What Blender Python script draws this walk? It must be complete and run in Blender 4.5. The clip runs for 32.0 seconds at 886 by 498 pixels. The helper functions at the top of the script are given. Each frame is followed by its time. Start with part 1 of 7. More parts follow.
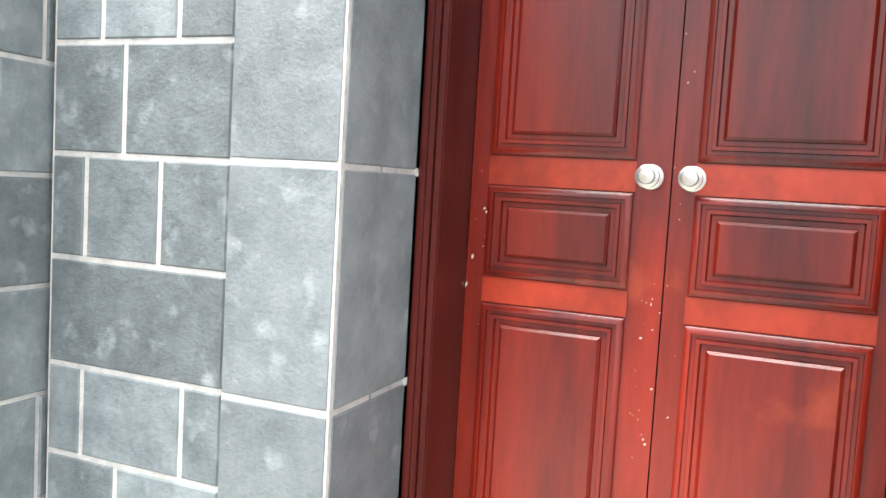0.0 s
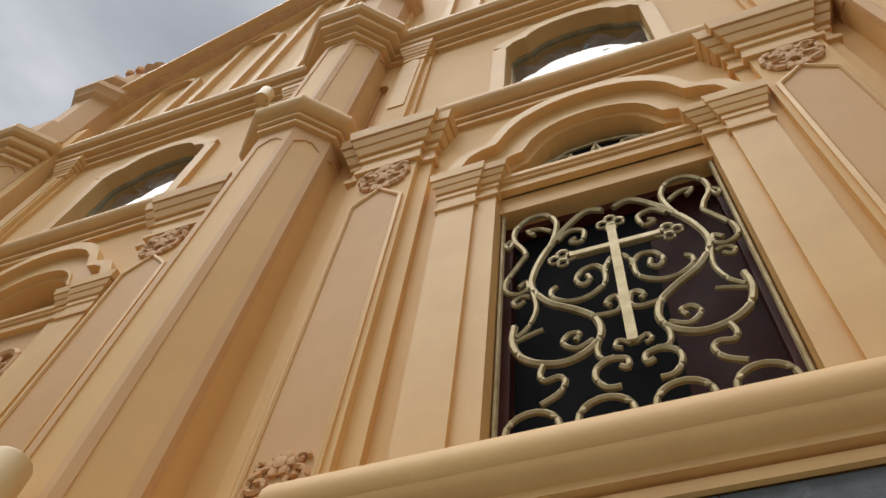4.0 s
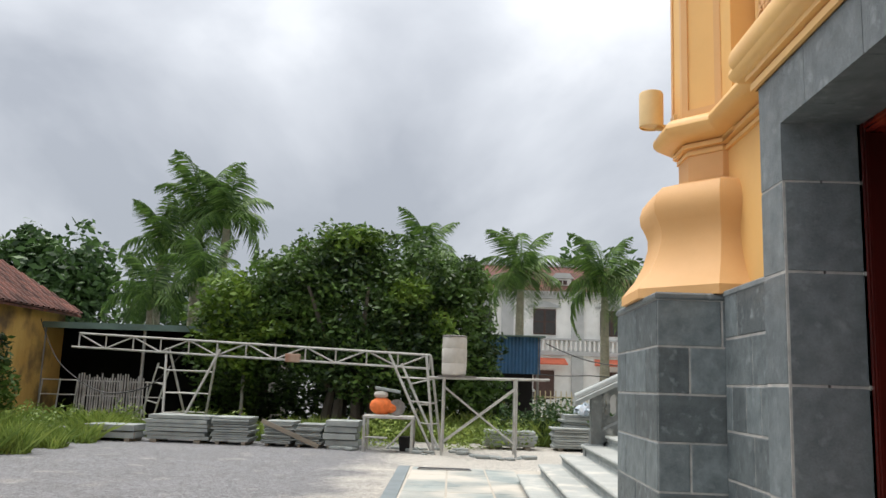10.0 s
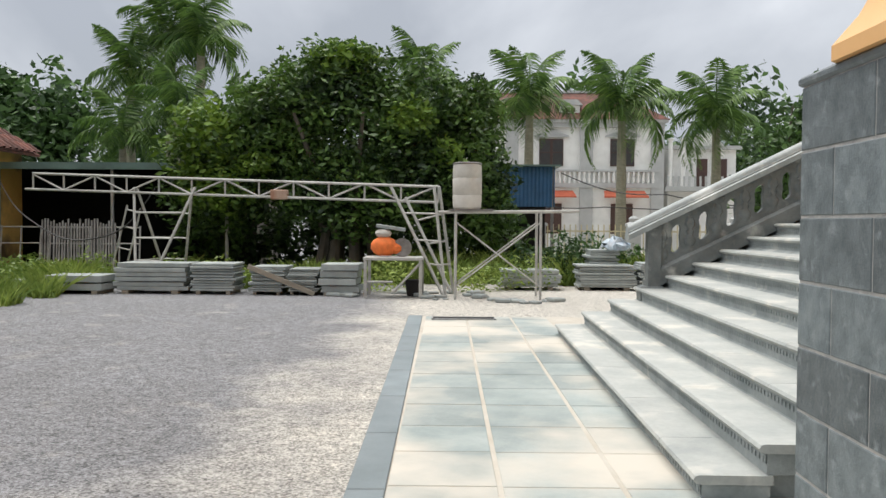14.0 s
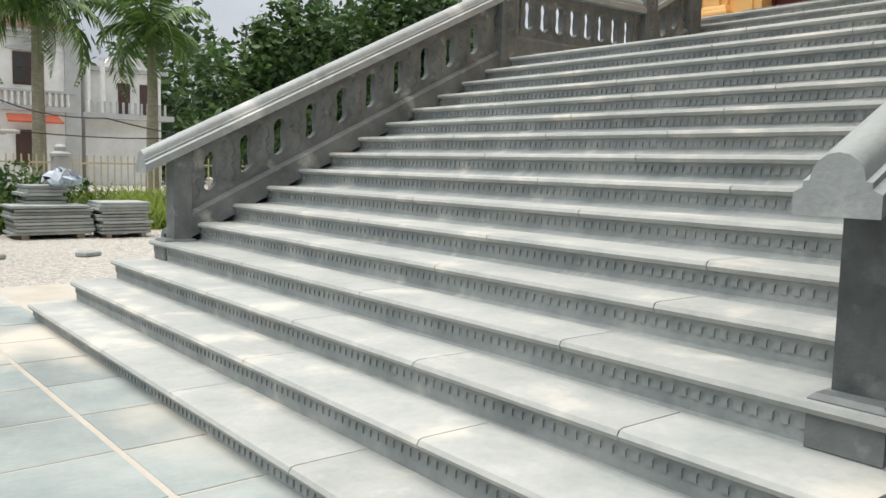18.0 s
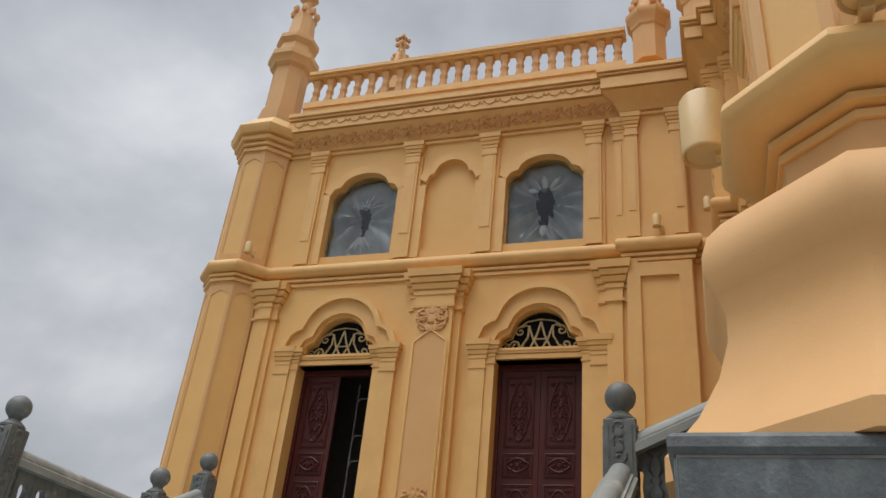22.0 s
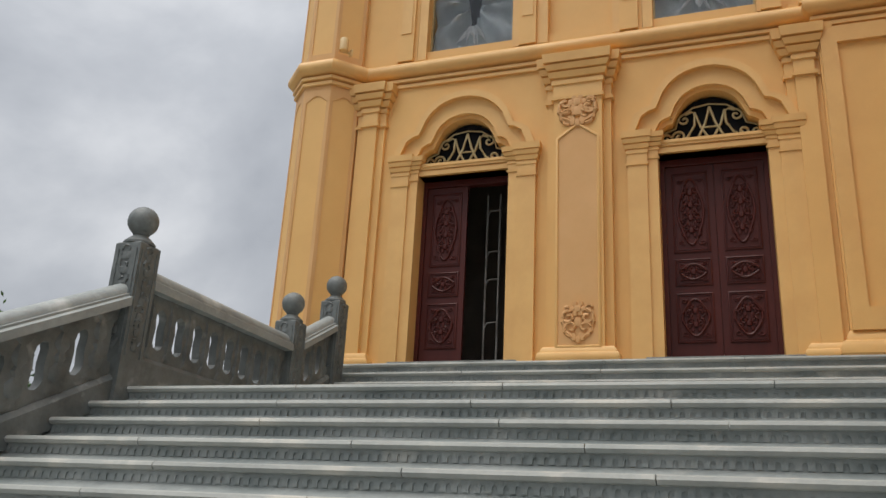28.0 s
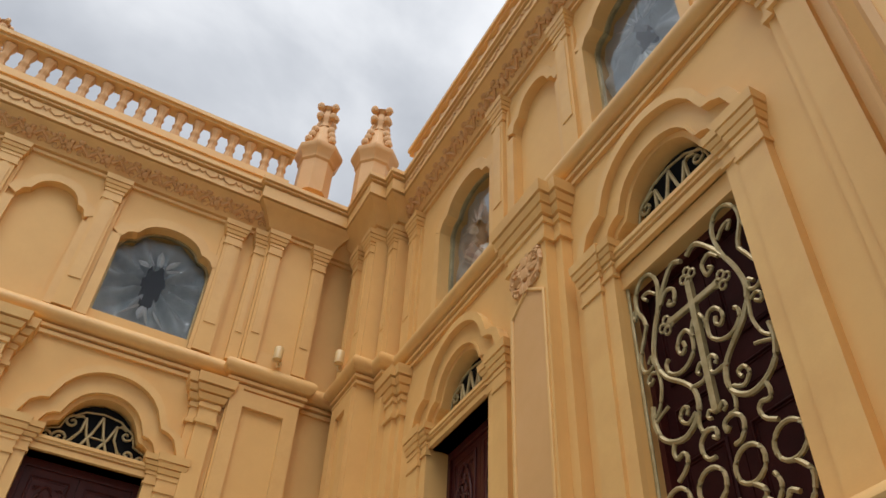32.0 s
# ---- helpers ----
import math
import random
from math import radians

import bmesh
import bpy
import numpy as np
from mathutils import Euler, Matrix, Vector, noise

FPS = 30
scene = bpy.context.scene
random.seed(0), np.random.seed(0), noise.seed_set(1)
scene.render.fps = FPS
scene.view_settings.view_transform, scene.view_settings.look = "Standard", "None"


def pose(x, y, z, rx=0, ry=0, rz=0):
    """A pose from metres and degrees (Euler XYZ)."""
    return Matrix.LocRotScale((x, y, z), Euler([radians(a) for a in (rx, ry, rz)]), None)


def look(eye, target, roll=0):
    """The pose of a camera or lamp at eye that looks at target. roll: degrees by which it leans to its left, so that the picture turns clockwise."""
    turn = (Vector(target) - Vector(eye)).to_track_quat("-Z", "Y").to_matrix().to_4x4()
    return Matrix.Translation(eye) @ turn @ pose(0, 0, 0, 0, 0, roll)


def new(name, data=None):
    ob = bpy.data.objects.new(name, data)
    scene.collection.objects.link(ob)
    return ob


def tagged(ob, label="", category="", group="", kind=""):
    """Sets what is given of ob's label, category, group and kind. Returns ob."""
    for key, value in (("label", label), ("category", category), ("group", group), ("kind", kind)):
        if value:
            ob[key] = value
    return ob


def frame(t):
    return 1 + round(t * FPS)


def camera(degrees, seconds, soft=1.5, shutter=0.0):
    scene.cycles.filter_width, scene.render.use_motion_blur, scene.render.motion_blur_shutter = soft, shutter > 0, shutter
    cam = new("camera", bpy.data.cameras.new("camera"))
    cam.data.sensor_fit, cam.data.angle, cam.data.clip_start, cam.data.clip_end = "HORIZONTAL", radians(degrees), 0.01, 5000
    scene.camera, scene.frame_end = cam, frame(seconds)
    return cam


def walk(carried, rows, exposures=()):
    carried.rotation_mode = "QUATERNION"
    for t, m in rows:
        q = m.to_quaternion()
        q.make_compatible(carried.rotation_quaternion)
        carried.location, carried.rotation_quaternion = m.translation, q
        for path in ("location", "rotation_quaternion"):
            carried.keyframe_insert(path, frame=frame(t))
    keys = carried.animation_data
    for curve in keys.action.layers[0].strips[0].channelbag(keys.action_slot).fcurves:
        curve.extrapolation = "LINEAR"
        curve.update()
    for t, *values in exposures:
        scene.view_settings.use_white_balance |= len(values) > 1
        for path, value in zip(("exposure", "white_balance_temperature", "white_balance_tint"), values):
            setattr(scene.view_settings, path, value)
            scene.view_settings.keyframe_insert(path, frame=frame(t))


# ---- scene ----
cam = camera(56.4, 32.0)
PATH = [
    (0, (-0.886, -14.548, 1.56), (0.954, -13.779, 1.404), 3.3),
    (0.5, (-0.882, -14.566, 1.553), (1.01, -13.944, 1.37), 2.7),
    (1, (-0.879, -14.585, 1.551), (1.045, -14.041, 1.501), 3.0),
    (1.5, (-0.881, -14.588, 1.582), (1.034, -14.065, 1.824), 4.4),
    (2.5, (-0.925, -14.53, 1.554), (0.669, -14.087, 2.678), 4.6),
    (3, (-0.946, -14.539, 1.573), (0.374, -14.113, 3.014), 6.3),
    (3.5, (-0.981, -14.527, 1.604), (0.079, -14.075, 3.239), 7.8),
    (4, (-0.994, -14.528, 1.619), (-0.12, -14.058, 3.356), 9.9),
    (4.5, (-1.014, -14.527, 1.626), (-0.272, -14.066, 3.425), 11.0),
    (6.5, (-1.145, -14.593, 1.415), (-0.597, -13.907, 3.213), 7.9),
    (7, (-0.973, -14.544, 1.524), (-0.454, -13.674, 3.249), 8.2),
    (7.5, (-0.885, -14.51, 1.564), (-0.383, -13.407, 3.155), 6.8),
    (8, (-0.828, -14.45, 1.55), (-0.413, -13.042, 2.909), 7.7),
    (8.5, (-0.855, -14.215, 1.512), (-0.522, -12.54, 2.552), 6.7),
    (9, (-0.86, -14.138, 1.563), (-0.617, -12.261, 2.208), 2.3),
    (9.5, (-0.794, -13.701, 1.582), (-0.721, -11.758, 2.051), 2.1),
    (10, (-0.871, -13.386, 1.529), (-0.936, -11.413, 1.854), 2.0),
    (10.5, (-0.909, -13.091, 1.478), (-1.084, -11.106, 1.65), 1.0),
    (11, (-0.989, -12.69, 1.511), (-1.416, -10.738, 1.583), 1.4),
    (11.5, (-1.06, -12.371, 1.513), (-1.578, -10.44, 1.543), 1.0),
    (12, (-1.1, -11.931, 1.522), (-1.508, -9.973, 1.548), 0.5),
    (12.5, (-1.152, -11.608, 1.497), (-1.344, -9.618, 1.534), 1.1),
    (13, (-1.218, -11.224, 1.473), (-1.262, -9.224, 1.496), 0.6),
    (13.5, (-1.209, -10.904, 1.498), (-1.269, -8.906, 1.463), 0.4),
    (15.5, (-1.495, -9.229, 1.408), (-1.247, -7.246, 1.323), 0.2),
    (16, (-1.542, -8.792, 1.415), (-1.087, -6.847, 1.33), 0.1),
    (16.5, (-1.591, -8.384, 1.405), (-0.919, -6.504, 1.289), 0.2),
    (17, (-1.628, -7.996, 1.4), (-0.792, -6.186, 1.237), -0.2),
    (17.5, (-1.599, -7.61, 1.4), (-0.627, -5.872, 1.215), 0.1),
    (18, (-1.573, -7.195, 1.4), (-0.33, -5.64, 1.199), 1.4),
    (18.5, (-1.551, -6.932, 1.389), (-0.079, -5.584, 1.263), 2.6),
    (19, (-1.491, -6.765, 1.414), (0.134, -5.611, 1.574), 3.6),
    (19.5, (-1.432, -6.749, 1.504), (0.238, -5.762, 1.991), 4.8),
    (20, (-1.467, -6.716, 1.531), (0.23, -5.894, 2.2), 6.2),
    (20.5, (-1.478, -6.68, 1.554), (0.224, -5.997, 2.352), 6.1),
    (21, (-1.488, -6.663, 1.56), (0.186, -6.016, 2.442), 6.1),
    (21.5, (-1.464, -6.669, 1.573), (0.181, -6.05, 2.527), 6.0),
    (22, (-1.444, -6.678, 1.579), (0.185, -6.093, 2.581), 6.0),
    (22.5, (-1.447, -6.686, 1.58), (0.181, -6.151, 2.611), 6.4),
    (23, (-1.456, -6.675, 1.564), (0.248, -6.221, 2.507), 5.5),
    (23.5, (-1.401, -6.569, 1.541), (0.438, -6.21, 2.241), 4.2),
    (24, (-1.262, -6.347, 1.55), (0.622, -6.054, 2.151), 4.3),
    (24.5, (-1.044, -6.086, 1.546), (0.851, -5.961, 2.173), 5.6),
    (26.5, (-0.465, -5.221, 1.631), (1.489, -4.987, 1.985), 2.4),
    (27, (-0.323, -5.039, 1.654), (1.577, -4.531, 2.015), 2.9),
    (27.5, (-0.229, -4.704, 1.629), (1.606, -4.08, 2.12), 3.4),
    (28, (-0.176, -4.503, 1.699), (1.599, -3.852, 2.352), 3.1),
    (28.5, (-0.154, -4.288, 1.722), (1.596, -3.715, 2.503), 2.1),
    (29, (-0.054, -4.038, 1.74), (1.635, -3.589, 2.713), 2.4),
    (29.5, (0.039, -4.011, 1.792), (1.652, -3.665, 2.923), 3.5),
    (30, (0.19, -4.019, 1.731), (1.788, -3.861, 2.923), 3.0),
    (30.5, (0.178, -4.038, 1.766), (1.755, -4.169, 2.989), 2.0),
    (31, (0.216, -4.088, 1.778), (1.702, -4.476, 3.059), 3.2),
    (31.5, (0.225, -4.125, 1.777), (1.597, -4.695, 3.116), 4.1),
    (32, (0.229, -4.133, 1.793), (1.52, -4.762, 3.184), 3.3),
]
EXPO = [(0, 2.18), (1.2, 2.15), (1.6, 2.0), (2.0, 1.85), (2.5, 1.15), (3.0, 0.15), (3.5, -0.33), (4.5, -0.55), (7.0, -0.5), (8.0, -0.48), (9.0, -0.28), (10.0, 0.3), (11.0, 0.38), (12.0, 0.34), (13.0, 0.28), (16.0, 0.35), (18.0, 0.33), (19.0, 0.28), (20.0, -0.2), (21.0, -0.3), (22.0, -0.36), (23.0, -0.38), (24.0, 0.22), (24.5, 0.22), (26.5, 0.3), (27.0, 0.3), (28.0, -0.25), (29.0, -0.32), (30.0, -0.35), (31.0, -0.12), (32.0, -0.2)]
walk(cam, [(t, look(eye, target, roll)) for t, eye, target, roll in PATH], EXPO)

# ---- world and sun: bright overcast ----
world = bpy.data.worlds.new("overcast")
scene.world = world
world.use_nodes = True
wn, wl = world.node_tree.nodes, world.node_tree.links
wn.clear()
w_out, w_bg, w_sky = wn.new("ShaderNodeOutputWorld"), wn.new("ShaderNodeBackground"), wn.new("ShaderNodeTexSky")
w_sky.sky_type, w_sky.sun_disc = "NISHITA", False
w_sky.sun_elevation, w_sky.sun_rotation = radians(72), radians(-54)
w_geo, w_map = wn.new("ShaderNodeTexCoord"), wn.new("ShaderNodeMapping")
w_map.inputs["Scale"].default_value = (1.0, 1.0, 1.35)
w_map.inputs["Location"].default_value = (3.1, 1.7, 0.4)
w_big, w_ramp, w_mix = wn.new("ShaderNodeTexNoise"), wn.new("ShaderNodeValToRGB"), wn.new("ShaderNodeMix")
w_big.inputs["Scale"].default_value, w_big.inputs["Detail"].default_value, w_big.inputs["Roughness"].default_value = 2.1, 7.0, 0.5
w_big.inputs["Distortion"].default_value = 0.25
w_ramp.color_ramp.elements[0].position, w_ramp.color_ramp.elements[0].color = 0.34, (3.5, 3.72, 4.12, 1)
w_ramp.color_ramp.elements[1].position, w_ramp.color_ramp.elements[1].color = 0.64, (8.2, 8.35, 8.6, 1)
mid_tone = w_ramp.color_ramp.elements.new(0.5)
mid_tone.color = (5.5, 5.72, 6.1, 1)
w_mix.data_type = "RGBA"
w_mix.inputs["Factor"].default_value = 0.93
wl.new(w_geo.outputs["Generated"], w_map.inputs["Vector"])
wl.new(w_map.outputs["Vector"], w_big.inputs["Vector"])
wl.new(w_big.outputs["Fac"], w_ramp.inputs["Fac"])
wl.new(w_sky.outputs["Color"], w_mix.inputs["A"])
wl.new(w_ramp.outputs["Color"], w_mix.inputs["B"])
w_sep, w_rise, w_lift = wn.new("ShaderNodeSeparateXYZ"), wn.new("ShaderNodeMapRange"), wn.new("ShaderNodeVectorMath")
w_rise.inputs["From Min"].default_value, w_rise.inputs["From Max"].default_value = 0.0, 1.0
w_rise.inputs["To Min"].default_value, w_rise.inputs["To Max"].default_value = 0.80, 1.22   # an overcast sky is brighter overhead
w_lift.operation = "SCALE"
wl.new(w_geo.outputs["Generated"], w_sep.inputs["Vector"])
wl.new(w_sep.outputs["Z"], w_rise.inputs["Value"])
wl.new(w_mix.outputs["Result"], w_lift.inputs[0])
wl.new(w_rise.outputs["Result"], w_lift.inputs["Scale"])
wl.new(w_lift.outputs["Vector"], w_bg.inputs["Color"])
wl.new(w_bg.outputs["Background"], w_out.inputs["Surface"])
w_bg.inputs["Strength"].default_value = 0.124
sun = new("sun", bpy.data.lights.new("sun", "SUN"))
sun.data.energy, sun.data.angle, sun.data.color = 3.3, radians(55), (1.0, 0.96, 0.9)
sun.matrix_world = look((-13, 4.5, 50), (0, -5, 0))

# ---- materials ----
def mat(name, color, rough=0.7, metal=0.0, var=0.12, scale=3.0, bump=0.15, fine=60.0, color2=None, rand=0.0, stain=None, spec=0.5, stretch=(1, 1, 1), world_fixed=False):
    """Base colour varied at two scales, with fine relief."""
    m = bpy.data.materials.new(name)
    m.use_nodes = True
    n, l = m.node_tree.nodes, m.node_tree.links
    b = n["Principled BSDF"]
    b.inputs["Roughness"].default_value, b.inputs["Metallic"].default_value = rough, metal
    b.inputs["Specular IOR Level"].default_value = spec
    co, mp = n.new("ShaderNodeTexCoord"), n.new("ShaderNodeMapping")
    mp.inputs["Scale"].default_value = stretch
    where = n.new("ShaderNodeNewGeometry").outputs["Position"] if world_fixed else co.outputs["Object"]
    l.new(where, mp.inputs["Vector"])
    big, small = n.new("ShaderNodeTexNoise"), n.new("ShaderNodeTexNoise")
    big.inputs["Scale"].default_value, big.inputs["Detail"].default_value, big.inputs["Roughness"].default_value = scale, 7, 0.62
    small.inputs["Scale"].default_value, small.inputs["Detail"].default_value, small.inputs["Roughness"].default_value = fine, 6, 0.68
    l.new(mp.outputs["Vector"], big.inputs["Vector"])
    l.new(mp.outputs["Vector"], small.inputs["Vector"])
    ramp = n.new("ShaderNodeValToRGB")
    c = color
    d = color2 or tuple(v * (1 - 2.2 * var) for v in c)
    ramp.color_ramp.elements[0].position, ramp.color_ramp.elements[0].color = 0.32, (*d, 1)
    ramp.color_ramp.elements[1].position, ramp.color_ramp.elements[1].color = 0.68, (*c, 1)
    l.new(big.outputs["Fac"], ramp.inputs["Fac"])
    hsv = n.new("ShaderNodeHueSaturation")
    l.new(ramp.outputs["Color"], hsv.inputs["Color"])
    add = n.new("ShaderNodeMath")
    add.operation = "MULTIPLY_ADD"
    add.inputs[1].default_value, add.inputs[2].default_value = var * 1.6, 1 - var * 0.8
    l.new(small.outputs["Fac"], add.inputs[0])
    value = add.outputs[0]
    if rand:
        oi, ra = n.new("ShaderNodeObjectInfo"), n.new("ShaderNodeMath")
        ra.operation = "MULTIPLY_ADD"
        ra.inputs[1].default_value, ra.inputs[2].default_value = 2 * rand, -rand
        l.new(oi.outputs["Random"], ra.inputs[0])
        su = n.new("ShaderNodeMath")
        su.operation = "ADD"
        l.new(value, su.inputs[0])
        l.new(ra.outputs[0], su.inputs[1])
        value = su.outputs[0]
    l.new(value, hsv.inputs["Value"])
    final = hsv.outputs["Color"]
    if stain:
        st, sr, mx = n.new("ShaderNodeTexNoise"), n.new("ShaderNodeValToRGB"), n.new("ShaderNodeMix")
        st.inputs["Scale"].default_value, st.inputs["Detail"].default_value = stain[1], 6
        l.new(where, st.inputs["Vector"])
        sr.color_ramp.elements[0].position, sr.color_ramp.elements[1].position = stain[2], stain[2] + 0.16
        l.new(st.outputs["Fac"], sr.inputs["Fac"])
        mx.data_type = "RGBA"
        l.new(sr.outputs["Color"], mx.inputs["Factor"])
        l.new(final, mx.inputs["A"])
        mx.inputs["B"].default_value = (*stain[0], 1)
        final = mx.outputs["Result"]
    l.new(final, b.inputs["Base Color"])
    if bump:
        bp, mxh = n.new("ShaderNodeBump"), n.new("ShaderNodeMath")
        mxh.operation = "MULTIPLY_ADD"
        mxh.inputs[1].default_value = 2.0
        l.new(big.outputs["Fac"], mxh.inputs[0])
        l.new(small.outputs["Fac"], mxh.inputs[2])
        bp.inputs["Strength"].default_value, bp.inputs["Distance"].default_value = bump, 0.01
        l.new(mxh.outputs[0], bp.inputs["Height"])
        l.new(bp.outputs["Normal"], b.inputs["Normal"])
    return m


STUCCO = mat("yellow_stucco", (0.80, 0.485, 0.17), 0.6, var=0.05, scale=1.3, bump=0.10, fine=90, color2=(0.74, 0.435, 0.15))
STUCCO_TRIM = mat("yellow_trim", (0.80, 0.495, 0.18), 0.5, var=0.05, scale=2.2, bump=0.08, fine=70, color2=(0.72, 0.42, 0.15))
STUCCO_PANEL = mat("peach_panel", (0.72, 0.42, 0.18), 0.6, var=0.05, scale=1.5, bump=0.08, fine=80, color2=(0.66, 0.37, 0.14))
STUCCO_RELIEF = mat("peach_relief", (0.74, 0.43, 0.19), 0.6, var=0.08, scale=6, bump=0.15, fine=60, color2=(0.60, 0.32, 0.12))
SLATE = mat("slate_block", (0.165, 0.192, 0.20), 0.5, var=0.34, scale=9, bump=0.45, fine=75, color2=(0.082, 0.10, 0.108), rand=0.32, stain=((0.225, 0.255, 0.265), 12, 0.58), world_fixed=True)
SLATE_FRAME = mat("slate_frame", (0.178, 0.203, 0.214), 0.5, var=0.34, scale=8, bump=0.45, fine=75, color2=(0.105, 0.125, 0.134), rand=0.18, stain=((0.23, 0.26, 0.27), 11, 0.58), world_fixed=True)
MORTAR = mat("pale_mortar", (0.49, 0.47, 0.44), 0.9, var=0.3, scale=9, bump=0.5, fine=40, color2=(0.29, 0.295, 0.29))
STONE = mat("stair_stone", (0.33, 0.355, 0.35), 0.65, var=0.24, scale=2.6, bump=0.45, fine=26, color2=(0.185, 0.215, 0.215), rand=0.08, stain=((0.46, 0.46, 0.43), 4.0, 0.60), world_fixed=True)
TREAD = mat("tread_stone", (0.42, 0.43, 0.405), 0.65, var=0.18, scale=2.2, bump=0.35, fine=26, color2=(0.29, 0.31, 0.30), rand=0.07, stain=((0.55, 0.53, 0.47), 2.2, 0.57), world_fixed=True)
RAIL_CAP = mat("worn_cap_stone", (0.33, 0.36, 0.355), 0.5, var=0.24, scale=2.5, bump=0.4, fine=26, color2=(0.24, 0.265, 0.265), stain=((0.52, 0.54, 0.52), 3.0, 0.56))
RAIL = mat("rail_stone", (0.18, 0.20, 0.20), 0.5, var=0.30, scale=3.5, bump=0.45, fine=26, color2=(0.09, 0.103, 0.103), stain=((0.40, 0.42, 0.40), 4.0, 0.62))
# darker copy of rail_stone: partly deeper stone tone, partly shade put into the colour
SHADED_RAIL = mat("shaded_rail_stone", (0.105, 0.12, 0.122), 0.5, var=0.3, scale=4.5, bump=0.45, fine=26, color2=(0.05, 0.06, 0.061), stain=((0.20, 0.215, 0.21), 5.0, 0.64))
WOOD = mat("red_wood", (0.215, 0.015, 0.006), 0.26, var=0.34, scale=4.0, bump=0.10, fine=30, color2=(0.05, 0.004, 0.003), stretch=(1, 1, 0.14), rand=0.15, stain=((0.31, 0.045, 0.014), 2.6, 0.58), spec=0.4)
WOOD_RAIL = mat("red_wood_rail", (0.36, 0.034, 0.010), 0.26, var=0.34, scale=4.0, bump=0.10, fine=30, color2=(0.17, 0.015, 0.006), stretch=(1, 0.14, 0.8), rand=0.15, spec=0.4)
WOOD_JAMB = mat("maroon_jamb_wood", (0.085, 0.010, 0.007), 0.3, var=0.3, scale=4.0, bump=0.10, fine=30, color2=(0.03, 0.004, 0.003), stretch=(1, 1, 0.14), spec=0.4)
FLECK = mat("pale_scuff", (0.62, 0.50, 0.44), 0.8, var=0.2, scale=20, bump=0.1)
WOOD_DARK = mat("dark_wood", (0.085, 0.015, 0.011), 0.42, var=0.2, scale=3.0, bump=0.15, fine=26, spec=0.3, color2=(0.06, 0.012, 0.010), stretch=(1, 1, 0.2))
GOLD = mat("gold_paint", (0.50, 0.41, 0.23), 0.45, 0.35, var=0.2, scale=9, bump=0.1, color2=(0.34, 0.26, 0.11))
STEEL = mat("galvanised_steel", (0.45, 0.46, 0.46), 0.5, 0.6, var=0.2, scale=6, bump=0.1, color2=(0.28, 0.28, 0.28))
OLDSTEEL = mat("weathered_pipe", (0.28, 0.27, 0.255), 0.7, 0.3, var=0.25, scale=4, bump=0.15, color2=(0.13, 0.12, 0.11))
CHROME = mat("brushed_steel", (0.50, 0.485, 0.45), 0.3, 0.95, var=0.1, scale=10, bump=0.05)
# near-black: unlit interiors as plain colour, and the black plastic of the bucket
DARK = mat("painted_gloom_and_black_plastic", (0.015, 0.014, 0.014), 0.9, var=0.1, bump=0)
ROOM = mat("room_plaster", (0.25, 0.22, 0.18), 0.9, var=0.1, bump=0.1)


def glass_mat(name, color, rough=0.02):
    m = bpy.data.materials.new(name)
    m.use_nodes = True
    b = m.node_tree.nodes["Principled BSDF"]
    b.inputs["Base Color"].default_value = (*color, 1)
    b.inputs["Roughness"].default_value = rough
    b.inputs["Transmission Weight"].default_value = 1.0
    b.inputs["IOR"].default_value = 1.45
    return m


GLASS = glass_mat("window_glass", (0.93, 0.95, 0.96))
# opaque near-black: the unlit space behind the glass is painted into the pane
PANE = mat("glass_painted_dark", (0.012, 0.013, 0.015), 0.6, var=0.05, bump=0.0, spec=0.03)
SHUTTER = mat("brown_shutter_wood", (0.05, 0.009, 0.008), 0.55, var=0.2, scale=4, bump=0.1, spec=0.12)
SHEET = mat("plastic_sheet", (0.46, 0.52, 0.55), 0.28, var=0.12, scale=3, bump=0.3, fine=14, color2=(0.27, 0.32, 0.34))
SHEET_FOLD = mat("gathered_plastic", (0.78, 0.81, 0.82), 0.3, var=0.15, scale=9, bump=0.3, fine=30, color2=(0.55, 0.60, 0.62))


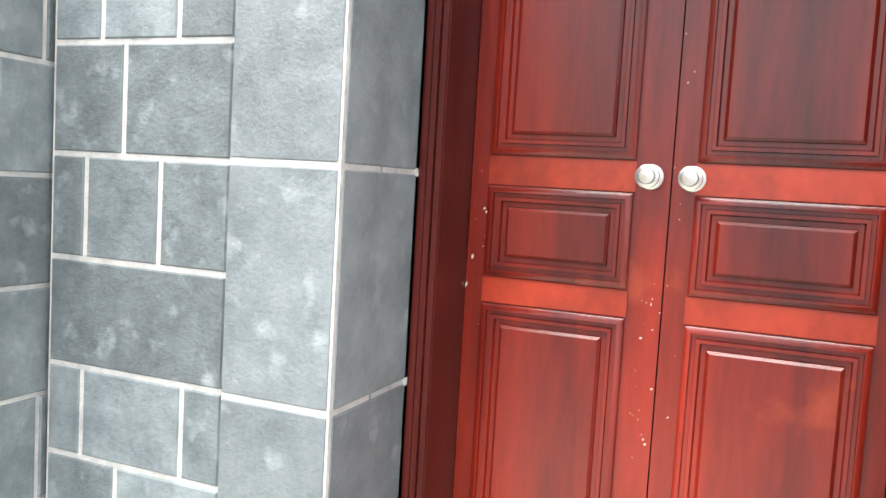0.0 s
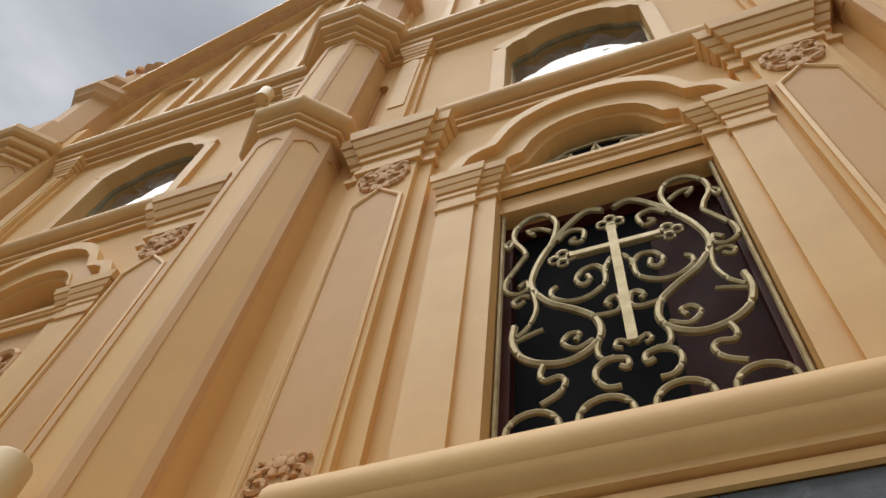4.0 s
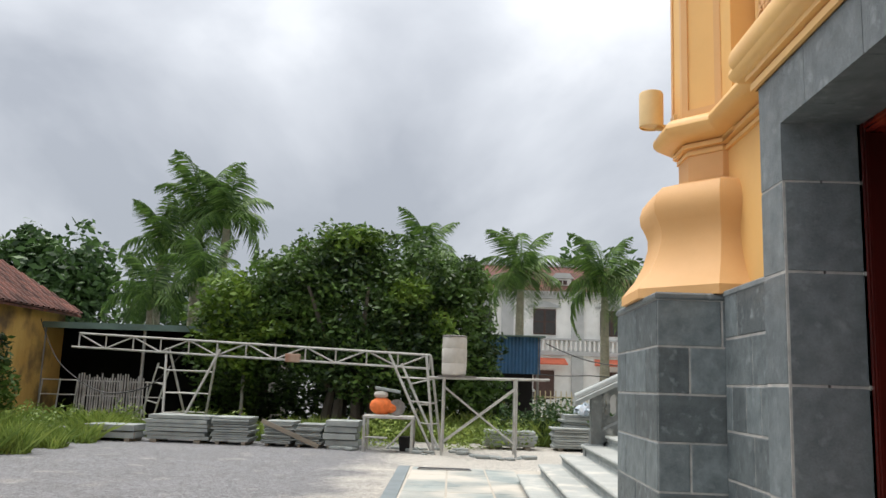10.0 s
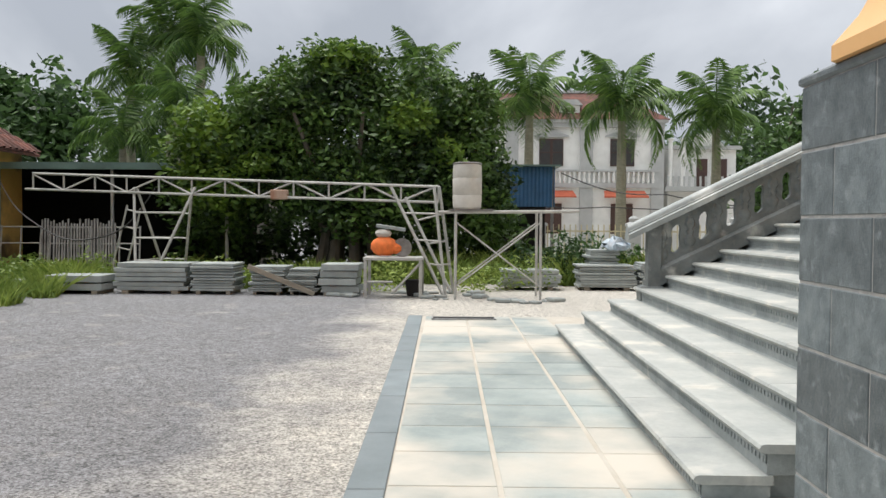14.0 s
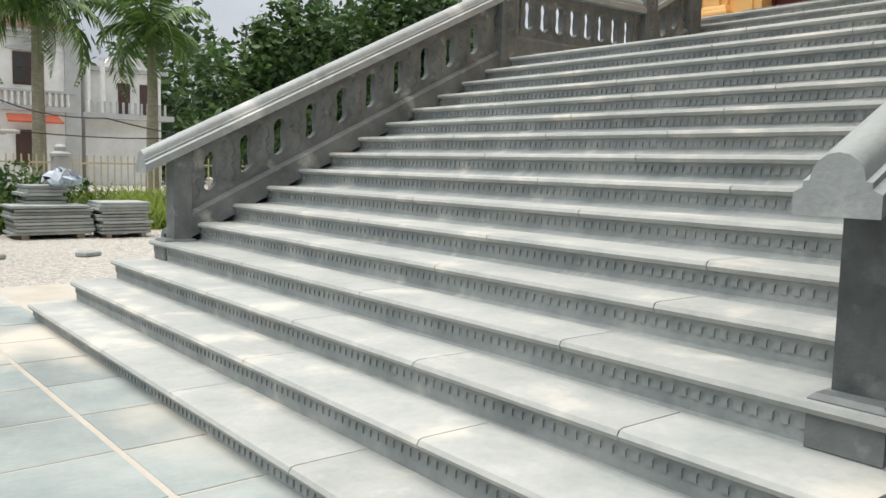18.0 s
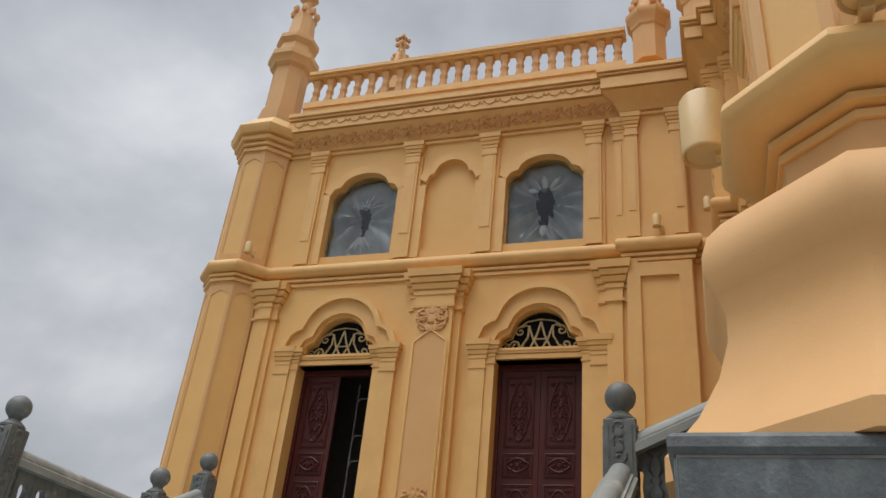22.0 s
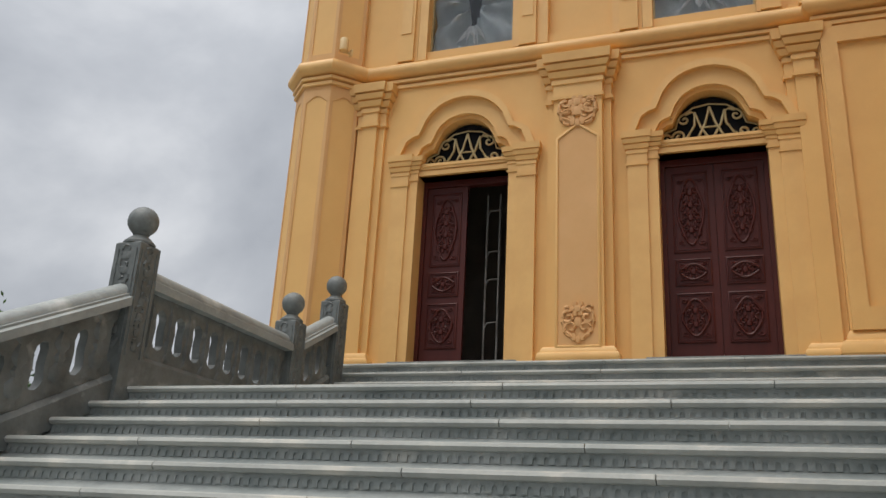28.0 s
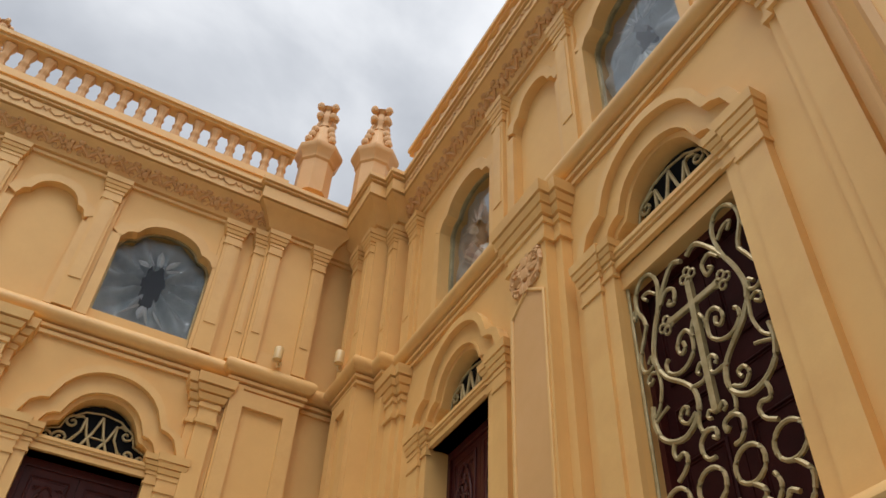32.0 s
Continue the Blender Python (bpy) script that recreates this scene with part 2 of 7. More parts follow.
# ---- mesh tools ----
class G:
    def __init__(self):
        self.v, self.f = [], []

    def quad_strip(self, rings, closed=False, cap=False):
        """Joins rings of equal length into a skin."""
        base, k = len(self.v), len(rings[0])
        for r in rings:
            self.v += [tuple(p) for p in r]
        for i in range(len(rings) - 1):
            for j in range(k if closed else k - 1):
                a, b = base + i * k + j, base + i * k + (j + 1) % k
                self.f.append((a, b, b + k, a + k))
        if cap:
            self.f.append(tuple(base + j for j in reversed(range(k))))
            self.f.append(tuple(base + (len(rings) - 1) * k + j for j in range(k)))
        return self

    def box(self, x0, x1, y0, y1, z0, z1, c=0.0):
        if c:
            r = lambda e, z: [(x0 + e, y0 + e, z), (x1 - e, y0 + e, z), (x1 - e, y1 - e, z), (x0 + e, y1 - e, z)]
            return self.quad_strip([r(c, z0), r(0, z0 + c), r(0, z1 - c), r(c, z1)], True, True)
        return self.quad_strip([[(x0, y0, z), (x1, y0, z), (x1, y1, z), (x0, y1, z)] for z in (z0, z1)], True, True)

    def prism(self, pts, y0, y1):
        """A polygon in x and z, drawn through from y0 to y1."""
        return self.quad_strip([[(x, y, z) for x, z in pts] for y in (y1, y0)], True, True)

    def band(self, inner, outer, y0, y1):
        """A flat band between two curves in x and z, from y1 out to y0."""
        rings = [[(*(inner[i][0], y1), inner[i][1]), (inner[i][0], y0, inner[i][1]), (outer[i][0], y0, outer[i][1]), (outer[i][0], y1, outer[i][1])] for i in range(len(inner))]
        return self.quad_strip(rings, True, True)

    def lathe(self, prof, n=12, x=0.0, y=0.0, z=0.0, turn=0.0):
        rings = [[(x + r * math.cos(turn + 2 * math.pi * i / n), y + r * math.sin(turn + 2 * math.pi * i / n), z + h) for i in range(n)] for r, h in prof]
        return self.quad_strip(rings, True, True)

    def tube(self, pts, r, n=6, taper=None):
        rings, up = [], Vector((0, 0, 1))
        pts = [Vector(p) for p in pts]
        for i, p in enumerate(pts):
            d = (pts[min(i + 1, len(pts) - 1)] - pts[max(i - 1, 0)]).normalized()
            a = d.cross(up if abs(d.z) < 0.9 else Vector((0, 1, 0))).normalized()
            b = d.cross(a)
            rr = r * (taper(i / (len(pts) - 1)) if taper else 1)
            rings.append([p + a * rr * math.cos(2 * math.pi * j / n) + b * rr * math.sin(2 * math.pi * j / n) for j in range(n)])
        return self.quad_strip(rings, True, True)

    def ball(self, x, y, z, r, n=12, sx=1, sy=1, sz=1):
        k = max(4, n // 2)
        rings = [[(x + sx * r * math.sin(math.pi * i / k) * math.cos(2 * math.pi * j / n), y + sy * r * math.sin(math.pi * i / k) * math.sin(2 * math.pi * j / n), z - sz * r * math.cos(math.pi * i / k)) for j in range(n)] for i in range(1, k)]
        return self.quad_strip(rings, True, True)

    def move(self, m, start=0):
        self.v[start:] = [tuple(m @ Vector(p)) for p in self.v[start:]]
        return self

    def mesh(self, name, material, sharp=35):
        me = bpy.data.meshes.new(name)
        me.from_pydata(self.v, [], self.f)
        me.materials.append(material)
        bm = bmesh.new()
        bm.from_mesh(me)
        if sharp < 0:
            bmesh.ops.remove_doubles(bm, verts=bm.verts, dist=0.0005)
        bmesh.ops.recalc_face_normals(bm, faces=bm.faces)
        bm.to_mesh(me)
        bm.free()
        if sharp > 0:
            me.shade_smooth()
            me.set_sharp_from_angle(angle=radians(sharp))
        return me


def part(name, g, material, parent=None, label="", sharp=35):
    ob = new(name, g.mesh(name, material, sharp) if isinstance(g, G) else g)
    ob.parent = parent
    if label:
        tagged(ob, label)
    return ob


def thing(name, m, label, category, group="", kind=""):
    ob = new(name)
    ob.empty_display_size = 0.2
    x, y = m.translation.x, m.translation.y
    if y > 4.5 or x < -8:
        # the yard fans out a little with distance
        m = pose(-0.14 + 0.04 * x - 0.02 * (y - 6), 0, 0) @ m
    if y > 15:
        m = m @ Matrix.Diagonal((1, 1, 1.035, 1))
    ob.matrix_world = m
    return tagged(ob, label, category, group, kind)


def solid(name, g, material, label, category, kind="structure", sharp=35):
    return tagged(part(name, g, material, None, "", sharp), label, category, "", kind)


def arch(hw, base, sh, rise, cut=0.64, n=20):
    """A shouldered arch: small quarter rounds at the sides, a round crown between them."""
    pts = []
    for i in range(n + 1):
        s = -1 + 2 * i / n
        a = abs(s)
        h = sh + rise * math.sqrt(max(0, 1 - (a / cut) ** 2)) if a <= cut else sh * math.sqrt(max(0, 1 - ((a - cut) / (1 - cut)) ** 2))
        pts.append((s * hw, base + h))
    return pts


# ---- plan ----
FX, FXL = 1.12, 0.85            # front wall above and below the first belt
NY, NYL = -7.50, -7.20          # north wall above and below
TX = 9.47                       # transept front
OC = [(1.05, -7.30), (1.05, -11.965), (1.05, -16.55)]
TUR = (9.6, 0.95)
RS, RT = 0.41, 0.56             # shaft radius at the corners and the turret
FLOOR = 3.67
PEAK = 11.965                   # middle of the entrance front


def octa(cx, cy, r, which):
    i, s = 0.9239 * r, 0.3827 * r
    p = {"front": [(0, -i), (-s, -i), (-i, -s), (-i, s), (-s, i), (0, i)],
         "corner": [(0, -i), (-s, -i), (-i, -s), (-i, s), (-s, i), (s, i), (i, s), (i, 0)]}[which]
    return [(cx + a, cy + b) for a, b in p]


def outline(fx, ny, tx, r, pier=0.14, rt=RT, breaks=()):
    pts = [(fx, -21.0)]
    for k, (cx, cy) in enumerate(OC[::-1]):
        d, ring = max(0.0, cx - 0.3827 * r - fx), octa(cx, cy, r, "corner")
        pts += [(fx, cy - 0.9239 * r + d)] + ([] if d else ring[1:2]) + ring[2:4]
        if k < 2:
            pts += ([] if d else ring[4:5]) + [(fx, cy + 0.9239 * r - d)]
            for y0, y1 in breaks[k:k + 1]:   # the belt steps forward over a door
                pts += [(fx, y0), (fx - 0.10, y0), (fx - 0.10, y1), (fx, y1)]
        else:
            pts += ring[4:7] + [(cx + 0.9239 * r, ny)]
    pts += [(8.22, ny), (8.22, ny + 0.20), (8.45, ny + 0.20), (8.45, ny + 0.45), (9.15, ny + 0.45), (9.15, ny), (tx, ny)]
    pts += [(tx, -6.62), (tx - pier, -6.62), (tx - pier, -5.68), (tx, -5.68)]
    cx, cy = TUR
    pts += [(tx, cy - 0.9239 * rt)] + octa(cx, cy, rt, "corner")[1:7] + [(cx + 0.9239 * rt, cy), (22, cy)]
    return pts


def moulding(g, prof, path):
    """A profile of (out, height) drawn along a path, out to its left, with mitred corners."""
    rings = []
    for i, p in enumerate(path):
        p = Vector(p)
        a = (p - Vector(path[i - 1])).normalized() if i else None
        b = (Vector(path[i + 1]) - p).normalized() if i < len(path) - 1 else None
        na = Vector((-a.y, a.x)) if a else None
        nb = Vector((-b.y, b.x)) if b else None
        n = (na + nb) if a and b else (na or nb)
        n = n.normalized()
        k = 1 / max(0.35, n.dot(na or nb))
        rings.append([(p.x + n.x * o * k, p.y + n.y * o * k, z) for o, z in prof])
    return g.quad_strip(rings)


def bull(x, z0, z1, d, n=10):
    """A rounded nose between two heights."""
    return [(x + d * math.sin(math.pi * k / n), z0 + (z1 - z0) * (1 - math.cos(math.pi * k / n)) / 2) for k in range(n + 1)]


BELT0 = [(-0.1, 3.25), (0, 3.25), (0.022, 3.252), (0.022, 3.282), (0.006, 3.286), (0.006, 3.296), (0.05, 3.30), (0.05, 3.33), (0.022, 3.334), (0.022, 3.346)] + bull(0.055, 3.35, 3.525, 0.135) + [(-0.3, 3.54)]
BELT1 = [(0, 7.735), (0.04, 7.735), (0.04, 7.785), (0.002, 7.79), (0.002, 7.812), (0.065, 7.817), (0.065, 7.862), (0.01, 7.867), (0.01, 7.892)] + bull(0.045, 7.897, 8.12, 0.105) + [(0, 8.14)]
CORN = [(0, 10.46), (0.04, 10.46), (0.04, 10.51), (0.01, 10.515), (0.01, 10.54), (0.06, 10.55), (0.09, 10.62), (0.15, 10.71), (0.23, 10.79), (0.29, 10.83), (0.30, 10.84), (0.25, 10.845), (0.25, 10.87), (0.32, 10.875), (0.32, 11.095), (0.28, 11.10), (0.28, 11.125), (0.35, 11.13), (0.35, 11.16), (0.33, 11.165), (0.33, 11.18), (0.38, 11.185), (0.38, 11.26), (0.32, 11.29), (-0.3, 11.31)]
TURC = [(0, 10.46), (0.04, 10.46), (0.04, 10.53), (0.005, 10.535), (0.005, 10.56), (0.075, 10.565), (0.075, 10.63), (0.04, 10.635), (0.04, 10.66), (0.13, 10.67), (0.14, 10.74), (0.10, 10.745), (0.10, 10.77), (0.19, 10.79), (0.23, 10.87), (0.24, 10.94), (0.21, 11.00), (0.10, 11.08), (0.0, 11.25)]


solid("trim_first_belt", moulding(G(), BELT0, outline(FXL + 0.10, NYL, TX + 0.6, 0.35, breaks=((-15.28, -13.32), (-10.72, -8.76)))), STUCCO_TRIM, "rounded yellow stucco belt moulding over the slate base", "moulding", sharp=26)
solid("trim_second_belt", moulding(G(), BELT1, outline(FX, NY, TX, RS)), STUCCO_TRIM, "rounded yellow stucco belt moulding between the storeys", "moulding", sharp=26)
FULL = outline(FX, NY, TX, RS)
CUT = min(i for i, p in enumerate(FULL) if p[1] > OC[0][1] and p[0] < OC[0][0]) + 1
BELT2 = [(0, 10.36), (0.05, 10.36), (0.05, 10.43), (0.01, 10.435), (0.01, 10.465), (0.09, 10.47), (0.09, 10.54), (0.05, 10.545), (0.05, 10.575), (0.16, 10.59), (0.17, 10.66), (0.13, 10.665), (0.13, 10.70), (0.22, 10.72), (0.25, 10.78), (0.25, 10.86), (0.18, 10.90), (0, 10.92)]
solid("trim_front_cornice", moulding(G(), BELT2, FULL[:CUT + 1]), STUCCO_TRIM, "stepped yellow stucco cornice under the gable", "cornice", sharp=20)
CUT2 = max(i for i, p in enumerate(FULL) if p[0] == TX)
solid("trim_cornice", moulding(G(), CORN, FULL[CUT:CUT2 + 1]), STUCCO_TRIM, "coved yellow stucco cornice under the parapet", "cornice", sharp=24)
solid("trim_turret_cornice", moulding(G(), TURC, FULL[CUT2:]), STUCCO_TRIM, "stepped yellow stucco cornice round the corner turret", "cornice", sharp=20)

# transforms: local x to the right, y into the wall, z up
M_FRONT = pose(FX, 0, 0, 0, 0, -90)
M_NORTH = pose(0, NY, 0, 0, 0, 180)
M_TRANS = pose(TX, 0, 0, 0, 0, -90)
BAYS = [  # wall frame, centre along the wall (local x), kind below, kind above
    (M_TRANS, 1.20, "door_open", "window"), (M_TRANS, 4.39, "door", "window"),
    (M_NORTH, -6.52, "door", "window"), (M_NORTH, -3.30, "grille", "window"),
    (M_FRONT, 9.74, "relief", "window"), (M_FRONT, 14.36, "grille", "window")]
HW, DZ, LB = 0.64, 6.32, 6.50   # opening: half width, head, lunette base
LUN = lambda hw, k=1.0: arch(hw, LB, 0.23 * k, 0.41 * k)
WTOP = lambda hw, k=1.0, up=0.0: arch(hw, 9.53 + up, 0.17 * k, 0.26 * k, 0.66)


def wall(name, frame_m, u0, u1, z_low, niches, label):
    """A wall 0.4 m thick with its door, lunette and window openings cut through."""
    g = G()
    mine = sorted((c, k) for m, c, k, _ in BAYS if m is frame_m)
    T = 0.4
    edges = [u0]
    for c, k in mine:
        edges += [c - HW, c + HW]
    edges.append(u1)
    for i in range(0, len(edges), 2):
        g.box(edges[i], edges[i + 1], 0, T, z_low, 8.2)
    for c, k in mine:
        if z_low < FLOOR - 0.02:
            g.box(c - HW, c + HW, 0, T, z_low, FLOOR - 0.02)
        g.box(c - HW, c + HW, 0.02, T, DZ, LB)
        top = LUN(HW)
        for (xa, za), (xb, zb) in zip(top, top[1:]):
            g.prism([(c + xa, za), (c + xb, zb), (c + xb, 8.2), (c + xa, 8.2)], 0, T)
    edges = [u0]
    holes = sorted([(c, 0.64, False) for c, _ in mine] + [(c, 0.44, True) for c in niches])
    for c, hw, _ in holes:
        edges += [c - hw, c + hw]
    edges.append(u1)
    for i in range(0, len(edges), 2):
        g.box(edges[i], edges[i + 1], 0, T, 8.2, 11.6)
    for c, hw, blind in holes:
        top = WTOP(hw, 1.0, 0.1 if blind else 0)
        for (xa, za), (xb, zb) in zip(top, top[1:]):
            g.prism([(c + xa, za), (c + xb, zb), (c + xb, 11.6), (c + xa, 11.6)], 0, T)
        g.box(c - hw, c + hw, 0, T, 8.2, 8.30)
        if blind:
            g.box(c - hw, c + hw, 0.07, T, 8.27, 10.1)
    g.move(frame_m)
    return solid(name, g, STUCCO, label, "wall", sharp=-1)


wall("wall_transept", M_TRANS, -0.8, 7.5, FLOOR - 1.2, [2.785], "yellow stucco transept front with two doors and two arched windows")
wall("wall_north", M_NORTH, -9.9, -0.9, 3.3, [-4.9], "yellow stucco side wall with a door and a grilled window")
wall("wall_front", M_FRONT, 7.3, 21.0, 3.3, [7.6 + 4.42], "yellow stucco entrance front with arched window bays")
ra = lambda x: 18.9 - 1.45 * abs(x - PEAK)   # underside of the raking cornice
g = G().prism([(7.3, 11.5), (16.6, 11.5), (16.6, ra(16.6) + 0.1), (PEAK, ra(PEAK) + 0.1), (7.3, ra(7.3) + 0.1)], 0.02, 0.4)
g.move(M_FRONT)
solid("wall_gable", g, STUCCO, "sloping yellow stucco gable over the entrance front", "wall")
# lower yellow wall between slate and belt, and the closing shell
for k, (y0, y1, z0) in enumerate(((-21, -15.25, 2.1), (-15.25, -13.35, 3.0), (-13.35, -10.69, 2.1), (-10.69, -8.79, 3.0), (-8.79, NYL - 0.02, 2.1))):
    solid("wall_plinth_%d" % (k + 1), G().box(FXL + 0.10, FXL + 0.5, y0, y1, z0, 3.3), STUCCO, "plain yellow stucco wall strip above the slate base", "wall")
solid("wall_plinth_north", G().box(FXL + 0.5, 9.3, NYL - 0.5, NYL, 0.3, 3.3), STUCCO, "plain yellow stucco side wall above the slate base", "wall")
g = G().box(2.2, 24, -21, -20.7, 0, 11.6).box(23.7, 24, -21, 1.1, 0, 11.6).box(TX + 0.4, 24, 0.7, 1.0, 0, 11.6).box(2.6, 2.75, -20.6, -8.2, 3.5, 11.6)
g.box(1.5, 24, -21, NY - 0.4, 11.45, 11.6).box(TX + 0.4, 24, NY - 0.4, 1.0, 11.45, 11.6)
g.box(2.2, 2.35, -20.6, -8.2, 0, 3.3).box(2.4, 9.5, -8.6, -8.45, 3.5, 11.6).box(12.0, 12.15, -8, 0.7, 3.5, 11.6)
g.box(1.5, 24, -21, NY - 0.4, 3.4, 3.6).box(TX + 0.4, 24, NY - 0.4, 1.0, 3.4, 3.6)
solid("wall_shell", g, ROOM, "plain plaster walls and floors closing the building", "wall")


# ---- octagonal columns ----
def octagon(name, cx, cy, base, top, label, rs=RS):
    t = thing(name, pose(cx, cy, 0), label, "column")
    o = math.pi / 8
    if base:
        part("flared_base", G().lathe([(0.80, 2.175), (0.80, 2.24), (0.775, 2.27), (0.70, 2.36), (0.635, 2.48), (0.60, 2.60), (0.60, 2.68), (0.625, 2.74), (0.655, 2.80), (0.66, 2.86), (0.64, 2.93), (0.59, 2.99), (0.46, 3.03), (0.36, 3.06), (0.36, 3.30)], 8, turn=o), STUCCO_PANEL, t, sharp=33)
    lo = 3.47 if base else FLOOR - 0.9
    for z0, z1 in ((lo, 7.78), (8.15, 10.50)):
        part("shaft", G().lathe([(rs - 0.012, z0), (rs - 0.012, z1)], 8, turn=o), STUCCO, t)
        for i in range(8):
            a = 2 * math.pi * i / 8
            w = rs * 0.3827
            ri = rs * 0.9239
            g = G()
            # raised border of each face, with a pointed head
            for x0, x1 in ((-w, -w + 0.05), (w - 0.05, w)):
                g.box(x0, x1, -0.002, 0.014, z0, z1)
            g.prism([(-w + 0.05, z1), (-w + 0.05, z1 - 0.30), (-0.02, z1 - 0.20), (0, z1 - 0.22), (0.02, z1 - 0.20), (w - 0.05, z1 - 0.30), (w - 0.05, z1)], -0.002, 0.014)
            g.box(-w + 0.05, w - 0.05, -0.002, 0.014, z0, z0 + 0.12)
            g.move(Matrix.Rotation(a + math.pi / 2, 4, "Z") @ Matrix.Translation((0, -ri + 0.002, 0)))
            part("face_panel", g, STUCCO_PANEL, t)
    if top:
        part("turret", G().lathe([(0.44, 11.2), (0.44, 11.5), (0.44, 11.62), (0.36, 11.66), (0.36, 12.75), (0.44, 12.82), (0.47, 12.92), (0.52, 12.98), (0.52, 13.1), (0.40, 13.16), (0.36, 13.4), (0.44, 13.5), (0.44, 13.6), (0.30, 13.66), (0.24, 14.3)], 8, turn=o), STUCCO_PANEL, t, sharp=30)
        part("finial", G().lathe([(0.20, 14.3), (0.14, 14.55), (0.10, 14.8), (0.22, 14.95), (0.16, 15.05), (0.08, 15.1), (0.16, 15.25), (0.05, 15.4)], 8), STUCCO_RELIEF, t)
        for i in range(8):
            a = o + math.pi * i / 4
            part("crocket", G().ball(0.25 * math.cos(a), 0.25 * math.sin(a), 14.45, 0.07, 8, sz=1.6), STUCCO_RELIEF, t)
    return t


for cx, cy in OC:
    octagon("octagonal_column", cx, cy, True, True, "yellow stucco octagonal column with flared base and turret")
octagon("octagonal_column", *TUR, False, True, "yellow stucco octagonal corner turret column of the transept", RT)


# ---- pilasters, surrounds ----
def scroll(cx, cz, r0, a0, turns, hand=1, n=18, y=0.0):
    """A spiral that winds in to its centre."""
    pts = []
    for i in range(n + 1):
        f = i / n
        a = a0 + hand * turns * 2 * math.pi * f
        r = r0 * (1 - 0.85 * f)
        pts.append((cx + r * math.cos(a), y, cz + r * math.sin(a)))
    return pts


def ornament(parent, cx, cz, w, h, y, n=7, seed=1, name="carved_ornament"):
    """A carved cartouche: a flower, leaves and curling scrolls in low relief."""
    rnd = random.Random(seed)
    g = G()
    g.ball(cx, y, cz + h * 0.32, w * 0.14, 8, sy=0.6)
    for k in range(6):
        a = k * math.pi / 3
        g.ball(cx + w * 0.16 * math.cos(a), y, cz + h * 0.32 + w * 0.16 * math.sin(a), w * 0.10, 6, sy=0.5)
    for s in (-1, 1):
        g.tube(scroll(cx + s * w * 0.26, cz + h * 0.12, w * 0.22, math.pi / 2, 1.15, -s, 14, y), w * 0.055, 5)
        g.tube(scroll(cx + s * w * 0.20, cz - h * 0.14, w * 0.24, -math.pi / 2, 1.15, s, 14, y), w * 0.05, 5)
        g.tube(scroll(cx + s * w * 0.30, cz + h * 0.34, w * 0.13, 0, 1.0, s, 10, y), w * 0.045, 5)
        g.tube([(cx + s * w * 0.42, y, cz + h * 0.2), (cx + s * w * 0.46, y, cz), (cx + s * w * 0.36, y, cz - h * 0.22), (cx + s * w * 0.16, y, cz - h * 0.36)], w * 0.05, 5)
        g.ball(cx + s * w * 0.12, y, cz - h * 0.36, w * 0.10, 6, sy=0.5, sz=1.5)
    g.ball(cx, y, cz - h * 0.42, w * 0.10, 6, sy=0.5, sz=1.3)
    g.ball(cx, y, cz, w * 0.13, 8, sy=0.5, sz=1.3)
    return part(name, g, STUCCO_RELIEF, parent, "carved peach stucco flower and scrolls")


CAPF = ((0, 0), (0, 0.03), (0.07, 0.034), (0.075, 0.008), (0.34, 0.008), (0.345, 0.028), (0.44, 0.03), (0.445, 0.012), (0.48, 0.012), (0.485, 0.05), (0.60, 0.078), (0.605, 0.04), (0.64, 0.04), (0.645, 0.085), (0.76, 0.112), (0.765, 0.075), (0.80, 0.075), (0.805, 0.125), (1.0, 0.14))


def capital(g, x0, x1, y, z, h, k=1.0):
    """A stepped capital that spreads upwards: collar, neck and three swelling courses."""
    return g.quad_strip([[(x0 - e * k, 0.0, z + f * h), (x0 - e * k, -y - e * k, z + f * h), (x1 + e * k, -y - e * k, z + f * h), (x1 + e * k, 0.0, z + f * h)] for f, e in CAPF], True, True)


